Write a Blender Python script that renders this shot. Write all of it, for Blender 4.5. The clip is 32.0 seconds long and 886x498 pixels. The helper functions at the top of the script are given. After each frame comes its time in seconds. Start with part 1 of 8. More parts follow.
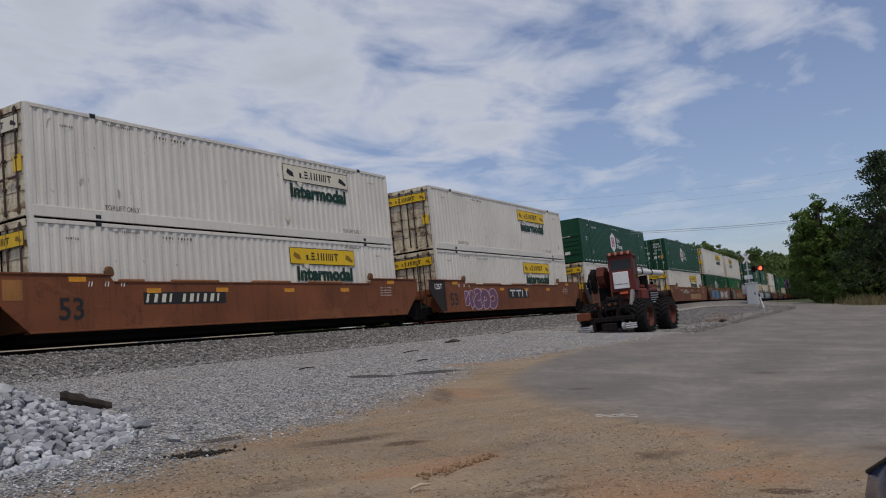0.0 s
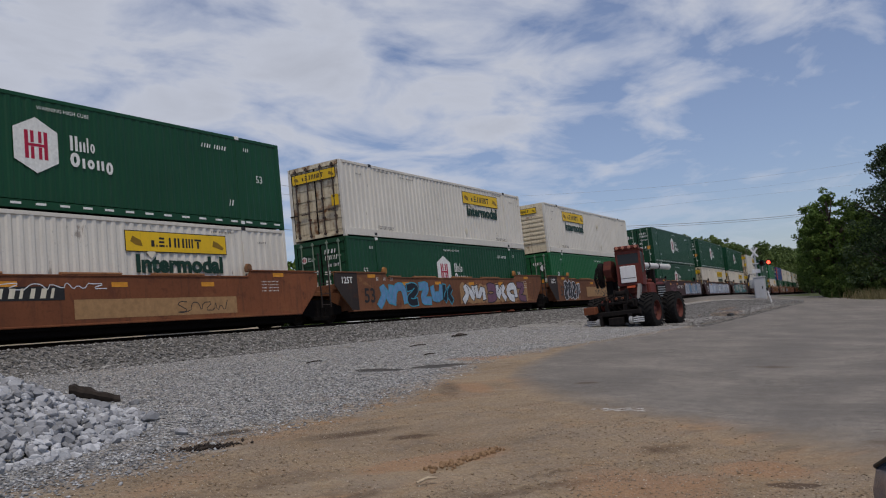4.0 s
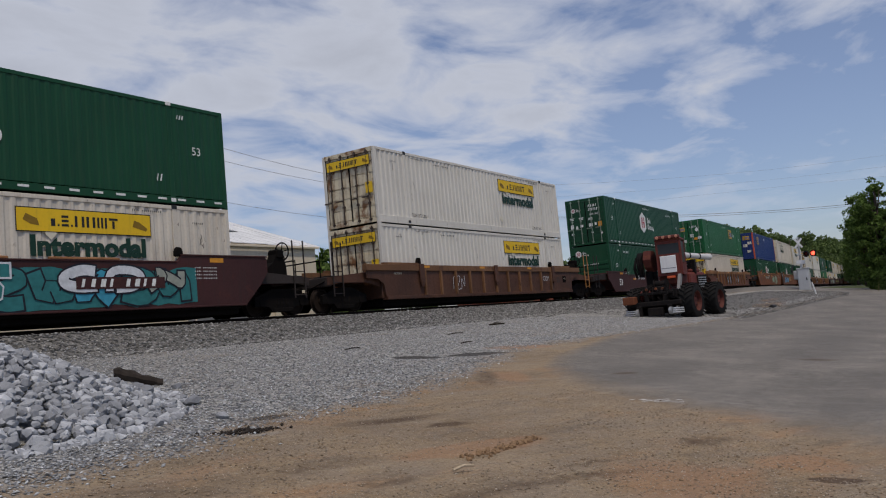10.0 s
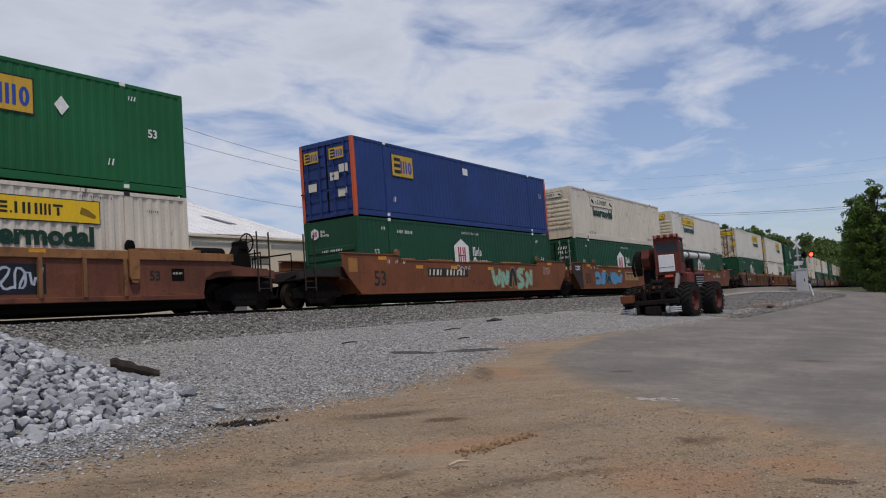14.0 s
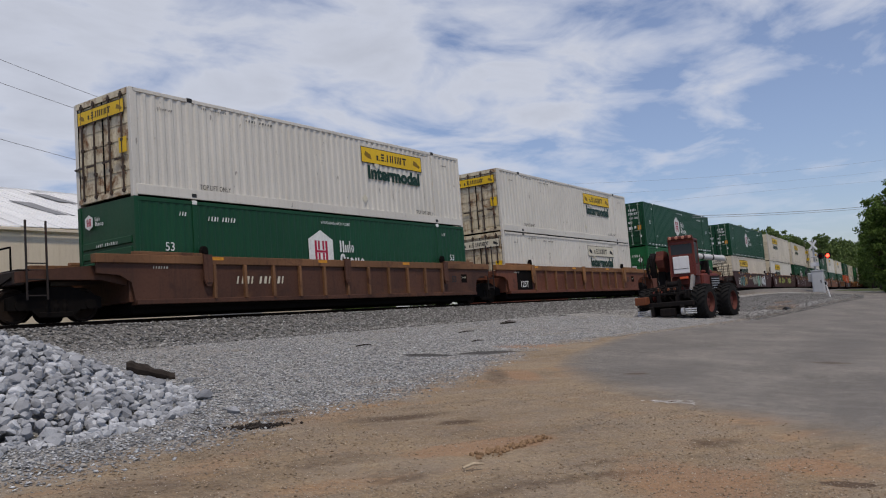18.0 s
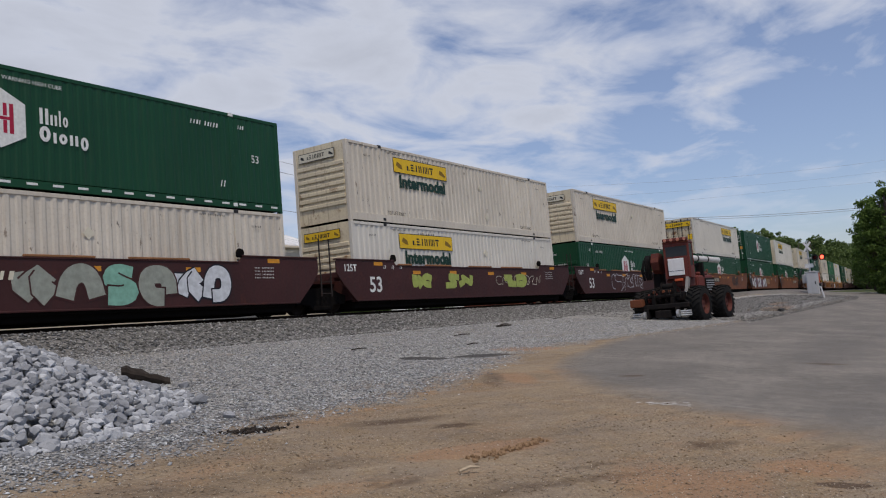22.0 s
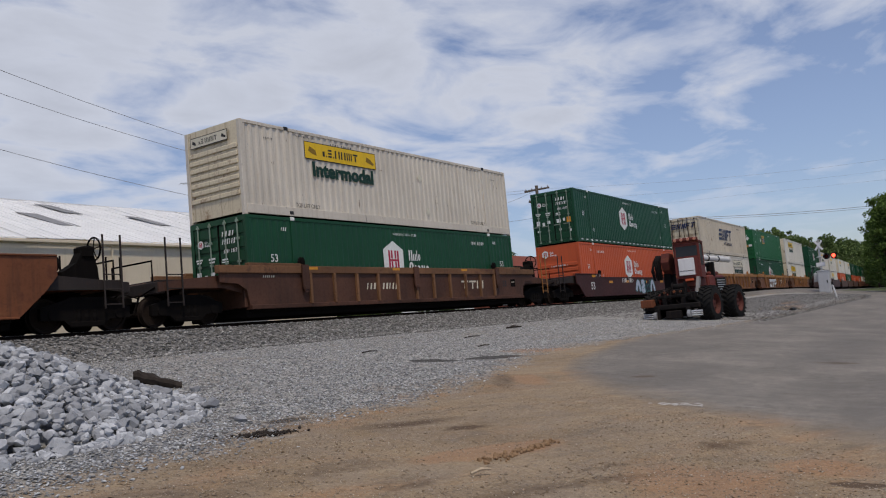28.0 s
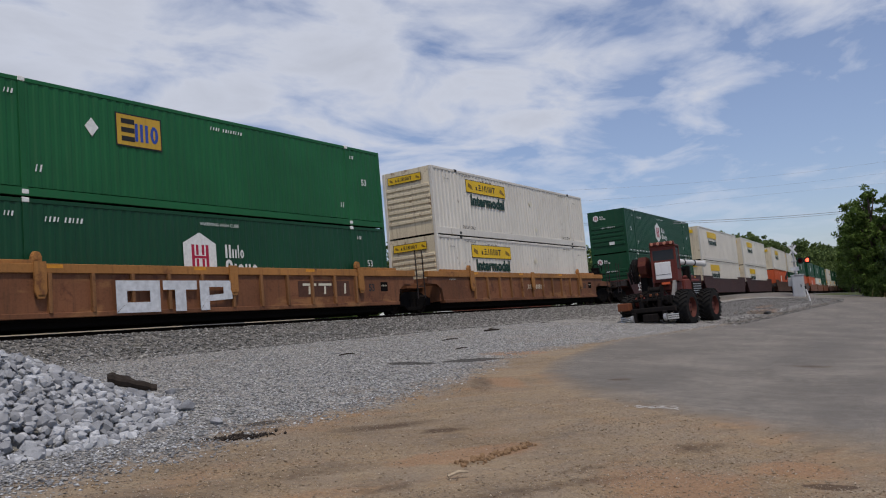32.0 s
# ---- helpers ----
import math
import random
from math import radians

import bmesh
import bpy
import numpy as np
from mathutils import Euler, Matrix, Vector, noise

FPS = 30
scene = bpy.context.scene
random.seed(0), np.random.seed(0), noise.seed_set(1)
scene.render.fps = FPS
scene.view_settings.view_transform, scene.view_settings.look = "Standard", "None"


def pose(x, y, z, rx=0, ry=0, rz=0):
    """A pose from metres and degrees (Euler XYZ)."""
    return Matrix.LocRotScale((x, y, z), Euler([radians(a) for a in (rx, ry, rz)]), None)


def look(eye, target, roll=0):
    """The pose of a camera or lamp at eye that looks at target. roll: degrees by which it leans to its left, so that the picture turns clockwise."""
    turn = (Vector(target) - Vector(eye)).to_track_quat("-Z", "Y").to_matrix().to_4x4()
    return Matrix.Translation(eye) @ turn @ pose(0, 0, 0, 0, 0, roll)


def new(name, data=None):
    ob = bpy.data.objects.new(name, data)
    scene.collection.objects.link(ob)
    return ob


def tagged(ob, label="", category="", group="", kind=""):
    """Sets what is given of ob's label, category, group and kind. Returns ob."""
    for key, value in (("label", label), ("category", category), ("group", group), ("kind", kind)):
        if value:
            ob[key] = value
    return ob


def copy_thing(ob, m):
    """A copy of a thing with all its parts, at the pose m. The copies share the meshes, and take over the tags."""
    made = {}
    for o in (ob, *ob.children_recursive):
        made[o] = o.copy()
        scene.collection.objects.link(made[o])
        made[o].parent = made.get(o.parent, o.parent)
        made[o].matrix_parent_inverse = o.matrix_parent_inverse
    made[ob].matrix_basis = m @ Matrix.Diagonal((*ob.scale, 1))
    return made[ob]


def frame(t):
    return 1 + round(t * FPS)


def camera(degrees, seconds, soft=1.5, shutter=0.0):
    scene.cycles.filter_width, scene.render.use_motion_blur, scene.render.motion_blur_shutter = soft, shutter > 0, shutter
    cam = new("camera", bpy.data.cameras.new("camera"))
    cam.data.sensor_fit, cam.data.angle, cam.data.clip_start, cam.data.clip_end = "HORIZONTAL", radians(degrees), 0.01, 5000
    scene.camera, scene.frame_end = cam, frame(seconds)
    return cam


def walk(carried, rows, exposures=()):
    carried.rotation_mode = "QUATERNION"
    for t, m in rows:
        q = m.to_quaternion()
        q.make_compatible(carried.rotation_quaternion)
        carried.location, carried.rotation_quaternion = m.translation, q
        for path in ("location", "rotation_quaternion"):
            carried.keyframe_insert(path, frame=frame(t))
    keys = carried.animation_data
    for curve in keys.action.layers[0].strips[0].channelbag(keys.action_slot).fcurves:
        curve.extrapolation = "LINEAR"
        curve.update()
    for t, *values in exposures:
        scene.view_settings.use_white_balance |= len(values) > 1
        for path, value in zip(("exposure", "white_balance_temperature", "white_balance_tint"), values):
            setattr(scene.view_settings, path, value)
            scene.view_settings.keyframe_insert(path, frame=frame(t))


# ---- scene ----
cam = camera(56.64, 32.0, 1.1)
PATH = [
    (0, pose(0, 0, 1.6, 96.144, 5.913, -59.508)),
    (0.5, pose(0, 0, 1.6, 96.076, 5.906, -59.406)),
    (1, pose(0, 0, 1.6, 96.019, 5.875, -59.305)),
    (1.5, pose(0, 0, 1.6, 96.004, 5.899, -59.122)),
    (2, pose(0, 0, 1.6, 95.917, 5.904, -59.120)),
    (2.5, pose(0, 0, 1.6, 95.882, 5.919, -59.208)),
    (3, pose(0, 0, 1.6, 95.878, 5.927, -59.157)),
    (3.5, pose(0, 0, 1.6, 95.815, 5.871, -59.100)),
    (5.5, pose(0, 0, 1.6, 95.802, 5.826, -58.549)),
    (6, pose(0, 0, 1.6, 95.882, 5.689, -58.281)),
    (6.5, pose(0, 0, 1.6, 95.908, 5.558, -58.173)),
    (7, pose(0, 0, 1.6, 95.876, 5.593, -58.004)),
    (7.5, pose(0, 0, 1.6, 95.779, 5.605, -57.812)),
    (8, pose(0, 0, 1.6, 95.715, 5.546, -57.366)),
    (8.5, pose(0, 0, 1.6, 95.455, 5.439, -57.078)),
    (9, pose(0, 0, 1.6, 95.190, 5.293, -56.772)),
    (9.5, pose(0, 0, 1.6, 95.178, 5.197, -56.465)),
    (10, pose(0, 0, 1.6, 95.210, 5.219, -56.417)),
    (10.5, pose(0, 0, 1.6, 95.081, 5.107, -56.671)),
    (11, pose(0, 0, 1.6, 94.999, 5.010, -56.539)),
    (11.5, pose(0, 0, 1.6, 94.911, 4.915, -56.256)),
    (12, pose(0, 0, 1.6, 94.788, 4.883, -55.992)),
    (12.5, pose(0, 0, 1.6, 94.777, 4.895, -56.539)),
    (13, pose(0, 0, 1.6, 94.842, 4.797, -56.230)),
    (13.5, pose(0, 0, 1.6, 94.871, 4.564, -56.686)),
    (14, pose(0, 0, 1.6, 94.885, 4.329, -56.601)),
    (14.5, pose(0, 0, 1.6, 94.727, 4.008, -56.846)),
    (16.5, pose(0, 0, 1.6, 94.999, 4.206, -56.756)),
    (17, pose(0, 0, 1.6, 95.005, 4.338, -56.629)),
    (17.5, pose(0, 0, 1.6, 95.060, 4.415, -56.101)),
    (18, pose(0, 0, 1.6, 95.132, 4.475, -55.632)),
    (18.5, pose(0, 0, 1.6, 95.201, 4.577, -55.414)),
    (19, pose(0, 0, 1.6, 95.150, 4.645, -56.209)),
    (19.5, pose(0, 0, 1.6, 95.169, 4.602, -55.972)),
    (20, pose(0, 0, 1.6, 95.121, 4.641, -56.846)),
    (20.5, pose(0, 0, 1.6, 95.213, 4.735, -56.567)),
    (21, pose(0, 0, 1.6, 95.268, 4.709, -56.282)),
    (21.5, pose(0, 0, 1.6, 95.307, 4.682, -55.982)),
    (22, pose(0, 0, 1.6, 95.327, 4.773, -55.941)),
    (22.5, pose(0, 0, 1.6, 95.327, 4.773, -55.944)),
    (23, pose(0, 0, 1.6, 95.301, 4.783, -56.286)),
    (23.5, pose(0, 0, 1.6, 95.328, 4.772, -56.051)),
    (24, pose(0, 0, 1.6, 95.375, 4.820, -56.031)),
    (24.5, pose(0, 0, 1.6, 95.383, 4.810, -56.035)),
    (25, pose(0, 0, 1.6, 95.431, 4.882, -55.970)),
    (25.5, pose(0, 0, 1.6, 95.454, 4.896, -55.886)),
    (27.5, pose(0, 0, 1.6, 95.511, 5.266, -55.533)),
    (28, pose(0, 0, 1.6, 95.534, 5.243, -55.231)),
    (28.5, pose(0, 0, 1.6, 95.593, 5.245, -55.150)),
    (29, pose(0, 0, 1.6, 95.624, 5.115, -55.108)),
    (29.5, pose(0, 0, 1.6, 95.514, 5.074, -56.195)),
    (30, pose(0, 0, 1.6, 95.558, 4.996, -56.040)),
    (30.5, pose(0, 0, 1.6, 95.573, 4.982, -55.946)),
    (31, pose(0, 0, 1.6, 95.565, 5.008, -56.088)),
    (31.5, pose(0, 0, 1.6, 95.611, 5.064, -56.109)),
    (32, pose(0, 0, 1.6, 95.583, 5.081, -56.769)),
]
EXPOSURES = ((0.0, 0.0), (12.4, 0.0), (13.6, 0.17), (32.0, 0.17))
walk(cam, PATH, EXPOSURES)

# ---- world, sun ----
world = bpy.data.worlds.new("sky")
scene.world = world
world.use_nodes = True


def sky_world():
    nt = world.node_tree
    N, Lk = nt.nodes, nt.links
    N.clear()
    out = N.new("ShaderNodeOutputWorld")
    bg = N.new("ShaderNodeBackground")
    sky = N.new("ShaderNodeTexSky")
    sky.sky_type, sky.sun_disc = "NISHITA", False
    sky.sun_elevation, sky.sun_rotation = radians(SUN_ELEV), radians(SUN_ROT)
    sky.air_density, sky.dust_density, sky.ozone_density = 1.0, 1.0, 2.0
    bg.inputs["Strength"].default_value = SKY_STRENGTH
    tc = N.new("ShaderNodeTexCoord")
    sep = N.new("ShaderNodeSeparateXYZ")
    Lk.new(tc.outputs["Generated"], sep.inputs[0])

    def m(op, a, b=None, clamp=False):
        n = N.new("ShaderNodeMath")
        n.operation, n.use_clamp = op, clamp
        for i, v in enumerate((a, b)):
            if v is None:
                continue
            if isinstance(v, (int, float)):
                n.inputs[i].default_value = v
            else:
                Lk.new(v, n.inputs[i])
        return n.outputs[0]

    z = m("ADD", m("MAXIMUM", sep.outputs[2], 0.0), 0.11)
    comb = N.new("ShaderNodeCombineXYZ")
    Lk.new(m("DIVIDE", sep.outputs[0], z), comb.inputs[0])
    Lk.new(m("DIVIDE", sep.outputs[1], z), comb.inputs[1])
    mp = N.new("ShaderNodeMapping")
    mp.inputs["Rotation"].default_value = (0, 0, radians(CLOUD_TURN))
    mp.inputs["Scale"].default_value = (0.85, 1.05, 1)
    mp.inputs["Location"].default_value = (CLOUD_X, CLOUD_Y, 0)
    Lk.new(comb.outputs[0], mp.inputs[0])
    big = N.new("ShaderNodeTexNoise")
    big.inputs["Scale"].default_value, big.inputs["Detail"].default_value, big.inputs["Roughness"].default_value = 0.5, 3, 0.5
    fine = N.new("ShaderNodeTexNoise")
    fine.inputs["Scale"].default_value, fine.inputs["Detail"].default_value, fine.inputs["Roughness"].default_value = 2.9, 9, 0.55
    fine.inputs["Distortion"].default_value = 0.35
    for n in (big, fine):
        Lk.new(mp.outputs[0], n.inputs["Vector"])
    s = m("ADD", m("MULTIPLY", big.outputs["Fac"], 0.36), m("MULTIPLY", fine.outputs["Fac"], 0.74))
    # the cover thickens towards the far side of the line
    s = m("ADD", s, m("MULTIPLY", m("SUBTRACT", sep.outputs[1], 0.45), 0.24))
    mask = N.new("ShaderNodeMapRange")
    mask.inputs["From Min"].default_value, mask.inputs["From Max"].default_value = CLOUD_LOW, CLOUD_HIGH
    mask.inputs["To Min"].default_value, mask.inputs["To Max"].default_value = 0.10, 0.9
    Lk.new(s, mask.inputs["Value"])
    shade = N.new("ShaderNodeMapRange")
    shade.inputs["From Min"].default_value, shade.inputs["From Max"].default_value = 0.56, 0.80
    shade.inputs["To Min"].default_value, shade.inputs["To Max"].default_value = 1.0, 0.8
    Lk.new(s, shade.inputs["Value"])
    col = N.new("ShaderNodeMix")
    col.data_type = "RGBA"
    white = N.new("ShaderNodeVectorMath")
    white.operation = "SCALE"
    white.inputs[0].default_value = CLOUD_COLOUR
    Lk.new(shade.outputs[0], white.inputs["Scale"])
    haze = N.new("ShaderNodeMapRange")
    haze.interpolation_type = "SMOOTHSTEP"
    for k, v in (("From Min", 0.03), ("From Max", 0.22), ("To Min", 0.25), ("To Max", 1.0)):
        haze.inputs[k].default_value = v
    Lk.new(sep.outputs[2], haze.inputs["Value"])
    Lk.new(m("MULTIPLY", mask.outputs[0], haze.outputs[0]), col.inputs["Factor"])
    tint = N.new("ShaderNodeMix")
    tint.data_type, tint.blend_type = "RGBA", "MULTIPLY"
    tint.inputs["Factor"].default_value = 1.0
    tint.inputs["B"].default_value = (*SKY_TINT, 1)
    Lk.new(sky.outputs[0], tint.inputs["A"])
    Lk.new(tint.outputs["Result"], col.inputs["A"])
    Lk.new(white.outputs[0], col.inputs["B"])
    Lk.new(col.outputs["Result"], bg.inputs["Color"])
    Lk.new(bg.outputs[0], out.inputs[0])


SUN_ELEV, SUN_ROT = 64, 235
SKY_STRENGTH = 0.1
CLOUD_TURN, CLOUD_X, CLOUD_Y = 20, 3.1, 1.7
CLOUD_LOW, CLOUD_HIGH = 0.475, 0.64
CLOUD_COLOUR = (5.7, 5.95, 6.75)
SKY_TINT = (0.90, 0.875, 0.985)
sky_world()
sun = new("sun", bpy.data.lights.new("sun", "SUN"))
sun.data.energy, sun.data.angle, sun.data.color = 2.1, radians(4), (1.0, 0.90, 0.76)
SUN_FROM = (-math.cos(radians(SUN_ELEV)) * 0.55, -math.cos(radians(SUN_ELEV)) * 0.83, math.sin(radians(SUN_ELEV)))
sun.matrix_world = look((0, 0, 60), tuple(Vector((0, 0, 60)) - Vector(SUN_FROM)))


# ---- materials ----
class Nodes:
    """A short way to write node trees."""

    def __init__(self, name, rough=0.6, metal=0.0):
        self.mat = bpy.data.materials.new(name)
        self.mat.use_nodes = True
        self.t = self.mat.node_tree
        self.N, self.L = self.t.nodes, self.t.links
        self.b = self.N["Principled BSDF"]
        self.b.inputs["Roughness"].default_value = rough
        self.b.inputs["Metallic"].default_value = metal
        self.b.inputs["Specular IOR Level"].default_value = 0.5 if rough < 0.4 or metal > 0.3 else 0.28
        self.tc = None

    def put(self, sock, v):
        if isinstance(v, bpy.types.NodeSocket):
            self.L.new(v, sock)
        elif isinstance(v, (tuple, list)) and len(v) == 3 and sock.type == "RGBA":
            sock.default_value = (*v, 1)
        else:
            sock.default_value = v

    def coord(self, which="Object", scale=(1, 1, 1), turn=0.0):
        if self.tc is None:
            self.tc = self.N.new("ShaderNodeTexCoord")
        src = self.tc.outputs[which]
        if turn:
            rot = self.N.new("ShaderNodeMapping")
            rot.inputs["Rotation"].default_value = (0, 0, radians(turn))
            self.L.new(src, rot.inputs[0])
            src = rot.outputs[0]
        mp = self.N.new("ShaderNodeMapping")
        mp.inputs["Scale"].default_value = scale
        self.L.new(src, mp.inputs[0])
        return mp.outputs[0]

    def noise(self, scale, detail=4, rough=0.55, vec=None, distort=0.0):
        n = self.N.new("ShaderNodeTexNoise")
        n.inputs["Scale"].default_value, n.inputs["Detail"].default_value = scale, detail
        n.inputs["Roughness"].default_value, n.inputs["Distortion"].default_value = rough, distort
        self.L.new(vec if vec is not None else self.coord(), n.inputs["Vector"])
        return n.outputs["Fac"]

    def voronoi(self, scale, vec=None, feature="F1", out="Distance"):
        n = self.N.new("ShaderNodeTexVoronoi")
        n.feature = feature
        n.inputs["Scale"].default_value = scale
        self.L.new(vec if vec is not None else self.coord(), n.inputs["Vector"])
        return n.outputs[out]

    def ramp(self, v, a, b, lo=0.0, hi=1.0):
        n = self.N.new("ShaderNodeMapRange")
        self.put(n.inputs["Value"], v)
        for k, x in (("From Min", a), ("From Max", b), ("To Min", lo), ("To Max", hi)):
            n.inputs[k].default_value = x
        return n.outputs[0]

    def math(self, op, a, b=0.0, clamp=False):
        n = self.N.new("ShaderNodeMath")
        n.operation, n.use_clamp = op, clamp
        self.put(n.inputs[0], a)
        self.put(n.inputs[1], b)
        return n.outputs[0]

    def mix(self, f, a, b, how="MIX"):
        n = self.N.new("ShaderNodeMix")
        n.data_type, n.blend_type = "RGBA", how
        self.put(n.inputs["Factor"], f)
        self.put(n.inputs["A"], a)
        self.put(n.inputs["B"], b)
        return n.outputs["Result"]

    def random(self):
        return self.N.new("ShaderNodeObjectInfo").outputs["Random"]

    def island(self):
        return self.N.new("ShaderNodeNewGeometry").outputs["Random Per Island"]

    def attr(self, name):
        n = self.N.new("ShaderNodeAttribute")
        n.attribute_name = name
        return n

    def bump(self, v, strength=0.3, distance=0.02):
        n = self.N.new("ShaderNodeBump")
        n.inputs["Strength"].default_value, n.inputs["Distance"].default_value = strength, distance
        self.put(n.inputs["Height"], v)
        self.L.new(n.outputs[0], self.b.inputs["Normal"])

    def done(self, colour=None, rough=None):
        if colour is not None:
            self.put(self.b.inputs["Base Color"], colour)
        if rough is not None:
            self.put(self.b.inputs["Roughness"], rough)
        return self.mat


def scaled(c, k):
    return tuple(min(1.0, x * k) for x in c)


def painted(name, c, rough=0.45, dirt=(0.16, 0.11, 0.07), amount=0.35, fade=0.12, streak=True, rust=0.0, rust_colour=(0.14, 0.045, 0.016), scuff=0.0, patch=None):
    """Weathered paint on metal: broad fading, run-down streaks, fine grime and, where asked, rust."""
    n = Nodes(name, rough)
    shift = n.N.new("ShaderNodeVectorMath")
    n.L.new(n.coord("Object"), shift.inputs[0])
    n.put(shift.inputs[1], n.math("MULTIPLY", n.random(), 37.0))
    o = shift.outputs[0]
    broad = n.noise(0.45, 3, 0.5, o)
    col = n.mix(n.ramp(broad, 0.35, 0.68), scaled(c, 1 - fade), scaled(c, 1 + fade))
    if streak:
        st = n.noise(3.2, 5, 0.6, n.coord("Object", (2.2, 2.2, 0.16)))
        col = n.mix(n.math("MULTIPLY", n.ramp(st, 0.52, 0.78), amount), col, dirt)
    fine = n.noise(14, 6, 0.65, o)
    col = n.mix(n.math("MULTIPLY", n.ramp(fine, 0.5, 0.8), amount * 0.6), col, dirt)
    if patch:
        # worn-through and repainted patches, smeared along the side
        q = n.noise(0.8, 7, 0.6, n.coord("Object", (0.55, 0.55, 1.5)), 0.5)
        col = n.mix(n.ramp(q, 0.56, 0.64, 0, 0.75), col, patch)
    if rust:
        r = n.noise(1.7, 8, 0.68, o, 0.4)
        col = n.mix(n.ramp(r, 0.62 - 0.14 * rust, 0.72 - 0.1 * rust), col, rust_colour)
    if scuff:
        # short dark knocks and run-down rust stains
        tall = n.N.new("ShaderNodeMapping")
        tall.inputs["Scale"].default_value = (1.0, 1.0, 0.35)
        n.L.new(o, tall.inputs[0])
        k = n.noise(3.4, 9, 0.62, tall.outputs[0], 0.6)
        col = n.mix(n.math("MULTIPLY", n.ramp(k, 0.655, 0.70), scuff), col, (0.11, 0.065, 0.035))
        col = n.mix(n.math("MULTIPLY", n.ramp(n.noise(7.5, 4, 0.5, tall.outputs[0]), 0.70, 0.74), scuff), col, (0.05, 0.04, 0.035))
    n.bump(fine, 0.12, 0.01)
    return n.done(col, n.ramp(fine, 0.3, 0.8, rough - 0.08, rough + 0.2))


def plain(name, c, rough=0.6, metal=0.0, vary=0.15, scale=9):
    n = Nodes(name, rough, metal)
    f = n.noise(scale, 5, 0.6)
    n.bump(f, 0.1, 0.01)
    return n.done(n.mix(n.ramp(f, 0.3, 0.7), scaled(c, 1 - vary), scaled(c, 1 + vary)))


WHITE = painted("white_box_paint", (0.62, 0.592, 0.527), 0.42, (0.22, 0.18, 0.13), 0.26, 0.06, scuff=0.55)
WHITE_WARM = painted("aged_white_box_paint", (0.59, 0.54, 0.455), 0.5, (0.2, 0.12, 0.06), 0.38, 0.08, scuff=0.75)
DOOR_WHITE = painted("rusty_white_door_paint", (0.66, 0.585, 0.42), 0.5, (0.2, 0.10, 0.04), 0.8, 0.08, rust=0.85, rust_colour=(0.19, 0.085, 0.032))
END_CREAM = painted("stained_cream_end_paint", (0.65, 0.57, 0.41), 0.5, (0.2, 0.11, 0.045), 0.6, 0.08, rust=0.3, rust_colour=(0.22, 0.11, 0.045))
GREEN = painted("green_box_paint", (0.006, 0.055, 0.022), 0.42, (0.05, 0.06, 0.04), 0.25, 0.1)
GREEN_LIGHT = painted("bright_green_box_paint", (0.011, 0.105, 0.033), 0.45, (0.05, 0.07, 0.04), 0.25, 0.12)
BLUE = painted("blue_box_paint", (0.016, 0.04, 0.16), 0.45, (0.05, 0.05, 0.06), 0.3, 0.12)
ORANGE_BOX = painted("orange_box_paint", (0.5, 0.09, 0.03), 0.45, (0.2, 0.08, 0.04), 0.3, 0.1)
CREAM = painted("cream_swift_paint", (0.55, 0.49, 0.39), 0.5, (0.2, 0.12, 0.06), 0.42, 0.08, rust=0.1, scuff=0.8)
CAR_ORANGE = painted("rusted_orange_car_paint", (0.175, 0.059, 0.023), 0.62, (0.05, 0.024, 0.014), 0.6, 0.2, rust=0.45, rust_colour=(0.10, 0.034, 0.016), patch=(0.215, 0.087, 0.034))
CAR_RUST = painted("red_brown_car_paint", (0.135, 0.047, 0.026), 0.62, (0.045, 0.024, 0.016), 0.7, 0.25, rust=0.5, rust_colour=(0.08, 0.03, 0.018), patch=(0.17, 0.066, 0.032))
CAR_TAN = painted("faded_tan_car_paint", (0.175, 0.072, 0.033), 0.65, (0.055, 0.028, 0.017), 0.7, 0.25, rust=0.5, rust_colour=(0.10, 0.036, 0.019), patch=(0.30, 0.15, 0.06))
CAR_MAROON = painted("dark_maroon_car_paint", (0.05, 0.016, 0.0145), 0.55, (0.03, 0.02, 0.018), 0.5, 0.2, rust=0.3, rust_colour=(0.075, 0.022, 0.014))
CAR_BROWN = painted("brown_car_paint", (0.08, 0.035, 0.021), 0.6, (0.03, 0.018, 0.013), 0.7, 0.25, rust=0.5, rust_colour=(0.055, 0.026, 0.017), patch=(0.11, 0.048, 0.025))
CAP_YELLOW = painted("orange_yellow_rail_paint", (0.34, 0.155, 0.045), 0.6, (0.09, 0.045, 0.02), 0.6, 0.2, rust=0.4, rust_colour=(0.15, 0.06, 0.025))
CAP_BROWN = painted("worn_brown_rail_paint", (0.17, 0.083, 0.038), 0.6, (0.05, 0.03, 0.018), 0.6, 0.25, rust=0.5, rust_colour=(0.08, 0.035, 0.02))
CAP_MID = painted("tan_brown_rail_paint", (0.23, 0.108, 0.042), 0.6, (0.06, 0.032, 0.018), 0.6, 0.25, rust=0.5, rust_colour=(0.10, 0.042, 0.02))
END_BLACK = painted("grimy_black_end_paint", (0.026, 0.02, 0.018), 0.7, (0.06, 0.04, 0.028), 0.5, 0.25, rust=0.25, rust_colour=(0.06, 0.026, 0.015))
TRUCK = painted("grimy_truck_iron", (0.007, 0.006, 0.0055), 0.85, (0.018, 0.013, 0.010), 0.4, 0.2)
STEEL = plain("worn_bright_steel", (0.30, 0.29, 0.28), 0.38, 0.85)
RAIL_SIDE = plain("brown_rail_side", (0.022, 0.016, 0.013), 0.8)
TIE_WOOD = plain("creosoted_tie_wood", (0.06, 0.048, 0.04), 0.9, vary=0.3)
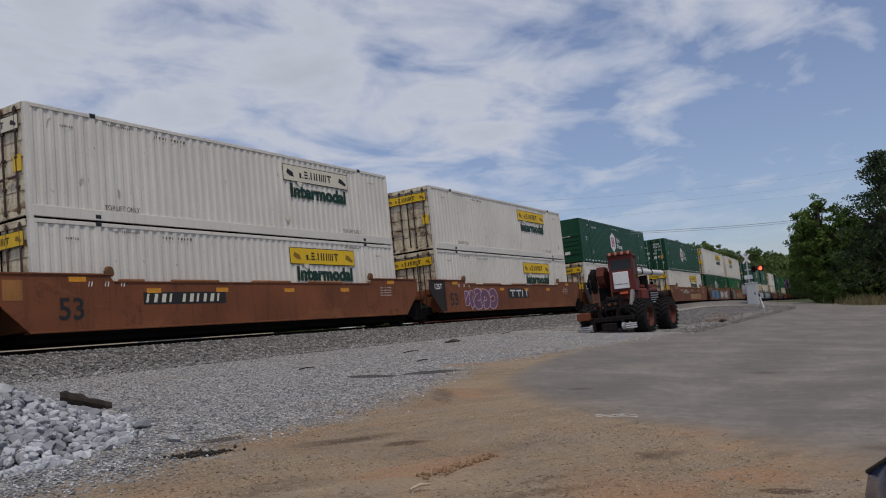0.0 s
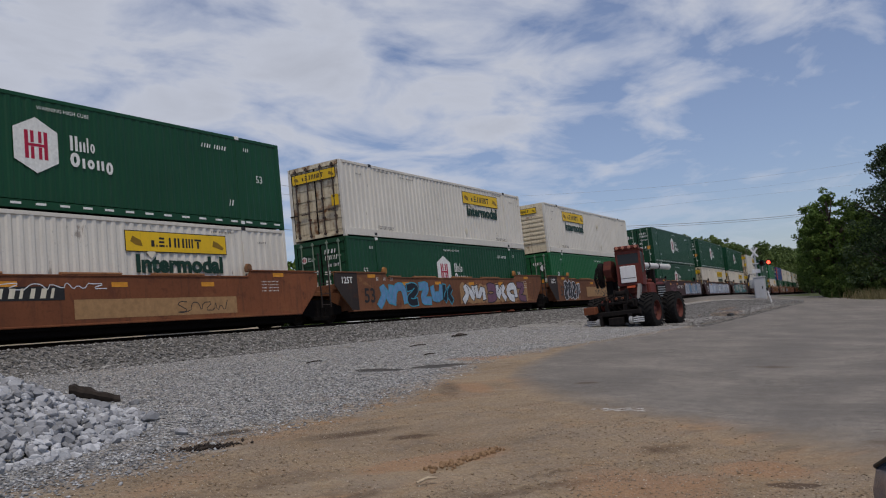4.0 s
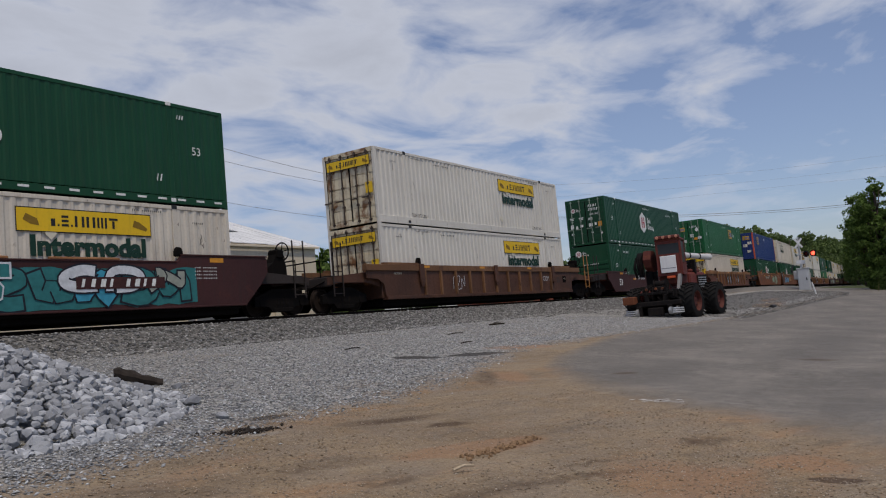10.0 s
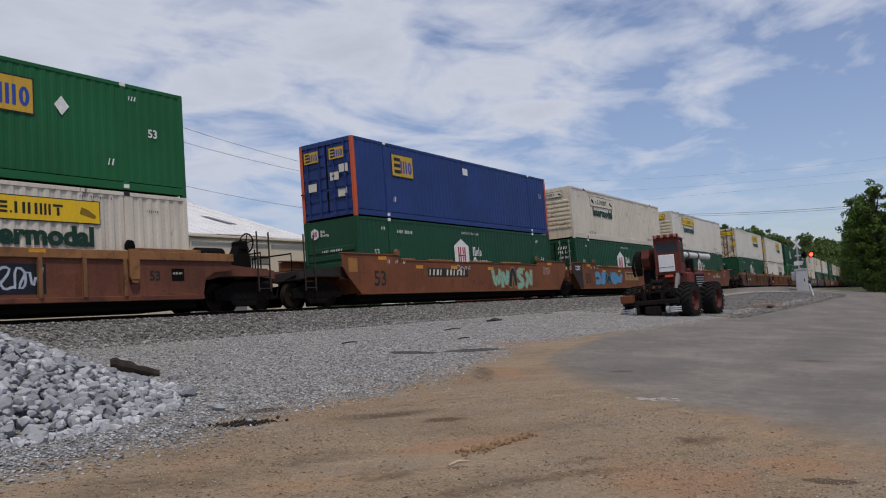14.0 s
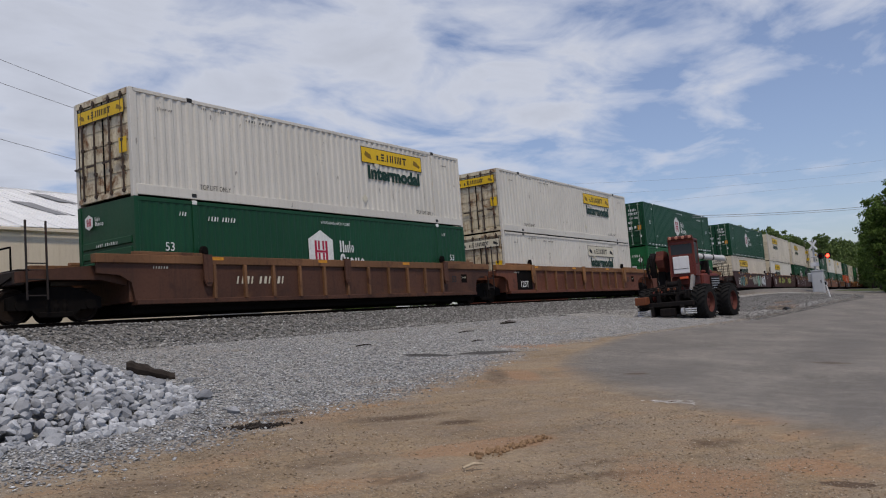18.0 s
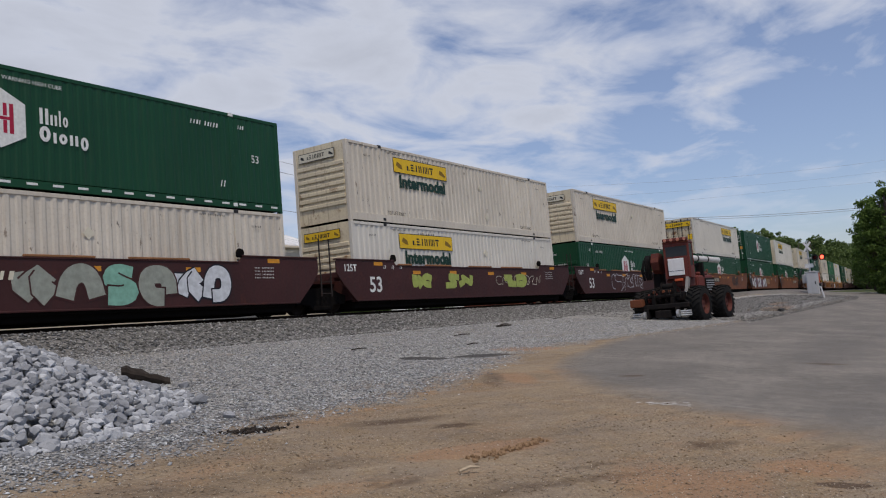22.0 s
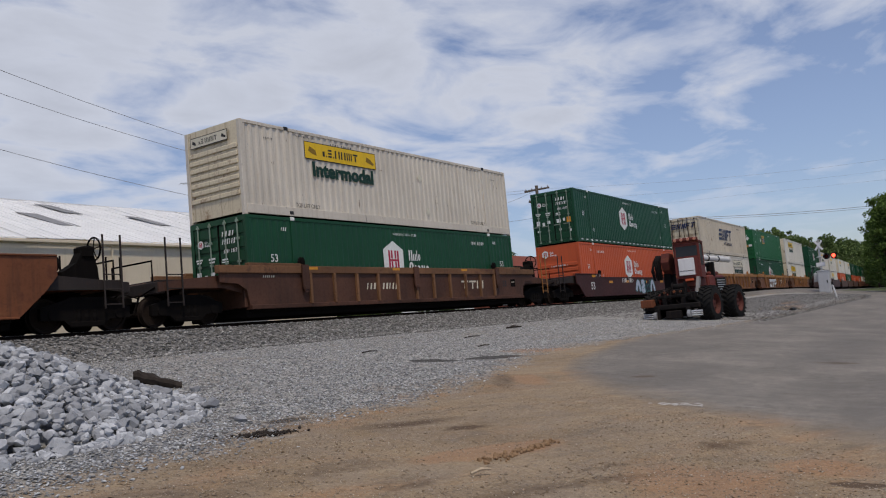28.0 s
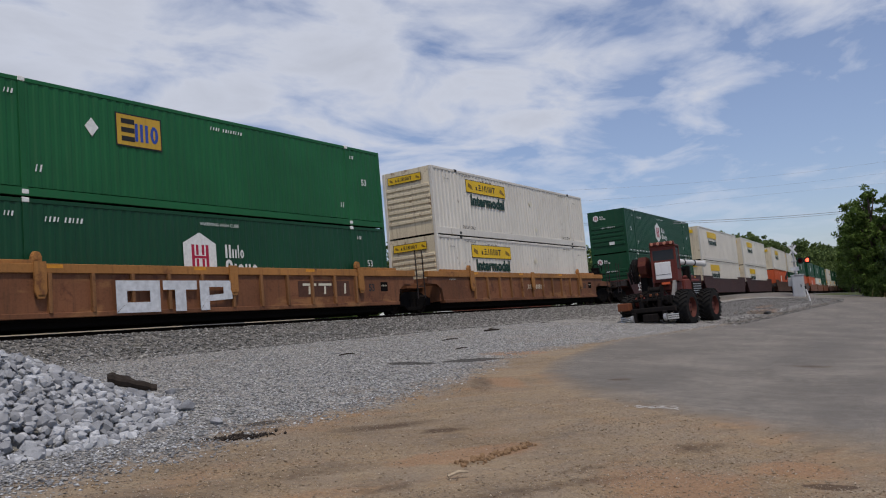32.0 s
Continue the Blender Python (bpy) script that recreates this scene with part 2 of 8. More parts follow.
YELLOW = painted("yellow_logo_paint", (0.72, 0.46, 0.015), 0.45, (0.25, 0.16, 0.03), 0.3, 0.06)
AGED_YELLOW = painted("aged_yellow_logo_paint", (0.52, 0.32, 0.04), 0.5, (0.2, 0.12, 0.03), 0.4, 0.1)
LOGO_WHITE = painted("pale_logo_panel", (0.62, 0.58, 0.46), 0.5, (0.25, 0.2, 0.1), 0.3, 0.06)
LETTER_GREY = plain("grey_stencil", (0.10, 0.10, 0.095), 0.6)
BLACK = plain("black_lettering", (0.02, 0.02, 0.02), 0.55)
WORD_GREEN = plain("dark_green_lettering", (0.008, 0.036, 0.022), 0.5)
WORD_WHITE = plain("white_lettering", (0.68, 0.69, 0.66), 0.55)
CRIMSON = plain("crimson_mark", (0.36, 0.014, 0.045), 0.5)
NAVY = plain("navy_lettering", (0.02, 0.032, 0.085), 0.5)
OLIVE = plain("dark_olive_emblem", (0.22, 0.13, 0.012), 0.5)
EMP_BLUE = plain("blue_mark", (0.03, 0.07, 0.32), 0.5)
ORANGE_MARK = plain("amber_marker", (0.58, 0.25, 0.025), 0.5, vary=0.3, scale=5)
RUBBER = plain("dusty_rubber", (0.017, 0.0165, 0.016), 0.85)

# rods on green doors: paler, with the sun's brightness put into the paint colour
ROD_GREEN = painted("worn_sunlit_green_rod_paint", (0.20, 0.27, 0.21), 0.5, (0.2, 0.16, 0.12), 0.5, 0.2)
ROD_GREY = painted("rusty_dark_rod", (0.06, 0.042, 0.032), 0.6, (0.02, 0.014, 0.012), 0.6, 0.3, rust=0.3)
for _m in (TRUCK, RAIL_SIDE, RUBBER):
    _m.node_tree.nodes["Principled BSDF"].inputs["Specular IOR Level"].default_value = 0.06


# ---- geometry kit ----
class Geo:
    """Gathers vertices and faces for one mesh."""

    def __init__(self):
        self.v, self.f = [], []

    def add(self, verts, faces):
        k = len(self.v)
        self.v += [tuple(p) for p in verts]
        self.f += [tuple(i + k for i in f) for f in faces]
        return self

    def box(self, x0, x1, y0, y1, z0, z1, c=0.0):
        """A box; c chamfers its upright and long edges."""
        if c <= 0:
            v = [(x, y, z) for z in (z0, z1) for x, y in ((x0, y0), (x1, y0), (x1, y1), (x0, y1))]
            return self.add(v, [(3, 2, 1, 0), (4, 5, 6, 7), (0, 1, 5, 4), (1, 2, 6, 5), (2, 3, 7, 6), (3, 0, 4, 7)])
        ring = lambda e, z: [(x0 + c + e, y0 + e, z), (x1 - c - e, y0 + e, z), (x1 - e, y0 + c + e, z), (x1 - e, y1 - c - e, z),
                             (x1 - c - e, y1 - e, z), (x0 + c + e, y1 - e, z), (x0 + e, y1 - c - e, z), (x0 + e, y0 + c + e, z)]
        return self.rings([ring(c, z0), ring(0, z0 + c), ring(0, z1 - c), ring(c, z1)])

    def rings(self, rings, closed=True, caps=True):
        n = len(rings[0])
        v = [p for r in rings for p in r]
        f = []
        for j in range(len(rings) - 1):
            for i in range(n if closed else n - 1):
                a, b = j * n + i, j * n + (i + 1) % n
                f.append((a, b, b + n, a + n))
        if caps and closed:
            f.append(tuple(reversed(range(n))))
            f.append(tuple(range((len(rings) - 1) * n, len(rings) * n)))
        return self.add(v, f)

    def tube(self, pts, r, n=8, caps=True):
        """A round bar along points, with one radius or one for each."""
        pts = [Vector(p) for p in pts]
        rr = r if isinstance(r, (list, tuple)) else [r] * len(pts)
        rings = []
        up = None
        for i, p in enumerate(pts):
            t = (pts[min(i + 1, len(pts) - 1)] - pts[max(i - 1, 0)]).normalized()
            if up is None:
                up = t.orthogonal().normalized()
            side = t.cross(up).normalized()
            up = side.cross(t).normalized()
            rings.append([tuple(p + (up * math.cos(a) + side * math.sin(a)) * rr[i]) for a in (2 * math.pi * k / n for k in range(n))])
        return self.rings(rings, True, caps)

    def lathe(self, centre, axis, prof, n=20, caps=True):
        """Turns a profile of (along, radius) round an axis, 'x', 'y' or 'z'."""
        rings = []
        for s, r in prof:
            ring = []
            for k in range(n):
                a = 2 * math.pi * k / n
                u, w = r * math.cos(a), r * math.sin(a)
                d = {"x": (s, u, w), "y": (w, s, u), "z": (u, w, s)}[axis]
                ring.append(tuple(centre[i] + d[i] for i in range(3)))
            rings.append(ring)
        return self.rings(rings, True, caps)

    def slab(self, outline, y0, y1):
        """A plate: an outline in x and z, from y0 to y1."""
        n = len(outline)
        v = [(x, y0, z) for x, z in outline] + [(x, y1, z) for x, z in outline]
        f = [tuple(range(n)), tuple(reversed(range(n, 2 * n)))] + [((i + 1) % n, i, i + n, (i + 1) % n + n) for i in range(n)]
        return self.add(v, f)

    def mesh(self, name):
        me = bpy.data.meshes.new(name)
        me.from_pydata(self.v, [], self.f)
        me.update()
        return me


def tidy(me):
    bm = bmesh.new()
    bm.from_mesh(me)
    bmesh.ops.recalc_face_normals(bm, faces=bm.faces)
    bm.to_mesh(me)
    bm.free()


def part(name, geo, material, parent=None, label="", smooth=False, fix=True):
    """Links a Geo (or a finished mesh) as one mesh object under a thing or a part."""
    me = geo.mesh(name) if isinstance(geo, Geo) else geo
    if isinstance(geo, Geo):
        if fix:
            tidy(me)
        me.materials.append(material)
        if smooth:
            me.polygons.foreach_set("use_smooth", [True] * len(me.polygons))
    ob = new(name, me)
    if parent is not None:
        ob.parent = parent
    if label:
        ob["label"] = label
    return ob


def thing(name, label, category, group="", kind="", at=None):
    e = new(name)
    e.empty_display_size = 0.3
    tagged(e, label, category, group, kind)
    if at is not None:
        e.matrix_basis = at
    return e


LETTERS = {}


def word(text, size, material, bold=0.0, width=None):
    """A flat mesh of words with the built-in font, in x and z, centred, facing -y; width squeezes or stretches it."""
    key = (text, size, material.name, bold, width)
    if key in LETTERS:
        return LETTERS[key]
    cu = bpy.data.curves.new("letters", "FONT")
    cu.body, cu.size, cu.align_x, cu.align_y, cu.resolution_u = text, size, "CENTER", "CENTER", 3
    cu.offset = bold
    tmp = bpy.data.objects.new("letters", cu)
    me = bpy.data.meshes.new_from_object(tmp)
    bpy.data.objects.remove(tmp)
    bpy.data.curves.remove(cu)
    co = np.empty(len(me.vertices) * 3)
    me.vertices.foreach_get("co", co)
    co = co.reshape(-1, 3)
    k = width / max(1e-6, np.ptp(co[:, 0])) if width else 1.0
    me.vertices.foreach_set("co", np.stack([co[:, 0] * k, co[:, 1] * 0, co[:, 1]], 1).ravel())
    me.materials.clear()
    me.materials.append(material)
    me.update()
    LETTERS[key] = me
    return me


def lettering(text, size, material, parent, x, y, z, bold=0.0, width=None, end=False, name="lettering"):
    ob = part(name, word(text, size, material, bold, width), material, parent)
    ob.matrix_basis = pose(x, y, z, 0, 0, -90 if end else 0)
    return ob

# ---- the railway line ----
BEND = ((-1000, 0.0), (20, 0.0), (60, 0.0297), (100, 0.0683), (145, 0.1), (165, 0.098), (185, 0.086), (220, 0.086), (300, 0.08), (430, 0.06), (1500, 0.06))
NEAR_FACE, HALF_BOX, RAIL_TOP, DATUM = 18.705, 1.295, 2.34, 2.45
LINE_U = np.arange(-700.0, 1200.0, 1.0)
_h = np.interp(LINE_U, [b[0] for b in BEND], [b[1] for b in BEND])
_dx, _dy = np.cos(_h), np.sin(_h)
LINE_X = np.concatenate([[0], np.cumsum((_dx[1:] + _dx[:-1]) / 2)])
LINE_Y = np.concatenate([[0], np.cumsum((_dy[1:] + _dy[:-1]) / 2)])
LINE_X, LINE_Y = LINE_X - LINE_X[700], LINE_Y - LINE_Y[700] + NEAR_FACE + HALF_BOX


def on_line(u, aside=0.0):
    """The place on the line's centre u metres along, and its heading; aside is to the far side."""
    x, y = np.interp(u, LINE_U, LINE_X), np.interp(u, LINE_U, LINE_Y)
    h = float(np.interp(u, [b[0] for b in BEND], [b[1] for b in BEND]))
    return float(x) - aside * math.sin(h), float(y) + aside * math.cos(h), h


def smooth(a, b, x):
    t = np.clip((np.asarray(x, float) - a) / (b - a), 0, 1)
    return t * t * (3 - 2 * t)


def line_shift(x):
    return np.interp(x, LINE_X, LINE_Y) - (NEAR_FACE + HALF_BOX)


def ground_z(x, y):
    x, y = np.asarray(x, float), np.asarray(y, float)
    yl = y - line_shift(x)
    p = np.interp(yl, (-200, 0, 2, 16.4, 17.9, 22.3, 24, 30, 300), (-0.6, 0.0, 0.1, 1.6, 2.17, 2.17, 1.7, 1.9, 3.0))
    rise = 0.62 * smooth(32, 62, x) * (1 - smooth(12, 17, yl))
    road = smooth(62, 66, x) * (1 - smooth(74, 79, x)) * smooth(8, 15, yl) * (1 - smooth(26, 34, yl))
    return (p + rise) * (1 - road) + road * (RAIL_TOP - 0.06) + relief(x, y)


def relief(x, y):
    """Ruts along the wheel tracks, hummocks and small clods; nearly flat on the asphalt."""
    u, w = x * 0.92 - y * 0.39, x * 0.39 + y * 0.92
    turn = 0.7 * np.sin(0.9 * u + 1.3 * np.sin(0.7 * w))
    rut = 0.020 * np.sin(2.3 * w + 1.6 * turn + 0.6 * np.sin(0.5 * u)) * (0.6 + 0.4 * np.sin(0.35 * u + 0.8 * w))
    rut = rut + 0.009 * np.sin(5.7 * w + 1.4 * np.sin(1.1 * u + 0.6 * w) + 0.8) + 0.003 * np.sin(12.3 * w + 2.3 * np.sin(0.9 * u + 1.7 * w))
    hump = 0.02 * np.sin(0.8 * x + 0.5 * y + 1) * np.sin(0.6 * y - 0.3 * x) + 0.006 * np.sin(8.7 * x + 3 * np.sin(2.1 * y)) * np.sin(7.9 * y + 2 * np.sin(3.1 * x))
    hard = np.clip((np.interp(x, ASPHALT_X, ASPHALT_Y, left=-60, right=2) - y) * 0.9 + 0.5, 0, 1) * (x > 5.8)
    loose = np.clip((y - np.interp(x, GRAVEL_X, GRAVEL_Y)) * 0.55 + 0.5, 0, 1)
    fade = smooth(-12, -8, x) * (1 - smooth(28, 40, x)) * smooth(-8, -5, y) * (1 - smooth(13, 16, y))
    return (rut * (1 - 0.65 * loose) + hump) * (1 - 0.85 * hard) * fade


ASPHALT_X = (6.0, 6.8, 8.0, 10.0, 10.8, 11.5, 13.7, 16.1, 20.8, 23.3, 30.7, 37, 45, 54.6, 60, 63, 66, 75, 79, 90)
ASPHALT_Y = (-6, -2.0, 0.9, 3.0, 4.3, 5.6, 7.1, 8.0, 8.9, 9.1, 8.9, 8.7, 8.3, 7.6, 8.2, 9.5, 40, 40, 6, 2)
GRAVEL_X = (-30, 0, 3.9, 5.2, 6.2, 6.9, 8.6, 10.3, 13, 14.6, 17.2, 20.2, 23.3, 30.7, 45, 54.6, 62, 80)
GRAVEL_Y = (6.9, 6.9, 6.85, 6.8, 7.0, 7.4, 7.35, 7.35, 8.1, 8.6, 9.4, 9.4, 9.0, 8.5, 7.9, 7.2, 8.0, 6.0)


# damp (0), orange clay (1) and chalky (2) marks: kind, place, half lengths, turn, strength
STAINS = ((0, 14.3, 10.23, 0.5, 0.3, -55, 1.6), (0, 15.56, 9.5, 0.7, 0.28, -29, 1.7), (1, 17.5, 9.5, 0.9, 0.4, -30, 1.4), (0, 7.44, 1.22, 0.09, 0.2, 22, 2.2), (0, 8.05, 5.38, 0.42, 0.16, -22, 0.75),
          (0, 4.4, 5.5, 1.7, 0.6, -18, 0.42), (0, 5.6, 5.2, 1.5, 0.3, -24, 0.42), (0, 6.4, 3.1, 1.2, 0.16, -26, 0.5), (0, 7.9, 6.1, 1.0, 0.2, -20, 0.6), (0, 5.2, 3.6, 1.0, 0.2, -22, 0.5), (0, 5.4, 4.29, 0.4, 0.14, -25, 0.6), (1, 7.0, 4.45, 0.9, 0.35, -22, 1.2), (1, 6.9, 2.3, 0.9, 0.8, 10, 0.8), (2, 11.0, 3.85, 0.07, 0.34, 12, 1.3), (2, 11.3, 3.0, 0.1, 0.3, 8, 0.6), (0, 13.8, 5.45, 0.3, 0.14, -30, 0.9),
          (0, 7.3, 7.5, 0.4, 0.16, -10, 0.8), (0, 6.4, 7.2, 0.3, 0.14, 10, 0.6), (1, 5.0, 5.9, 0.8, 0.3, -10, 0.5), (0, 12.0, 7.2, 1.4, 0.25, 30, 0.5), (1, 12.3, 6.9, 0.8, 0.4, 40, 0.7),
          (1, 44.6, 9.35, 2.2, 0.55, -4, 1.0), (0, 43.6, 9.15, 1.2, 0.34, 0, 1.6), (1, 48.5, 10.2, 2.4, 0.5, 0, 0.6), (0, 9.6, 0.6, 0.3, 0.5, 0, 0.5), (0, 18.0, 3.0, 0.6, 0.3, -60, 0.6), (0, 25.0, 5.0, 1.6, 0.3, -70, 0.4), (0, 7.0, 3.2, 0.5, 0.1, -24, 0.5), (0, 8.6, 2.6, 0.5, 0.2, -30, 0.6), (1, 8.0, 1.6, 0.4, 0.5, 0, 0.9))


def marked(kind, x, y):
    """How strongly a stain of one kind lies at a place."""
    s = np.zeros(np.shape(x))
    for k, cx, cy, rx, ry, turn, amount in STAINS:
        if k == kind:
            t = radians(turn)
            u, w = (x - cx) * math.cos(t) + (y - cy) * math.sin(t), -(x - cx) * math.sin(t) + (y - cy) * math.cos(t)
            s = np.maximum(s, amount * np.exp(-((u / rx) ** 2 + (w / ry) ** 2) ** 1.5))
    return s


def make_ground():
    xs = np.unique(np.concatenate([np.geomspace(66, 3000, 52), np.arange(34, 66, 0.5), np.arange(2, 5.5, 0.22), np.arange(5.5, 17, 0.1), np.arange(17, 34, 0.22), -np.geomspace(0.001, 800, 24) + 2]))
    ys = np.unique(np.concatenate([np.arange(-4, 0.4, 0.2), np.arange(0.4, 11, 0.1), np.arange(11, 18.6, 0.2), np.arange(18.6, 30, 0.6), np.geomspace(30, 3000, 40), -np.geomspace(4, 2000, 34)]))
    gx, gy = np.meshgrid(xs, ys)
    z = ground_z(gx, gy)
    ya = np.interp(gx, ASPHALT_X, ASPHALT_Y, left=-60, right=2)
    yg = np.interp(gx, GRAVEL_X, GRAVEL_Y)
    yl = gy - line_shift(gx)
    asphalt = np.clip((ya - gy) * 0.9 + 0.5, 0, 1) * (gx > 5.8)
    gravel = np.clip((gy - yg) * 0.55 + 0.5, 0, 1)
    ballast = smooth(15.6, 17.2, yl) * (1 - smooth(23.5, 27, yl))
    ballast = np.maximum(ballast, 0.75 * smooth(35, 43, gx) * (1 - smooth(60, 64, gx)) * smooth(0.3, 1.6, gy - ya))
    grass = np.maximum(smooth(26, 30, yl), smooth(58, 66, gx) * (1 - smooth(3, 7, gy)))
    grass = np.maximum(grass, smooth(80, 90, gx) * (1 - smooth(12, 15, yl)))
    stain = np.stack([marked(k, gx, gy) for k in range(3)])
    # dirt carried over the asphalt's edge, widest where the track leaves the yard
    dust = np.exp(-np.clip(ya - gy, 0, 60) / np.interp(gx, (6, 8, 11, 14, 20, 30), (1.6, 1.9, 1.2, 0.35, 0.25, 0.2))) * (gx > 5.8) * (gy < ya + 3)
    n = len(xs)
    fx, fy, fa = gx.ravel(), gy.ravel(), asphalt.ravel()
    z = z.ravel()
    me = bpy.data.meshes.new("ground")
    idx = np.arange(fx.size).reshape(len(ys), n)
    quads = np.stack([idx[:-1, :-1], idx[:-1, 1:], idx[1:, 1:], idx[1:, :-1]], -1).reshape(-1, 4)
    me.from_pydata(np.stack([fx, fy, z], 1).tolist(), [], quads.tolist())
    me.polygons.foreach_set("use_smooth", [True] * len(me.polygons))
    a = me.attributes.new("zone", "FLOAT_COLOR", "POINT")
    a.data.foreach_set("color", np.stack([asphalt.ravel(), gravel.ravel(), ballast.ravel(), grass.ravel()], 1).astype(np.float32).ravel())
    a = me.attributes.new("stain", "FLOAT_COLOR", "POINT")
    a.data.foreach_set("color", np.concatenate([stain.reshape(3, -1).T, dust.reshape(-1, 1)], 1).astype(np.float32).ravel())
    me.materials.append(ground_material())
    return tagged(new("ground", me), "grey gravel, orange dirt and worn asphalt yard", "ground", kind="structure")


def ground_material():
    n = Nodes("yard_ground", 0.9)
    o = n.coord("Object")
    zone = n.attr("zone")
    sep = n.N.new("ShaderNodeSeparateColor")
    n.L.new(zone.outputs["Color"], sep.inputs[0])
    wob = n.math("MULTIPLY", n.math("SUBTRACT", n.noise(1.6, 6, 0.65, o), 0.5), 1.1)
    wob2 = n.math("MULTIPLY", n.math("SUBTRACT", n.noise(6, 6, 0.7, o), 0.5), 0.9)
    edge = lambda s, k, lo=0.4, hi=0.6: n.ramp(n.math("ADD", s, n.math("MULTIPLY", n.math("ADD", wob, wob2), k)), lo, hi)
    asphalt, gravel, ballast, grass = edge(sep.outputs[0], 0.35), edge(sep.outputs[1], 0.9, 0.25, 0.75), edge(sep.outputs[2], 0.6), edge(zone.outputs["Alpha"], 0.5)
    # dirt: tan earth with orange clay, pale grit, dark chips and damp streaks along the wheel tracks
    broad = n.noise(0.35, 5, 0.6, o)
    rut = n.noise(0.9, 6, 0.6, n.coord("Object", (0.35, 1.3, 1), 22))
    streak = n.noise(2.2, 7, 0.66, n.coord("Object", (0.5, 1.5, 1), 24))
    grit = n.noise(38, 4, 0.7, o)
    fine = n.noise(120, 3, 0.7, o)
    dirt = n.mix(n.ramp(broad, 0.36, 0.62), (0.210, 0.145, 0.082), (0.307, 0.224, 0.133))
    dirt = n.mix(n.ramp(rut, 0.52, 0.66, 0, 0.8), dirt, (0.350, 0.189, 0.079))
    dirt = n.mix(n.ramp(streak, 0.46, 0.34, 0, 0.7), dirt, (0.113, 0.078, 0.046))
    dirt = n.mix(n.ramp(streak, 0.56, 0.68, 0, 0.6), dirt, (0.392, 0.314, 0.203))
    clump = n.noise(13, 5, 0.68, o)
    dirt = n.mix(n.ramp(clump, 0.53, 0.66, 0, 0.4), dirt, (0.410, 0.319, 0.199))
    dirt = n.mix(n.ramp(clump, 0.45, 0.34, 0, 0.4), dirt, (0.118, 0.081, 0.047))
    dirt = n.mix(n.ramp(grit, 0.54, 0.68, 0, 0.4), dirt, (0.510, 0.418, 0.282))
    dirt = n.mix(n.ramp(grit, 0.45, 0.33, 0, 0.4), dirt, (0.093, 0.065, 0.039))
    dirt = n.mix(n.ramp(fine, 0.46, 0.36, 0, 0.35), dirt, (0.118, 0.083, 0.051))
    chip = n.math("MULTIPLY", n.ramp(n.voronoi(9, o), 0.2, 0.12), n.ramp(n.noise(1.1, 4, 0.6, o), 0.57, 0.64))
    dirt = n.mix(n.math("MULTIPLY", chip, 0.6), dirt, (0.05, 0.038, 0.028))
    # gravel: blue-grey crushed stone under tan dust
    cell = n.voronoi(21, o, out="Color")
    bw = n.N.new("ShaderNodeRGBToBW")
    n.L.new(cell, bw.inputs[0])
    stone = n.mix(bw.outputs[0], (0.035, 0.033, 0.031), (0.493, 0.480, 0.449))
    stone = n.mix(n.ramp(broad, 0.5, 0.8), stone, (0.282, 0.260, 0.229))
    dust = n.noise(0.8, 6, 0.65, n.coord("Object", (0.6, 1.2, 1)))
    stone = n.mix(n.ramp(dust, 0.55, 0.72, 0, 0.6), stone, (0.211, 0.172, 0.130))
    cell2 = n.voronoi(14, o, out="Color")
    bw2 = n.N.new("ShaderNodeRGBToBW")
    n.L.new(cell2, bw2.inputs[0])
    dark = n.mix(bw2.outputs[0], (0.036, 0.035, 0.032), (0.264, 0.252, 0.234))
    # asphalt: faded, with long smears, worn aggregate and dusty edges
    sm = n.noise(0.7, 6, 0.6, n.coord("Object", (0.7, 1.0, 1)))
    asp = n.mix(n.ramp(sm, 0.38, 0.62), (0.122, 0.110, 0.094), (0.220, 0.197, 0.168))
    asp = n.mix(n.ramp(n.noise(7, 6, 0.7, o), 0.5, 0.62, 0, 0.6), asp, (0.262, 0.228, 0.190))
    asp = n.mix(n.ramp(n.noise(5, 6, 0.7, n.coord("Object", (1, 1, 1), 30)), 0.5, 0.38, 0, 0.5), asp, (0.092, 0.082, 0.070))
    asp = n.mix(n.ramp(n.noise(70, 3, 0.7, o), 0.53, 0.6, 0, 0.75), asp, (0.322, 0.293, 0.249))
    asp = n.mix(n.ramp(n.noise(70, 3, 0.7, n.coord("Object", (1, 1, 1), 40)), 0.46, 0.39, 0, 0.75), asp, (0.068, 0.061, 0.052))
    asp = n.mix(n.ramp(n.noise(2.2, 8, 0.66, n.coord("Object", (2.2, 0.28, 1))), 0.56, 0.68, 0, 0.35), asp, (0.073, 0.066, 0.057))
    asp = n.mix(n.ramp(n.noise(1.7, 8, 0.66, n.coord("Object", (1.8, 0.3, 1), 8)), 0.56, 0.7, 0, 0.3), asp, (0.312, 0.283, 0.244))
    asp = n.mix(n.ramp(n.noise(0.45, 7, 0.62, o, 0.3), 0.44, 0.6, 0, 0.55), asp, (0.115, 0.105, 0.092))
    asp = n.mix(n.ramp(n.noise(3.4, 6, 0.6, o), 0.6, 0.72, 0, 0.6), asp, (0.085, 0.077, 0.067))
    asp = n.mix(n.ramp(n.noise(24, 4, 0.6, o), 0.66, 0.72, 0, 0.7), asp, (0.05, 0.046, 0.041))
    carried = n.attr("stain").outputs["Alpha"]
    asp = n.mix(n.math("MULTIPLY", n.ramp(n.math("ADD", carried, n.math("MULTIPLY", n.math("ADD", wob, wob2), 0.5)), 0.12, 0.85), 0.85), asp, dirt)
    green = n.mix(n.noise(1.2, 6, 0.7, o), (0.03, 0.045, 0.014), (0.10, 0.11, 0.04))
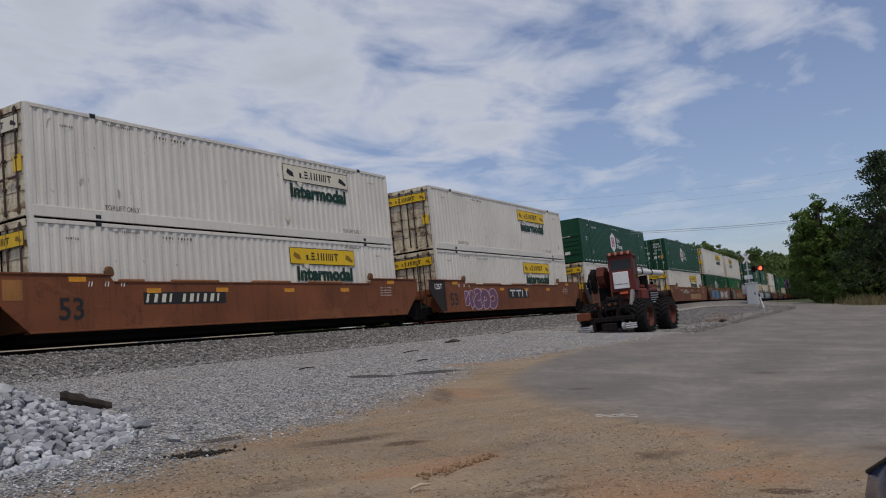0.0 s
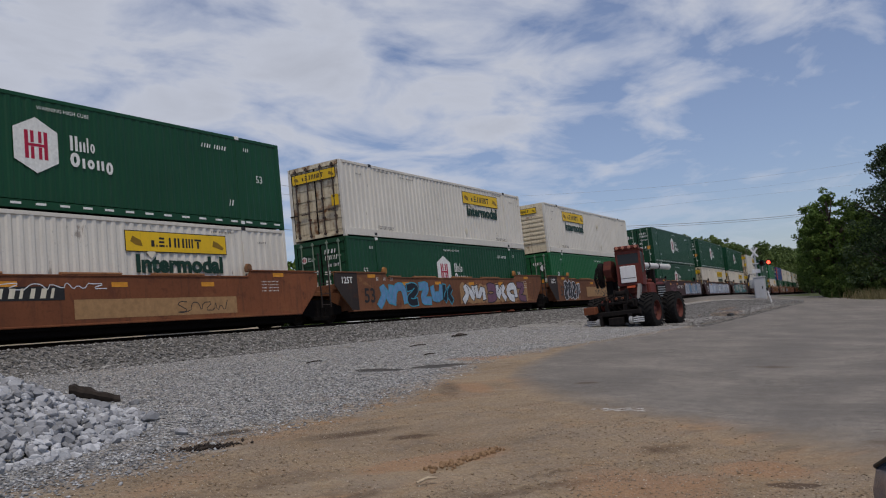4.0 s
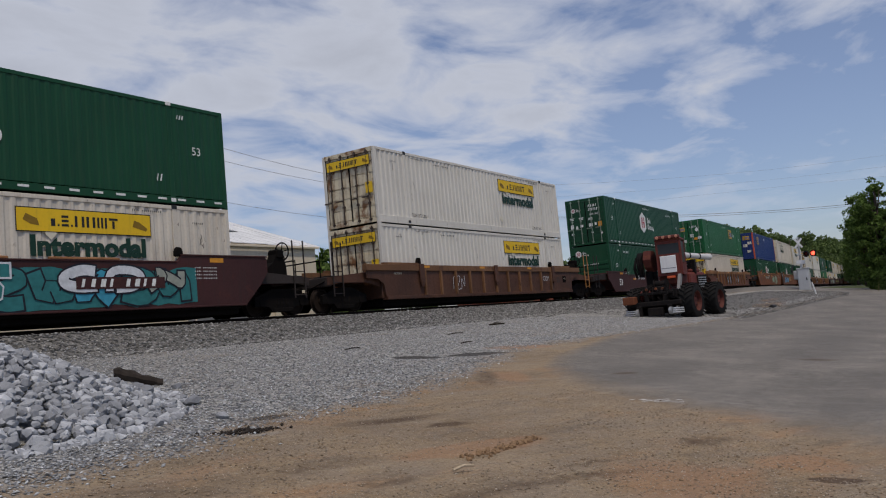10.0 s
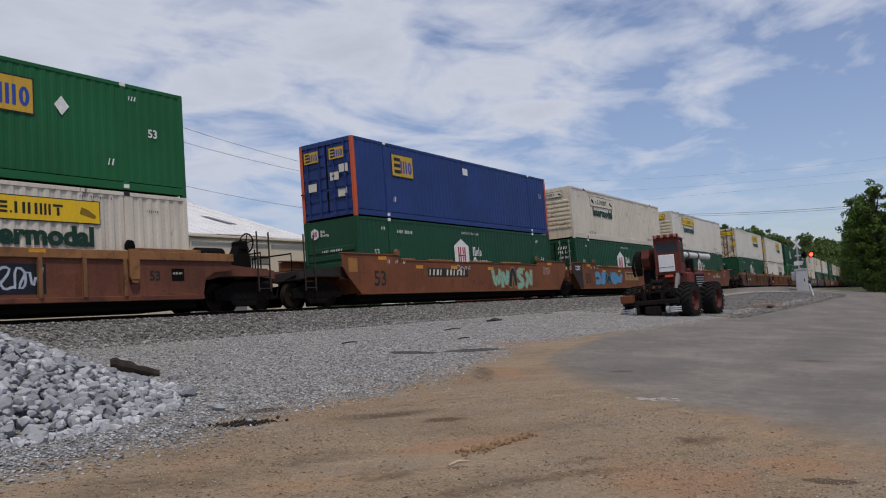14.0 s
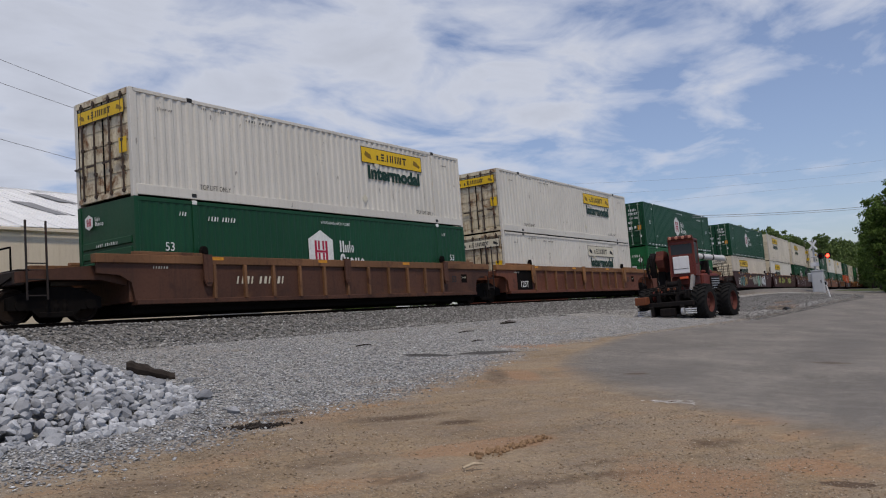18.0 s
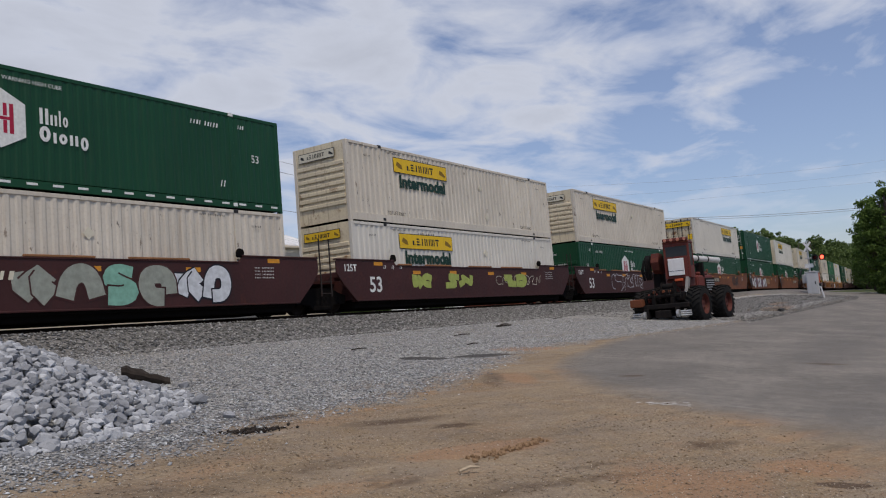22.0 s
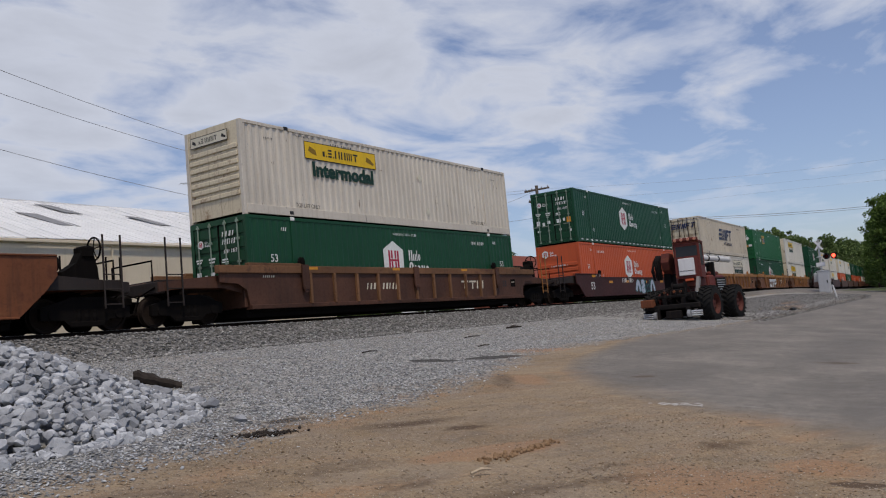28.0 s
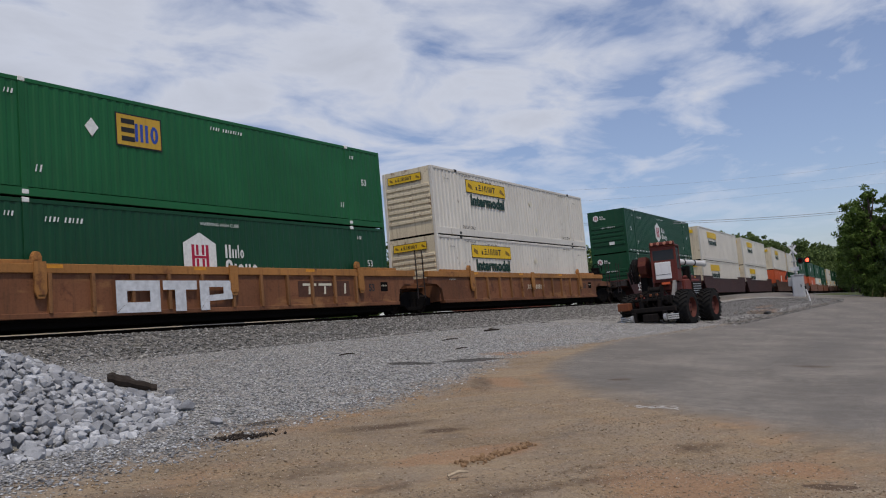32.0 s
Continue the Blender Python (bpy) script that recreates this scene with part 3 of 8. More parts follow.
    dirt = n.mix(n.ramp(n.noise(1.6, 8, 0.68, o, 0.4), 0.36, 0.62, 0.1, 0.55), dirt, n.mix(grit, (0.15, 0.122, 0.094), (0.31, 0.262, 0.212)))
    col = n.mix(gravel, dirt, stone)
    col = n.mix(asphalt, col, asp)
    col = n.mix(ballast, col, dark)
    st = n.attr("stain")
    ssep = n.N.new("ShaderNodeSeparateColor")
    n.L.new(st.outputs["Color"], ssep.inputs[0])
    rag = lambda v: n.ramp(n.math("ADD", v, n.math("MULTIPLY", n.math("ADD", wob, wob2), 0.55)), 0.3, 0.62)
    col = n.mix(n.math("MULTIPLY", rag(ssep.outputs[1]), 0.5), col, n.mix(grit, (0.27, 0.13, 0.058), (0.38, 0.22, 0.12)))
    col = n.mix(n.math("MULTIPLY", rag(ssep.outputs[0]), 0.84), col, n.mix(gravel, (0.08, 0.05, 0.03), (0.022, 0.02, 0.018)))
    col = n.mix(n.math("MULTIPLY", rag(ssep.outputs[2]), 0.5), col, (0.33, 0.31, 0.29))
    col = n.mix(grass, col, green)
    h = n.math("ADD", n.math("MULTIPLY", n.voronoi(24, o), n.math("SUBTRACT", 1.0, asphalt)), n.math("ADD", n.math("MULTIPLY", grit, 0.35), n.math("MULTIPLY", fine, 0.15)))
    n.bump(h, 0.8, 0.028)
    return n.done(col, n.ramp(asphalt, 0, 1, 0.92, 0.75))


make_ground()


def make_track():
    tr = thing("railway_track", "steel rails on dark wooden ties in grey ballast", "railway track", kind="structure")
    prof = ((-0.07, -0.17), (0.07, -0.17), (0.07, -0.155), (0.012, -0.13), (0.012, -0.045), (0.037, -0.03), (0.037, -0.006), (0.028, 0.0),
            (-0.028, 0.0), (-0.037, -0.006), (-0.037, -0.03), (-0.012, -0.045), (-0.012, -0.13), (-0.07, -0.155))
    us = list(range(-120, 420, 4))
    for side in (-0.755, 0.755):
        g, top = Geo(), Geo()
        rings, caps = [], []
        for u in us:
            ring = []
            for a, z in prof:
                x, y, h = on_line(u, side + a)
                ring.append((x, y, RAIL_TOP + z))
            rings.append(ring)
            pts = []
            for a, z in ((-0.024, 0.0005), (0.024, 0.0005), (0.024, 0.003), (-0.024, 0.003)):
                x, y, h = on_line(u, side + a)
                pts.append((x, y, RAIL_TOP + z))
            caps.append(pts)
        rail = part("rail", g.rings(rings), RAIL_SIDE, tr)
        part("running_face", top.rings(caps), STEEL, rail, "polished steel running face")
    tie = Geo().box(-0.115, 0.115, -1.3, 1.3, -0.34, -0.172, 0.012).mesh("tie")
    tie.materials.append(TIE_WOOD)
    for k in range(56):
        u = 4 + k * 0.53
        x, y, h = on_line(u)
        ob = part("tie", tie, TIE_WOOD, tr)
        ob.matrix_basis = pose(x, y, RAIL_TOP, 0, 0, math.degrees(h) + random.uniform(-0.6, 0.6))
    return tr


make_track()

# ---- containers ----
BOX_L, BOX_H, HALF_L = 16.15, 2.896, 8.075


def ribbed_side(sign, pitch, depth, z0, z1, x0=-HALF_L + 0.12, x1=HALF_L - 0.12):
    """A corrugated steel sheet with trapezoid folds, upright, facing the side given by sign."""
    g = Geo()
    n = int((x1 - x0) / pitch)
    p = (x1 - x0) / n
    xs, ys = [x0], [0.0]
    for i in range(n):
        for f, d in ((0.3, 0.0), (0.48, depth), (0.82, depth), (1.0, 0.0)):
            xs.append(x0 + (i + f) * p)
            ys.append(d)
    v, f = [], []
    for x, d in zip(xs, ys):
        y = sign * (HALF_BOX - 0.012 - d)
        v += [(x, y, z0), (x, y, z1)]
    for i in range(len(xs) - 1):
        q = (2 * i, 2 * i + 2, 2 * i + 3, 2 * i + 1)
        f.append(q if sign < 0 else q[::-1])
    return g.add(v, f)


def bars(parent, x, y, z, w, h, n, material, end=False, name="lettering"):
    """Unreadable or private writing: a row of small slanted bars, with a gap after the first few."""
    g = Geo()
    split = 4 if n >= 8 else n
    step = w / (n + (0.8 if split < n else 0.0))
    s = 0.12 * h
    for i in range(n):
        a = -w / 2 + (i + (0.8 if i >= split else 0.0)) * step
        k = 0.3 + 0.12 * ((i * 7) % 3)
        g.add([(a - s, 0, -h / 2), (a + step * k - s, 0, -h / 2), (a + step * k + s, 0, h / 2), (a + s, 0, h / 2)], [(0, 1, 2, 3)])
    ob = part(name, g, material, parent, fix=False)
    ob.matrix_basis = pose(x, y, z, 0, 0, -90 if end else 0)
    return ob


def slot_shapes(kind, a, b, h):
    """Plain quads that stand for one slot of a brand's wordmark, between a and b and within the height h."""
    lo, hi, mid = -h / 2, h / 2, 0.16 * h
    w = b - a
    t = min(0.36 * w, 0.26 * h)
    bar = lambda x0, x1, z0, z1: [(x0, z0), (x1, z0), (x1, z1), (x0, z1)]
    ring = []
    if kind in "Oog":
        z0, z1 = {"O": (lo, hi), "o": (lo, mid), "g": (lo - 0.22 * h, mid)}[kind]
        cx, cz, rx, rz = (a + b) / 2, (z0 + z1) / 2, w / 2, (z1 - z0) / 2
        for k in range(10):
            c0, s0, c1, s1 = (f(2 * math.pi * q / 10) for q in (k, k + 1) for f in (math.cos, math.sin))
            ix, iz = max(rx - t, 0.2 * rx), max(rz - t, 0.2 * rz)
            ring.append([(cx + rx * c0, cz + rz * s0), (cx + rx * c1, cz + rz * s1), (cx + ix * c1, cz + iz * s1), (cx + ix * c0, cz + iz * s0)])
    return {
        "I": [bar(a, b, lo, hi)], "i": [bar(a, b, lo, mid)], ".": [bar(a, b, lo, lo + 0.2 * h)],
        "P": [bar(a, a + t, lo, hi), bar(b - t, b, lo, hi)], "p": [bar(a, a + t, lo, mid), bar(b - t, b, lo, mid)],
        "S": [bar(a, b, lo, lo + 0.22 * h), bar(a, b, -0.11 * h, 0.11 * h), bar(a, b, hi - 0.22 * h, hi)],
        "T": [bar(a, b, hi - 0.22 * h, hi), bar((a + b) / 2 - t / 2, (a + b) / 2 + t / 2, lo, hi - 0.27 * h)],
        "W": [bar(a, a + 0.22 * w, lo, hi), bar(a + 0.39 * w, a + 0.61 * w, lo, hi), bar(b - 0.22 * w, b, lo, hi)],
        "F": [bar(a, a + 0.3 * w, lo, hi), bar(a + 0.36 * w, b, hi - 0.22 * h, hi), bar(a + 0.36 * w, b - 0.1 * w, -0.12 * h, 0.1 * h)],
    }.get(kind, ring)


def blocks(parent, x, y, z, w, h, slots, material, name, slant=0.0, end=False, gap=0.16):
    """A brand's wordmark as a row of plain bars and rings: slots are (kind, relative width)."""
    g = Geo()
    k = w / (sum(q for _, q in slots) + gap * (len(slots) - 1))
    a = -w / 2
    for kind, q in slots:
        for quad in slot_shapes(kind, a, a + q * k, h):
            g.add([(px + slant * pz, 0, pz) for px, pz in quad], [(0, 1, 2, 3)])
        a += (q + gap) * k
    ob = part(name, g, material, parent, fix=False)
    ob.matrix_basis = pose(x, y, z, 0, 0, -90 if end else 0)
    return ob


def flat(parent, x, y, z, w, h, material, name, label="", end=False, cut=0.0):
    """A thin painted panel; cut slants its corners."""
    g = Geo()
    o = [(-w / 2, -h / 2), (w / 2, -h / 2), (w / 2, h / 2), (-w / 2, h / 2)]
    if cut:
        o = [(-w / 2 + cut, -h / 2), (w / 2 - cut, -h / 2), (w / 2, -h / 2 + cut), (w / 2, h / 2 - cut), (w / 2 - cut, h / 2), (-w / 2 + cut, h / 2),
             (-w / 2, h / 2 - cut), (-w / 2, -h / 2 + cut)]
    g.slab(o, 0.0, 0.003)
    ob = part(name, g, material, parent, label)
    ob.matrix_basis = pose(x, y, z, 0, 0, -90 if end else 0)
    return ob


def polygon_mark(parent, x, y, z, outline, material, name, label="", end=False):
    ob = part(name, Geo().slab(outline, 0.0, 0.003), material, parent, label)
    ob.matrix_basis = pose(x, y, z, 0, 0, -90 if end else 0)
    return ob


SIDE_Y = -HALF_BOX - 0.006
END_X = -HALF_L - 0.03


def hunt_panel(parent, x, z, w, h, material, end=False):
    pos = (END_X - 0.005, x) if end else (x, SIDE_Y)
    put = lambda dx, dy: (pos[0] - dy, pos[1] - dx) if end else (pos[0] + dx, pos[1] - dy)
    rim = flat(parent, *put(0, 0.0), z, w + 0.05, h + 0.05, BLACK, "logo_rim", end=end)
    flat(parent, *put(0, 0.004), z, w, h, material, "logo_panel", "yellow logo panel" if material is YELLOW else "faded pale logo panel", end)
    blocks(parent, *put(-0.02 * w, 0.008), z, w * 0.5, h * 0.5, (("i", 0.3), (".", 0.13), ("S", 0.5), (".", 0.13), ("P", 0.7), ("P", 0.65), ("W", 0.75), ("T", 0.7)), BLACK, "logo_wordmark", end=end)
    for s in (-1, 1):
        polygon_mark(parent, *put(s * w * 0.41, 0.008), z, [(-0.06 * w, -0.1 * h), (0.05 * w, -0.3 * h), (0.065 * w, -0.16 * h), (0.0, 0.12 * h), (-0.045 * w, 0.22 * h)]
                     if s > 0 else [(-0.05 * w, -0.02 * h), (0.0, -0.2 * h), (0.06 * w, -0.26 * h), (0.045 * w, 0.05 * h), (-0.03 * w, 0.26 * h)],
                     BLACK if material is LOGO_WHITE else OLIVE, "logo_emblem", end=end)


def hub_mark(parent, x, z, k, end=False, words=True):
    pos = (END_X - 0.005, x) if end else (x, SIDE_Y)
    put = lambda dx, dy: (pos[0] - dy, pos[1] - dx) if end else (pos[0] + dx, pos[1] - dy)
    polygon_mark(parent, *put(0, 0.0), z, [(-0.6 * k, -0.40 * k), (0, -0.72 * k), (0.6 * k, -0.40 * k), (0.6 * k, 0.40 * k), (0, 0.72 * k), (-0.6 * k, 0.40 * k)],
                 WORD_WHITE, "hexagon_mark", "white hexagon", end)
    for n, (x0, x1, z0, z1) in enumerate(((-0.31, -0.21, -0.36, 0.36), (-0.15, -0.06, 0.06, 0.36), (-0.15, -0.06, -0.36, -0.05), (0.06, 0.15, 0.06, 0.36),
                                          (0.06, 0.15, -0.36, -0.05), (0.21, 0.31, -0.36, 0.36), (-0.31, 0.31, -0.04, 0.035))):
        polygon_mark(parent, *put(0, 0.0035 if n < 6 else 0.004), z, [(x0 * k, z0 * k), (x1 * k, z0 * k), (x1 * k, z1 * k), (x0 * k, z1 * k)], CRIMSON, "crimson_bar", end=end)
    if words:
        blocks(parent, *put(1.32 * k, 0.0), z + 0.2 * k, 0.74 * k, 0.40 * k, (("P", 0.72), ("p", 0.56), ("I", 0.16), ("o", 0.46)), WORD_WHITE, "logo_wordmark", end=end)
        blocks(parent, *put(1.58 * k, 0.0), z - 0.24 * k, 1.3 * k, 0.40 * k, (("O", 0.72), ("i", 0.2), ("o", 0.55), ("p", 0.55), ("g", 0.55)), WORD_WHITE, "logo_wordmark", end=end)


def emp_mark(parent, x, z, k, end=False):
    pos = (END_X - 0.005, x) if end else (x, SIDE_Y)
    put = lambda dx, dy: (pos[0] - dy, pos[1] - dx) if end else (pos[0] + dx, pos[1] - dy)
    flat(parent, *put(0, 0.0), z, 1.48 * k, 0.92 * k, BLACK, "logo_rim", end=end)
    flat(parent, *put(0, 0.004), z, 1.40 * k, 0.84 * k, AGED_YELLOW, "logo_panel", "yellow logo square", end)
    blocks(parent, *put(-0.36 * k, 0.008), z, 0.42 * k, 0.62 * k, (("S", 1.0),), BLACK, "logo_wordmark", end=end)
    blocks(parent, *put(0.24 * k, 0.008), z - 0.03 * k, 0.76 * k, 0.5 * k, (("W", 0.95), ("O", 0.6)), EMP_BLUE, "logo_wordmark", end=end)


def swift_mark(parent, x, z, w, h, end=False):
    pos = (END_X - 0.005, x) if end else (x, SIDE_Y)
    blocks(parent, *pos, z, w, h, (("S", 0.95), ("W", 1.25), ("I", 0.3), ("F", 0.8), ("T", 0.9)), NAVY, "logo_wordmark", 0.35, end, 0.1)


GLOSS = {"jb": (WHITE, WHITE_WARM), "hub": (GREEN, GREEN), "emp": (GREEN_LIGHT, GREEN_LIGHT), "blue": (BLUE, BLUE), "orange": (ORANGE_BOX, ORANGE_BOX), "swift": (CREAM, CREAM)}
LABELS = {
    "jb": "white corrugated 53-foot freight container with yellow logo",
    "hub": "dark green corrugated 53-foot freight container with hexagon logo",
    "emp": "green corrugated 53-foot freight container with yellow square logo",
    "blue": "blue 53-foot freight container with orange corner posts",
    "orange": "orange corrugated freight container with white hexagon logo",
    "swift": "cream rust-streaked freight container with navy lettering",
}
BUILT = {}


def container(brand, lead, logo, pale=False, warm=False):
    """A 53-foot container, origin at the middle of its underside. lead: 'door' or 'wall' at the leading end;
    logo: 'front' or 'rear' part of the side; pale: the logo panel is faded; warm: aged paint."""
    key = (brand, lead, logo, pale, warm)
    if key in BUILT:
        return copy_thing(BUILT[key], Matrix())
    paint = GLOSS[brand][1 if warm else 0]
    box = thing("container", LABELS[brand], "container", "containers on the train")
    BUILT[key] = box
    jb = brand in ("jb", "swift")
    for s in (-1, 1):
        part("side_wall", ribbed_side(s, 0.29 if jb else 0.27, 0.03 if jb else 0.015, 0.2, BOX_H - 0.11), paint, box, fix=False)
    for s in (-1, 1):
        y0, y1 = sorted((s * HALF_BOX, s * (HALF_BOX - 0.07)))
        yb = sorted((s * (HALF_BOX + 0.012), s * (HALF_BOX - 0.07)))
        part("bottom_rail", Geo().box(-HALF_L + 0.1, HALF_L - 0.1, *yb, -0.03, 0.25 if jb else 0.17, 0.008), paint, box)
        y0, y1 = sorted((s * HALF_BOX, s * (HALF_BOX - 0.08)))
        part("top_rail", Geo().box(-HALF_L + 0.1, HALF_L - 0.1, y0, y1, BOX_H - 0.11, BOX_H - 0.005, 0.008), paint, box)
    part("roof", Geo().box(-HALF_L + 0.1, HALF_L - 0.1, -HALF_BOX + 0.05, HALF_BOX - 0.05, BOX_H - 0.06, BOX_H - 0.02), paint, box)
    part("floor", Geo().box(-HALF_L + 0.1, HALF_L - 0.1, -HALF_BOX + 0.06, HALF_BOX - 0.06, 0.03, 0.16), TRUCK, box)
    post = Geo().box(-0.07, 0.07, -0.07, 0.07, -0.084, BOX_H, 0.012)
    me = post.mesh("corner_post")
    tidy(me)
    me.materials.append(ORANGE_BOX if brand == "blue" else paint)
    for sx in (-1, 1):
        for sy in (-1, 1):
            o = part("corner_post", me, paint, box)
            o.matrix_basis = pose(sx * (HALF_L - 0.07), sy * (HALF_BOX - 0.07), 0)
    lift = Geo().box(-0.075, 0.075, -0.03, 0.03, 0.0, BOX_H, 0.01).mesh("lift_post")
    tidy(lift)
    lift.materials.append(paint)
    cast = Geo().box(-0.09, 0.09, -0.055, 0.055, -0.06, 0.06, 0.012).mesh("casting")
    tidy(cast)
    cast.materials.append(BLACK if jb else WORD_WHITE)
    for sx in (-1, 1):
        for sy in (-1, 1):
            o = part("lift_post", lift, paint, box)
            o.matrix_basis = pose(sx * 6.096, sy * (HALF_BOX - 0.026), 0)
        for z in (0.07, BOX_H - 0.045):
            o = part("lift_casting", cast, BLACK, box, "black lifting casting" if jb else "white-edged lifting casting")
            o.matrix_basis = pose(sx * 6.096, -HALF_BOX + 0.036, z, 0, 0, 0)
    # ends
    for s, kind in ((-1, lead), (1, "wall" if lead == "door" else "door")):
        xe = s * HALF_L
        if kind == "door":
            mat = DOOR_WHITE if jb else paint
            part("door_header", Geo().box(*sorted((xe - s * 0.09, xe)), -HALF_BOX + 0.1, HALF_BOX - 0.1, BOX_H - 0.17, BOX_H), mat, box)
            part("door_sill", Geo().box(*sorted((xe - s * 0.09, xe)), -HALF_BOX + 0.1, HALF_BOX - 0.1, 0.0, 0.14), mat, box)
            if s < 0:
                g = Geo().slab([(-0.02, 0.1), (0.02, 0.1), (0.02, BOX_H - 0.14), (HALF_BOX - 0.15, BOX_H - 0.14), (HALF_BOX - 0.15, 0.1), (HALF_BOX - 0.1, 0.1), (HALF_BOX - 0.1, BOX_H - 0.1),
                                (0.1 - HALF_BOX, BOX_H - 0.1), (0.1 - HALF_BOX, 0.1), (0.15 - HALF_BOX, 0.1), (0.15 - HALF_BOX, BOX_H - 0.14), (-0.02, BOX_H - 0.14)], 0.0, 0.03)
                part("door_gasket", g, TRUCK, box, "black rubber door gasket").matrix_basis = pose(xe + 0.018, 0, 0, 0, 0, -90)
            for sy in (-1, 1):
                g = Geo()
                y0, y1 = sorted((sy * 0.012, sy * (HALF_BOX - 0.13)))
                rows = 6
                for i in range(rows):
                    a, b = 0.15 + i * (BOX_H - 0.33) / rows, 0.15 + (i + 1) * (BOX_H - 0.33) / rows
                    g.box(*sorted((xe - s * 0.075, xe - s * 0.045)), y0, y1, a, b)
                    g.box(*sorted((xe - s * 0.05, xe - s * (0.032 if jb else 0.02))), y0 + 0.04, y1 - 0.04, a + 0.07, b - 0.05, 0.008)
                leaf = part("door_leaf", g, mat, box, "rust-streaked double door leaf" if jb else "")
                for q in (0.3, 0.78):
                    y = sy * (HALF_BOX - 0.13) * q
                    g = Geo().tube([(xe + s * 0.015, y, 0.06), (xe + s * 0.015, y, BOX_H - 0.06)], 0.03 if jb else 0.026, 6)
                    for z in (0.12, 0.75, 1.5, 2.2, BOX_H - 0.15):
                        g.box(*sorted((xe - s * 0.02, xe + s * 0.035)), y - 0.06, y + 0.06, z - 0.035, z + 0.035)
                    g.box(*sorted((xe + s * 0.01, xe + s * 0.045)), y - 0.02, y + sy * 0.02 + 0.36, 0.98, 1.03)
                    part("lock_rod", g, ROD_GREY if jb else ROD_GREEN if brand in ("hub", "emp") else paint, leaf, "rusty dark lock rod" if jb else "")
        else:
            g = Geo()
            g.box(*sorted((xe - s * 0.08, xe - s * 0.03)), -HALF_BOX + 0.1, HALF_BOX - 0.1, 0.0, BOX_H)
            wall = part("end_wall", g, END_CREAM if jb else paint, box)
            rows, first, step, deep, high = (7, 0.55, 0.245, 0.012, 0.15) if jb else (5, 0.5, 0.29, 0.014, 0.2)
            rib = Geo().box(*sorted((xe - s * 0.05, xe + s * deep)), -HALF_BOX + 0.18, HALF_BOX - 0.18, 0, high, 0.02).mesh("end_rib")
            tidy(rib)
            rib.materials.append(END_CREAM if jb else paint)
            for i in range(rows if s < 0 else 0):
                part("end_rib", rib, WHITE_WARM if jb else paint, wall).matrix_basis = pose(0, 0, first + i * step)
    # marks on the side that shows
    y = SIDE_Y
    if brand == "jb":
        x = 11.48 - HALF_L if logo == "rear" else 4.66 - HALF_L
        panel = LOGO_WHITE if pale else YELLOW
        hunt_panel(box, x, 2.27, 3.7, 0.55, panel)
        lettering("Intermodal", 0.66, WORD_GREEN, box, x + 0.06, y - 0.004, 1.62, 0.032, 3.22, name="word_mark")
        for sx in (-1, 1):
            lettering("TOP LIFT ONLY", 0.2, BLACK, box, sx * 5.3, y - 0.004, 0.34, 0.0, 1.15)
            bars(box, sx * 6.9, y, 2.42, 0.4, 0.06, 6, LETTER_GREY)
            bars(box, sx * 5.2, y, 2.68, 0.95, 0.055, 14, LETTER_GREY)
        bars(box, -3.4, y, 2.6, 1.15, 0.07, 9, LETTER_GREY)
        part("placard", Geo().slab([(-0.16, 0), (0, -0.17), (0.16, 0), (0, 0.17)], 0, 0.004), LOGO_WHITE, box, "faded diamond placard holder").matrix_basis = pose(2.4 if logo == "rear" else 1.2, y, 1.95)
        part("placard", Geo().slab([(-0.16, 0), (0, -0.17), (0.16, 0), (0, 0.17)], 0, 0.004), LOGO_WHITE, box, "faded diamond placard holder").matrix_basis = pose(1.6, y, 0.62)
        if lead == "door":
            hunt_panel(box, 0, 2.42, 2.1, 0.36, panel, True)
            flat(box, END_X, -0.95, 1.35, 0.34, 0.42, YELLOW, "notice", "yellow notice plate", True)
        else:
            hunt_panel(box, 0.1, 2.5, 1.7, 0.3, LOGO_WHITE if warm else panel, True)
    elif brand in ("hub", "orange"):
        hub_mark(box, 7.15 - HALF_L, 1.6, 1.0)
        for sx in (-1, 1):
            lettering("53", 0.34, WORD_WHITE, box, sx * 7.0, y - 0.004, 1.55, 0.002)
            bars(box, sx * 5.7, y, 0.68, 0.22, 0.2, 2, WORD_WHITE)
            bars(box, sx * 6.5, y, 2.5, 0.26, 0.12, 3, WORD_WHITE)
        lettering("WARNING HIGH CUBE", 0.14, WORD_WHITE, box, 7.95 - HALF_L, y - 0.004, 2.58, 0.0, 1.5)
        bars(box, 5.1 if lead == "door" else -5.1, y, 2.42, 1.05, 0.13, 9, WORD_WHITE)
        g = Geo()
        for i in range(24):
            x = -HALF_L + 0.45 + i * 0.66
            g.slab([(x, 0.06), (x + 0.28, 0.06), (x + 0.28, 0.12), (x, 0.12)], 0, 0.003)
        part("reflective_strip", g, WORD_WHITE, box, "dashed white reflective strip").matrix_basis = pose(0, -HALF_BOX - 0.017, 0)
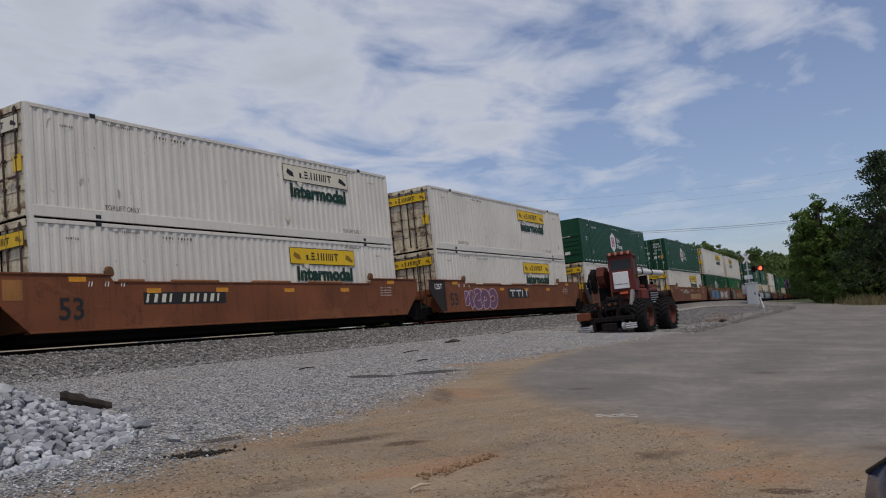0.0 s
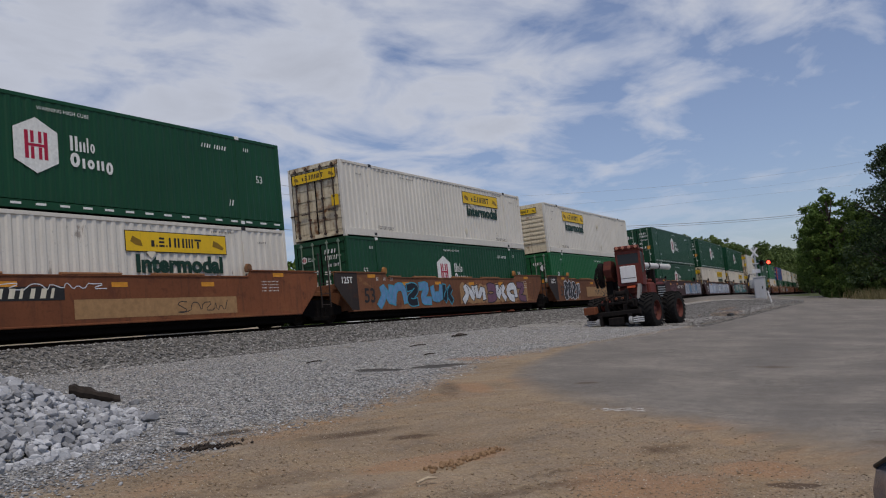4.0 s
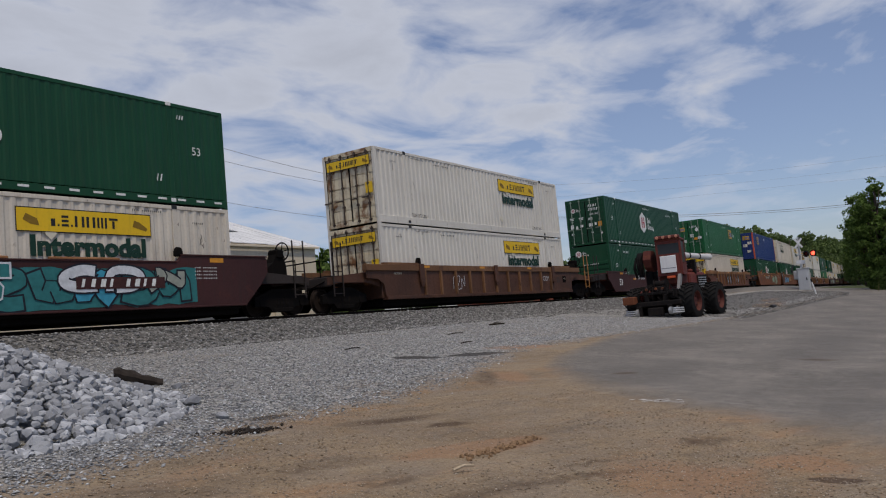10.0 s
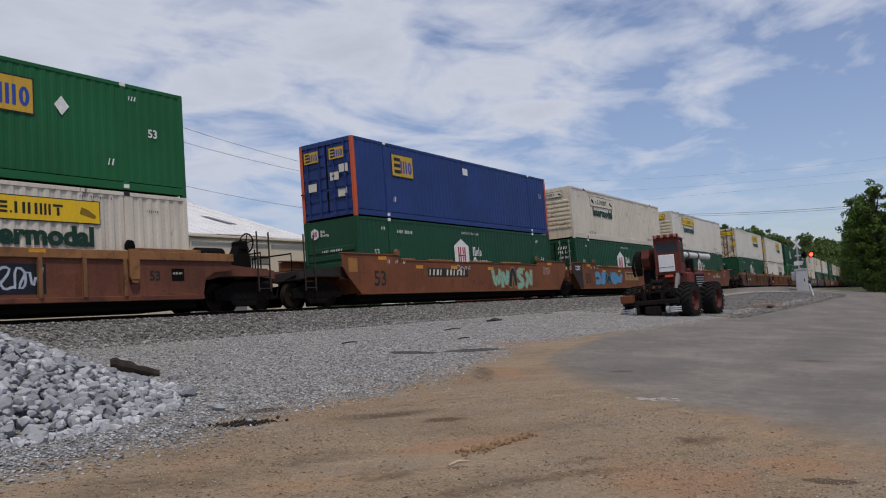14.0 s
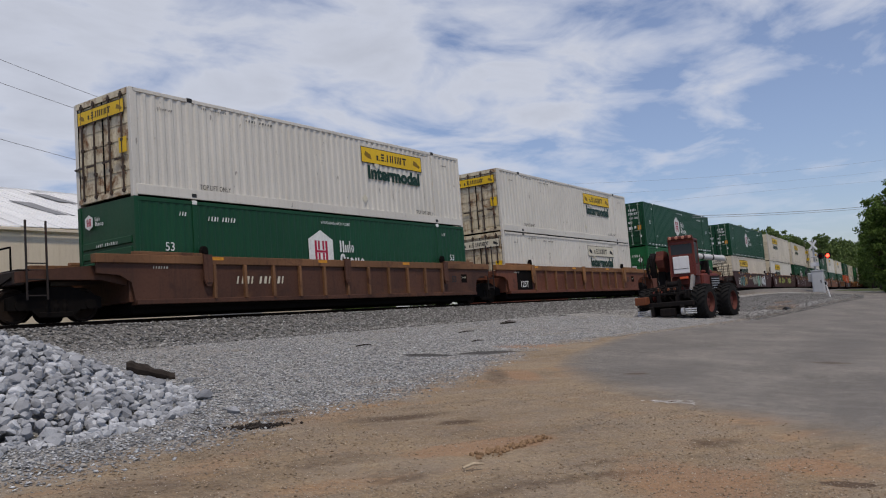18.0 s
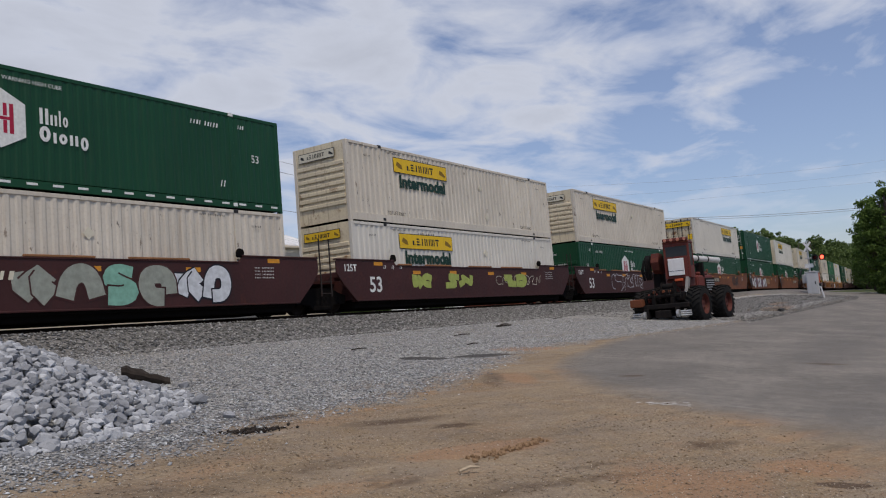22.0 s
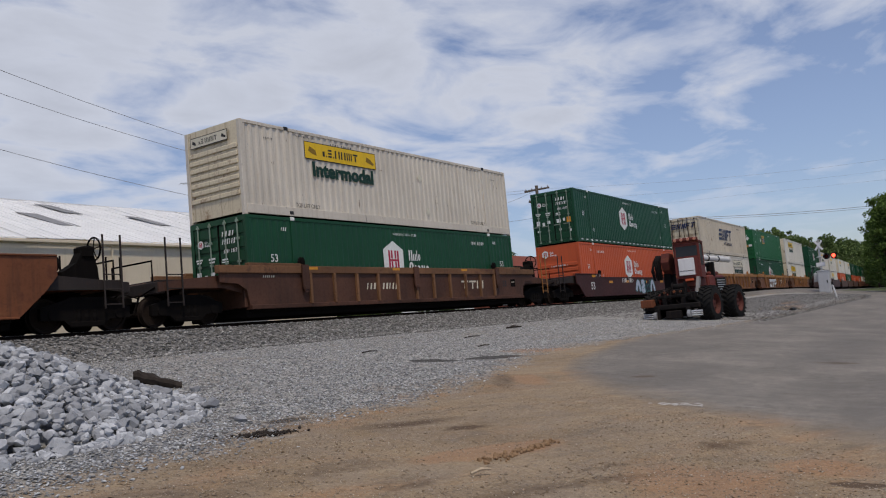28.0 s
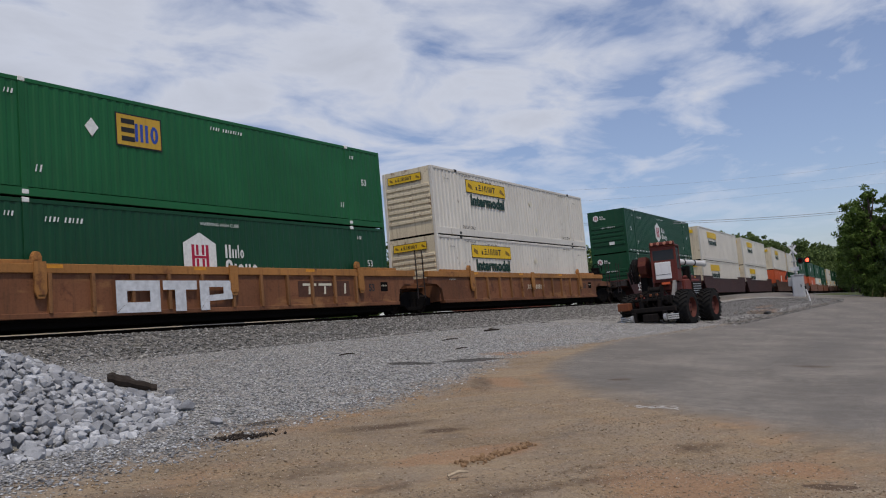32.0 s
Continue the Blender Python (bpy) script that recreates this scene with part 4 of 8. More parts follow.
        if lead == "door":
            hub_mark(box, 0.78, 2.2, 0.2, True)
            for yy, z, w, h, m in ((0.9, 1.72, 0.3, 0.05, WORD_WHITE), (0.9, 1.64, 0.22, 0.05, WORD_WHITE), (0.3, 1.7, 0.3, 0.06, WORD_WHITE), (0.3, 1.6, 0.24, 0.05, WORD_WHITE), (0.94, 1.2, 0.2, 0.26, WORD_WHITE), (0.62, 1.12, 0.14, 0.2, WORD_WHITE),
                                   (0.3, 1.2, 0.18, 0.16, WORD_WHITE), (-0.3, 1.2, 0.24, 0.2, WORD_WHITE), (-0.62, 1.24, 0.12, 0.16, WORD_WHITE), (-0.9, 1.2, 0.24, 0.28, ORANGE_MARK), (-0.3, 1.62, 0.26, 0.05, WORD_WHITE), (-0.3, 1.54, 0.3, 0.04, WORD_WHITE),
                                   (0.95, 0.75, 0.16, 0.1, WORD_WHITE), (-0.36, 0.72, 0.12, 0.1, WORD_WHITE), (-0.96, 0.62, 0.12, 0.12, WORD_WHITE)):
                flat(box, END_X, yy, z, w, h, m, "door_sticker", "orange sticker" if m is ORANGE_MARK else "white sticker", True)
            bars(box, END_X - 0.012, -0.55, 2.4, 0.62, 0.16, 4, WORD_WHITE, True)
            bars(box, END_X - 0.012, -0.55, 2.16, 0.62, 0.16, 6, WORD_WHITE, True)
            bars(box, END_X - 0.012, -0.6, 1.86, 0.6, 0.12, 8, WORD_WHITE, True)
        else:
            hub_mark(box, 0.72, 2.42, 0.3, True)
            bars(box, END_X - 0.012, -0.1, 1.72, 1.0, 0.08, 11, WORD_WHITE, True)
            flat(box, END_X, -0.25, 0.62, 0.36, 0.2, WORD_WHITE, "notice", "white notice plate", True)
    elif brand == "emp":
        hub = 1 if logo == "front" else -1
        x = (5.28 if logo == "front" else 10.95) - HALF_L
        emp_mark(box, x, 2.03, 1.0)
        part("placard", Geo().slab([(-0.2, 0), (0, -0.25), (0.2, 0), (0, 0.25)], 0, 0.004), WORD_WHITE, box, "white diamond placard").matrix_basis = pose(x - hub * 1.45, y, 1.95)
        for sx in (-1, 1):
            lettering("53", 0.32, WORD_WHITE, box, sx * 7.0, y - 0.004, 1.6, 0.008)
            bars(box, sx * 5.7, y, 0.68, 0.22, 0.18, 2, WORD_WHITE)
            bars(box, sx * 6.4, y, 2.5, 0.26, 0.12, 3, WORD_WHITE)
        bars(box, 0.4, y, 2.55, 1.3, 0.1, 12, WORD_WHITE)
        emp_mark(box, 0.55, 2.15 if lead == "door" else 2.35, 0.42, True)
        flat(box, END_X, -0.62, 1.25, 0.3, 0.2, ORANGE_MARK, "door_sticker", "orange sticker", True)
        for yy, z, w, h in ((-0.95, 1.3, 0.3, 0.2), (0.72, 1.45, 0.24, 0.08), (0.72, 1.32, 0.24, 0.08), (0.3, 1.1, 0.2, 0.24), (-0.3, 1.6, 0.3, 0.1), (-0.3, 1.45, 0.28, 0.08), (0.8, 0.95, 0.2, 0.16)):
            flat(box, END_X, yy, z, w, h, WORD_WHITE, "door_sticker", "white sticker", True)
        polygon_mark(box, END_X, -0.75, 2.02, [(-0.17, 0), (0, -0.2), (0.17, 0), (0, 0.2)], WORD_WHITE, "placard", "white diamond placard", True)
        lettering("53", 0.26, WORD_WHITE, box, -7.0, y - 0.004, 0.5, 0.006)
        bars(box, END_X - 0.012, -0.5, 2.3, 0.6, 0.15, 5, WORD_WHITE, True)
    elif brand == "blue":
        emp_mark(box, 3.12 - HALF_L, 2.07, 1.0)
        emp_mark(box, 0.68, 2.35, 0.5, True)
        emp_mark(box, -0.55, 2.35, 0.5, True)
        flat(box, 7.95 - HALF_L, y, 2.38, 0.42, 0.3, WORD_WHITE, "notice", "white notice plate")
        for yy, z in ((0.7, 1.2), (-0.4, 1.5), (-0.75, 0.85), (-0.85, 1.75)):
            flat(box, END_X, yy, z, 0.42, 0.3, LOGO_WHITE, "door_sticker", "grey sticker", True)
        lettering("53", 0.3, WORD_WHITE, box, 7.3, y - 0.004, 1.9)
        bars(box, -5.6, y, 0.7, 0.2, 0.2, 2, WORD_WHITE)
    elif brand == "swift":
        swift_mark(box, 8.0 - HALF_L, 1.72, 4.3, 0.95)
        lettering("INTERMODAL", 0.4, NAVY, box, 8.67 - HALF_L, y - 0.004, 0.94, 0.006, 3.0, name="word_mark")
        swift_mark(box, 0.0, 2.25, 1.9, 0.4, True)
        lettering("53'", 0.26, BLACK, box, 7.0, y - 0.004, 0.5)
        bars(box, 4.9, y, 2.45, 1.1, 0.12, 9, BLACK)
        bars(box, -6.2, y, 1.0, 0.3, 0.14, 2, BLACK)
    return box


# ---- well cars ----
PAD_TAN = painted("worn_tan_pad_paint", (0.3, 0.14, 0.06), 0.6, (0.1, 0.06, 0.03), 0.5, 0.2, rust=0.3)
CAR_BUILT = {}
CAR_LOOK = {"orange": (CAR_ORANGE, "rust-orange"), "maroon": (CAR_MAROON, "dark maroon"), "brown": (CAR_BROWN, "weathered brown"), "tan": (CAR_TAN, "faded orange-brown"), "red": (CAR_RUST, "weathered red-brown")}
WHEEL_Z, RAIL_Z = 0.31, -0.11


def truck(car, x):
    """A two-axle truck: side frames with arched openings, bolster, springs, wheelsets."""
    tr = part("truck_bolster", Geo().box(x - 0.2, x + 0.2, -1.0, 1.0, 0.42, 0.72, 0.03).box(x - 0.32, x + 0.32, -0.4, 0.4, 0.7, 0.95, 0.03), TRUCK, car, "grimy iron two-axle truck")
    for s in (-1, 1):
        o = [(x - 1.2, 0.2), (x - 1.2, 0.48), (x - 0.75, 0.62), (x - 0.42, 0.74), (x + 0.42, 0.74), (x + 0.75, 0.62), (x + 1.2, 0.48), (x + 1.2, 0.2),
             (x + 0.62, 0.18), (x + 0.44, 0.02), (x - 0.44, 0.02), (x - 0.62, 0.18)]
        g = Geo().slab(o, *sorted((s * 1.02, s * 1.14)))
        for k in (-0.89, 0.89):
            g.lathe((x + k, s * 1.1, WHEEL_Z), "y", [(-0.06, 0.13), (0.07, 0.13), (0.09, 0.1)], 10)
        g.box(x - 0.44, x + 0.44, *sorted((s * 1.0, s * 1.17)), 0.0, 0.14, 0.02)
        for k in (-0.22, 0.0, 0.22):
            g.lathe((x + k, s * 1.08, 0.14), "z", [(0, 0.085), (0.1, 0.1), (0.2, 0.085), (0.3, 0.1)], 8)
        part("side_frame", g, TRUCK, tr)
    for k in (-0.89, 0.89):
        g = Geo()
        for s in (-1, 1):
            g.lathe((x + k, s * 0.76, WHEEL_Z), "y", [(-s * 0.085, 0.45), (-s * 0.06, 0.45), (-s * 0.055, 0.42), (s * 0.07, 0.415), (s * 0.07, 0.36), (s * 0.03, 0.34), (s * 0.03, 0.15), (s * 0.08, 0.13)], 24)
        g.lathe((x + k, 0, WHEEL_Z), "y", [(-0.72, 0.085), (0.72, 0.085)], 10)
        part("wheelset", g, RAIL_SIDE, tr)


def rung_ladder(car, x, y, z0, z1, mat, w=0.45):
    g = Geo()
    for a in (-w / 2, w / 2):
        g.box(x + a - 0.022, x + a + 0.022, y - 0.02, y + 0.02, z0, z1, 0.006)
    n = max(2, int((z1 - z0) / 0.38))
    for i in range(n):
        z = z0 + 0.1 + i * 0.38
        if z < z0 + 1.2:
            g.tube([(x - w / 2, y, z), (x + w / 2, y, z)], 0.016, 6)
    return part("ladder", g, mat, car)


def well_end(car, s, coupled, mat, style, colour_key):
    """The end of a well car over its truck. s: -1 leading, 1 trailing."""
    reach = 11.3 if coupled else 9.55
    x0, x1 = sorted((s * 8.25, s * reach))
    part("end_platform", Geo().box(x0, x1, -0.62, 0.62, 0.92, 1.12, 0.02).box(x0, x1, -1.25, -1.12, 0.98, 1.1).box(x0, x1, 1.12, 1.25, 0.98, 1.1), mat, car)
    part("bulkhead", Geo().box(*sorted((s * 8.2, s * 8.42)), -1.42, 1.42, 0.3, 1.35, 0.02), mat, car)
    if coupled:
        part("end_sill", Geo().box(*sorted((s * 11.1, s * 11.35)), -1.3, 1.3, 0.78, 1.1, 0.02), END_BLACK, car)
        for q in (-1, 1):
            o = [(s * 8.3, 0.72), (s * 8.3, 1.28), (s * 9.3, 1.26), (s * 11.34, 1.08), (s * 11.34, 0.82), (s * 10.6, 0.9), (s * 9.2, 0.9)]
            part("side_sill", Geo().slab(o, *sorted((q * 1.27, q * 1.34))), END_BLACK if style == "smooth" else mat, car)
        part("walkway", Geo().box(*sorted((s * 8.5, s * 11.2)), -1.2, 1.2, 1.125, 1.16, 0.01), END_BLACK, car, "black grated walkway")
        g = Geo().box(*sorted((s * 11.3, s * 11.72)), -0.12, 0.12, 0.55, 0.78, 0.03).box(*sorted((s * 11.62, s * 11.8)), -0.2, 0.14, 0.5, 0.84, 0.05)
        part("coupler", g, TRUCK, car)
        rung_ladder(car, s * 10.85, -1.39, 0.42, 2.3, CAP_YELLOW if colour_key == "brown" and s > 0 else END_BLACK, 0.5)
        rung_ladder(car, s * 10.85, 1.36, 0.42, 2.1, TRUCK)
        g = Geo().tube([(s * 11.2, -0.9, 1.1), (s * 11.2, -0.9, 1.7), (s * 11.2, 0.9, 1.7), (s * 11.2, 0.9, 1.1)], 0.026, 6)
        part("hand_rail", g, TRUCK, car)
        g = Geo().tube([(s * 11.36, -1.2, 0.95), (s * 11.42, -0.5, 0.72), (s * 11.5, 0.0, 0.88)], 0.02, 6)
        part("uncoupling_lever", g, TRUCK, car)
        part("air_hose", Geo().tube([(s * 11.3, -0.4, 0.75), (s * 11.5, -0.42, 0.3), (s * 11.78, -0.4, 0.22)], 0.03, 6), TRUCK, car)
        truck(car, s * 10.25)
        if s > 0:
            stand_ = Geo().slab([(9.75, 1.16), (10.75, 1.16), (10.72, 1.5), (10.6, 1.95), (10.35, 1.98), (10.15, 1.62), (9.8, 1.4)], -0.95, -0.6)
            part("brake_stand", stand_.box(10.3, 10.62, -1.0, -0.55, 1.75, 2.05, 0.04), TRUCK, car, "grimy brake housing")
            g = Geo()
            rim = [(10.74, -0.78 + 0.3 * math.cos(2 * math.pi * k / 18), 2.0 + 0.3 * math.sin(2 * math.pi * k / 18)) for k in range(19)]
            g.tube(rim, 0.024, 6)
            for k in range(5):
                a = 2 * math.pi * k / 5 + 0.5
                g.tube([(10.72, -0.78, 2.0), (10.74, -0.78 + 0.3 * math.cos(a), 2.0 + 0.3 * math.sin(a))], 0.016, 5)
            part("brake_wheel", g.lathe((10.66, -0.78, 2.0), "x", [(-0.05, 0.07), (0.07, 0.07)], 8), TRUCK, car, "spoked hand-brake wheel")
            part("air_reservoir", Geo().lathe((8.75, -0.75, 1.6), "x", [(-0.05, 0.08), (0.0, 0.21), (0.95, 0.21), (1.0, 0.08)], 14).box(8.9, 9.0, -0.9, -0.6, 1.14, 1.45).box(9.4, 9.5, -0.9, -0.6, 1.14, 1.45), TRUCK, car)
    elif s < 0:
        rung_ladder(car, -9.72, -1.38, 0.45, 2.4, END_BLACK, 0.5)
        if style == "smooth":
            for q in (-1, 1):
                o = [(-9.34, 1.24), (-9.34, 1.66), (-8.4, 1.715), (-7.95, 1.715), (-7.95, 0.3), (-8.35, 0.27), (-9.0, 0.87)]
                part("end_plate", Geo().slab(o, *sorted((q * 1.5215, q * 1.527))), END_BLACK if mat is not CAR_MAROON else mat, car, "grimy black end plate" if mat is not CAR_MAROON else "")
            lettering("125T", 0.34, WORD_WHITE, car, -8.6, -1.531, 1.4, 0.006)
    else:
        truck(car, 9.8)
        part("articulation_joint", Geo().lathe((9.8, 0, 0.92), "z", [(0, 0.42), (0.28, 0.42), (0.34, 0.3)], 14), TRUCK, car)


def well_car(style, colour, role):
    """A container well car, origin on the line's centre. role: 'lead', 'mid', 'rear' of three linked units, or 'single'."""
    key = (style, colour, role)
    if key in CAR_BUILT:
        return copy_thing(CAR_BUILT[key], Matrix())
    mat, words = CAR_LOOK[colour]
    car = thing("well_car", f"{words} {'smooth-sided' if style == 'smooth' else 'ribbed'} intermodal well car with rust and grime", "railway wagon", "well cars of the train")
    CAR_BUILT[key] = car
    top, single = 1.44, role == "single"
    base, low, high = (0.15, 1.18, 1.38) if single else (0.26, 1.52, 1.73)
    dz = 0.0 if style == "smooth" and single else 0.16
    for s in (-1, 1):
        ys = sorted((s * 1.46, s * 1.52))
        if style == "smooth":
            o = [(-9.3, high - 0.5), (-9.3, high - 0.06), (-8.4, high), (-6.05, high - 0.02), (-5.9, low), (5.9, low), (6.05, high - 0.02), (8.4, high), (9.3, high - 0.06), (9.3, high - 0.5),
                 (9.0, base + 0.6), (8.35, base), (-8.35, base), (-9.0, base + 0.6)]
            side = part("side_plate", Geo().slab(o, *ys), mat, car)
            g = Geo().box(-5.9, 5.9, *sorted((s * 1.40, s * 1.545)), low - 0.02, low + 0.02, 0.008)
            part("top_flange", g, mat, side)
            for e in (-1, 1):
                part("end_flange", Geo().box(*sorted((e * 6.02, e * 9.3)), *sorted((s * 1.36, s * 1.55)), high - 0.04, high + 0.005, 0.008), mat, side)
            if not single:
                for x0, x1 in ((-5.7, -4.9), (-3.9, -2.1), (-0.6, 1.2), (2.2, 4.1)):
                    part("top_pad", Geo().box(x0, x1, *sorted((s * 1.42, s * 1.55)), low + 0.021, low + 0.08, 0.012), PAD_TAN, side, "worn tan guide pad")
            part("bottom_flange", Geo().box(-8.35, 8.35, *sorted((s * 1.25, s * 1.55)), base - 0.02, base + 0.03, 0.01), mat, side)
        else:
            o = [(-9.4, 1.05), (-9.4, top), (9.4, top), (9.4, 1.05), (8.75, 1.0), (8.42, 0.82), (8.3, 0.26), (-8.3, 0.26), (-8.42, 0.82), (-8.75, 1.0)]
            side = part("side_plate", Geo().slab(o, *ys), mat, car)
            cap = {"brown": CAP_BROWN, "red": CAP_MID}.get(colour, CAP_YELLOW)
            part("top_chord", Geo().box(-9.45, 9.45, *sorted((s * 1.36, s * 1.58)), top - 0.13, top + 0.10, 0.012), cap, side, "scuffed top chord")
            part("bottom_chord", Geo().box(-8.3, 8.3, *sorted((s * 1.3, s * 1.58)), 0.23, 0.36, 0.012), mat, side)
            rib = Geo().box(-0.05, 0.05, -0.055, 0.055, 0.34, top - 0.13, 0.012).mesh("rib")
            tidy(rib)
            rib.materials.append(CAP_MID if colour == "tan" else CAP_BROWN)
            for i in range(11):
                r = part("rib", rib, mat, side)
                r.matrix_basis = pose(-5.75 + i * 1.15, s * 1.565, 0)
            for x in (-6.0, 0.0, 6.0) if s < 0 else ():
                g = Geo().slab([(x - 0.15, top + 0.14), (x + 0.15, top + 0.14), (x + 0.15, 0.86), (x + 0.08, 0.7), (x - 0.08, 0.7), (x - 0.15, 0.86)], -1.64, -1.585)
                part("bracket", g.box(x - 0.09, x + 0.09, -1.66, -1.638, 0.78, 0.9, 0.01), mat if colour == "brown" else cap, side, "worn side bracket")
            for e in (-1, 1):
                part("guide_rail", Geo().box(*sorted((e * 6.0, e * 8.3)), *sorted((s * 1.36, s * 1.52)), top + 0.1, top + 0.19, 0.012), cap, side)
    for e in (-1, 1):
        z = top + 0.19 if style != "smooth" else high
        g = Geo().box(e * 6.0 - 0.14, e * 6.0 + 0.14, -1.52, -1.40, z - 0.06, z + 0.12, 0.03).lathe((e * 6.0, -1.53, z + 0.1), "y", [(0, 0.1), (0.1, 0.12), (0.14, 0.06)], 10)
        part("container_lock", g, CAP_YELLOW if colour == "tan" else CAP_BROWN if colour == "orange" else TRUCK, car)
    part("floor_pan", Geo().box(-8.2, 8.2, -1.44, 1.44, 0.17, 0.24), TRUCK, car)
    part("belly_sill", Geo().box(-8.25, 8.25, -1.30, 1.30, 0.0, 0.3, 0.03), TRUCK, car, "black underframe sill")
    well_end(car, -1, role in ("lead", "single"), mat, style, colour)
    well_end(car, 1, role in ("rear", "single"), mat, style, colour)
    y = -1.527
    if style == "smooth":
        lettering("53", 0.78 if not single else 0.55, BLACK if colour != "maroon" else WORD_WHITE, car, -7.2, y, 0.70 + dz * 0.6, 0.012)
        for x, z in ((-7.0, 1.42), (-4.6, 1.12), (-2.0, 1.14), (1.1, 1.12), (4.2, 1.12), (7.3, 1.42)):
            flat(car, x, y, z + dz - (0.2 if single and abs(x) < 6 else 0.16 if single else 0.0), 0.5, 0.13, ORANGE_MARK, "reflector", "orange-yellow reflector strip")
        if role == "lead" and colour in ("orange", "tan"):
            flat(car, -8.75, y, 1.3, 0.5, 0.5, CAP_YELLOW, "end_panel", "worn tan-yellow end panel")
        for k in range(3):
            bars(car, -6.6 + k * 0.5, y, 1.3 + dz, 0.16, 0.13, 2, WORD_WHITE)
        for i in range(4):
            bars(car, 6.9, y, 1.2 + dz - i * 0.1, 0.8, 0.035, 12, WORD_WHITE)
    else:
        lettering("53", 0.36, BLACK, car, 6.7, y, 0.72 + dz, 0.01)
        bars(car, -7.5, y - 0.001, 1.05 + dz, 0.5, 0.07, 6, LOGO_WHITE)
        flat(car, 7.45, y, 0.76 + dz, 0.42, 0.34, TRUCK, "data_plate", "dark data stencil plate")
        bars(car, 7.45, y - 0.006, 0.8 + dz, 0.34, 0.06, 7, LOGO_WHITE)
        for x in (-5.6, -1.2, 3.4):
            flat(car, x, -1.582, top + 0.035, 0.42, 0.09, ORANGE_MARK, "reflector", "orange-yellow reflector strip")
    return car


def car_number(car, x, style):
    """The car's reporting number, as plain bars on a black stencil plate."""
    if style == "smooth":
        flat(car, x, -1.526, 0.92, 3.1, 0.34, BLACK, "number_plate", "black stencil plate with white bars")
        bars(car, x, -1.531, 0.92, 2.9, 0.24, 10, LOGO_WHITE)
    else:
        bars(car, x, -1.525, 0.72, 2.0, 0.22, 10, LOGO_WHITE)


SPRAY = {}


def spray(name, c, rough=0.5):
    if name not in SPRAY:
        n = Nodes(name, rough)
        f = n.noise(5, 5, 0.6)
        SPRAY[name] = n.done(n.mix(n.ramp(f, 0.35, 0.7), scaled(c, 0.78), scaled(c, 1.12)))
    return SPRAY[name]


# sweeps of a spray can, as corners of a square from -0.5 to 0.5
SWEEPS = (
    ((0.4, 0.35), (0.0, 0.5), (-0.42, 0.3), (-0.45, -0.2), (-0.1, -0.5), (0.4, -0.35)), ((0.4, 0.42), (-0.1, 0.5), (-0.42, 0.25), (0.0, 0.0), (0.42, -0.25), (0.1, -0.5), (-0.42, -0.4)),
    ((-0.42, -0.5), (-0.36, 0.5), (0.3, -0.45), (0.42, 0.5)), ((-0.45, -0.5), (-0.3, 0.3), (0.0, 0.5), (0.3, 0.3), (0.45, -0.5)),
    ((-0.42, 0.42), (0.4, 0.46), (-0.35, -0.4), (0.45, -0.45)), ((-0.5, 0.5), (-0.26, -0.5), (0.0, 0.2), (0.25, -0.5), (0.5, 0.5)),
    ((-0.42, -0.5), (-0.4, 0.48), (0.2, 0.42), (0.45, 0.0), (0.2, -0.42), (-0.25, -0.45)), ((-0.42, 0.5), (-0.42, -0.45), (-0.25, 0.0), (0.36, 0.5), (0.0, 0.02), (0.45, -0.5)),
)


def rounded(pts, turns=2):
    """Cuts the corners of an open line."""
    for _ in range(turns):
        out = [pts[0]]
        for (ax, az), (bx, bz) in zip(pts, pts[1:]):
            out += [(ax * 0.75 + bx * 0.25, az * 0.75 + bz * 0.25), (ax * 0.25 + bx * 0.75, az * 0.25 + bz * 0.75)]
        pts = out + [pts[-1]]
    return pts


def ribbon(g, pts, offsets, y0, dy, low=0.12, high=1.34):
    """One connected painted band along a line; offsets: its edges across. Each stretch lies a hair over the one before."""
    k, m = len(g.v), len(offsets)
    for i, (x, z) in enumerate(pts):
        (ax, az), (bx, bz) = pts[max(0, i - 1)], pts[min(len(pts) - 1, i + 1)]
        ln = math.hypot(bx - ax, bz - az) or 1.0
        nx, nz = -(bz - az) / ln, (bx - ax) / ln
        for o in offsets:
            g.v.append((x + nx * o, y0 - dy * i, min(max(z + nz * o, low), high)))
    faces = []
    for i in range(len(pts) - 1):
        for j in range(m - 1):
            a = k + i * m + j
            g.f.append((a, a + m, a + m + 1, a + 1))
            faces.append((i, j))
    return faces


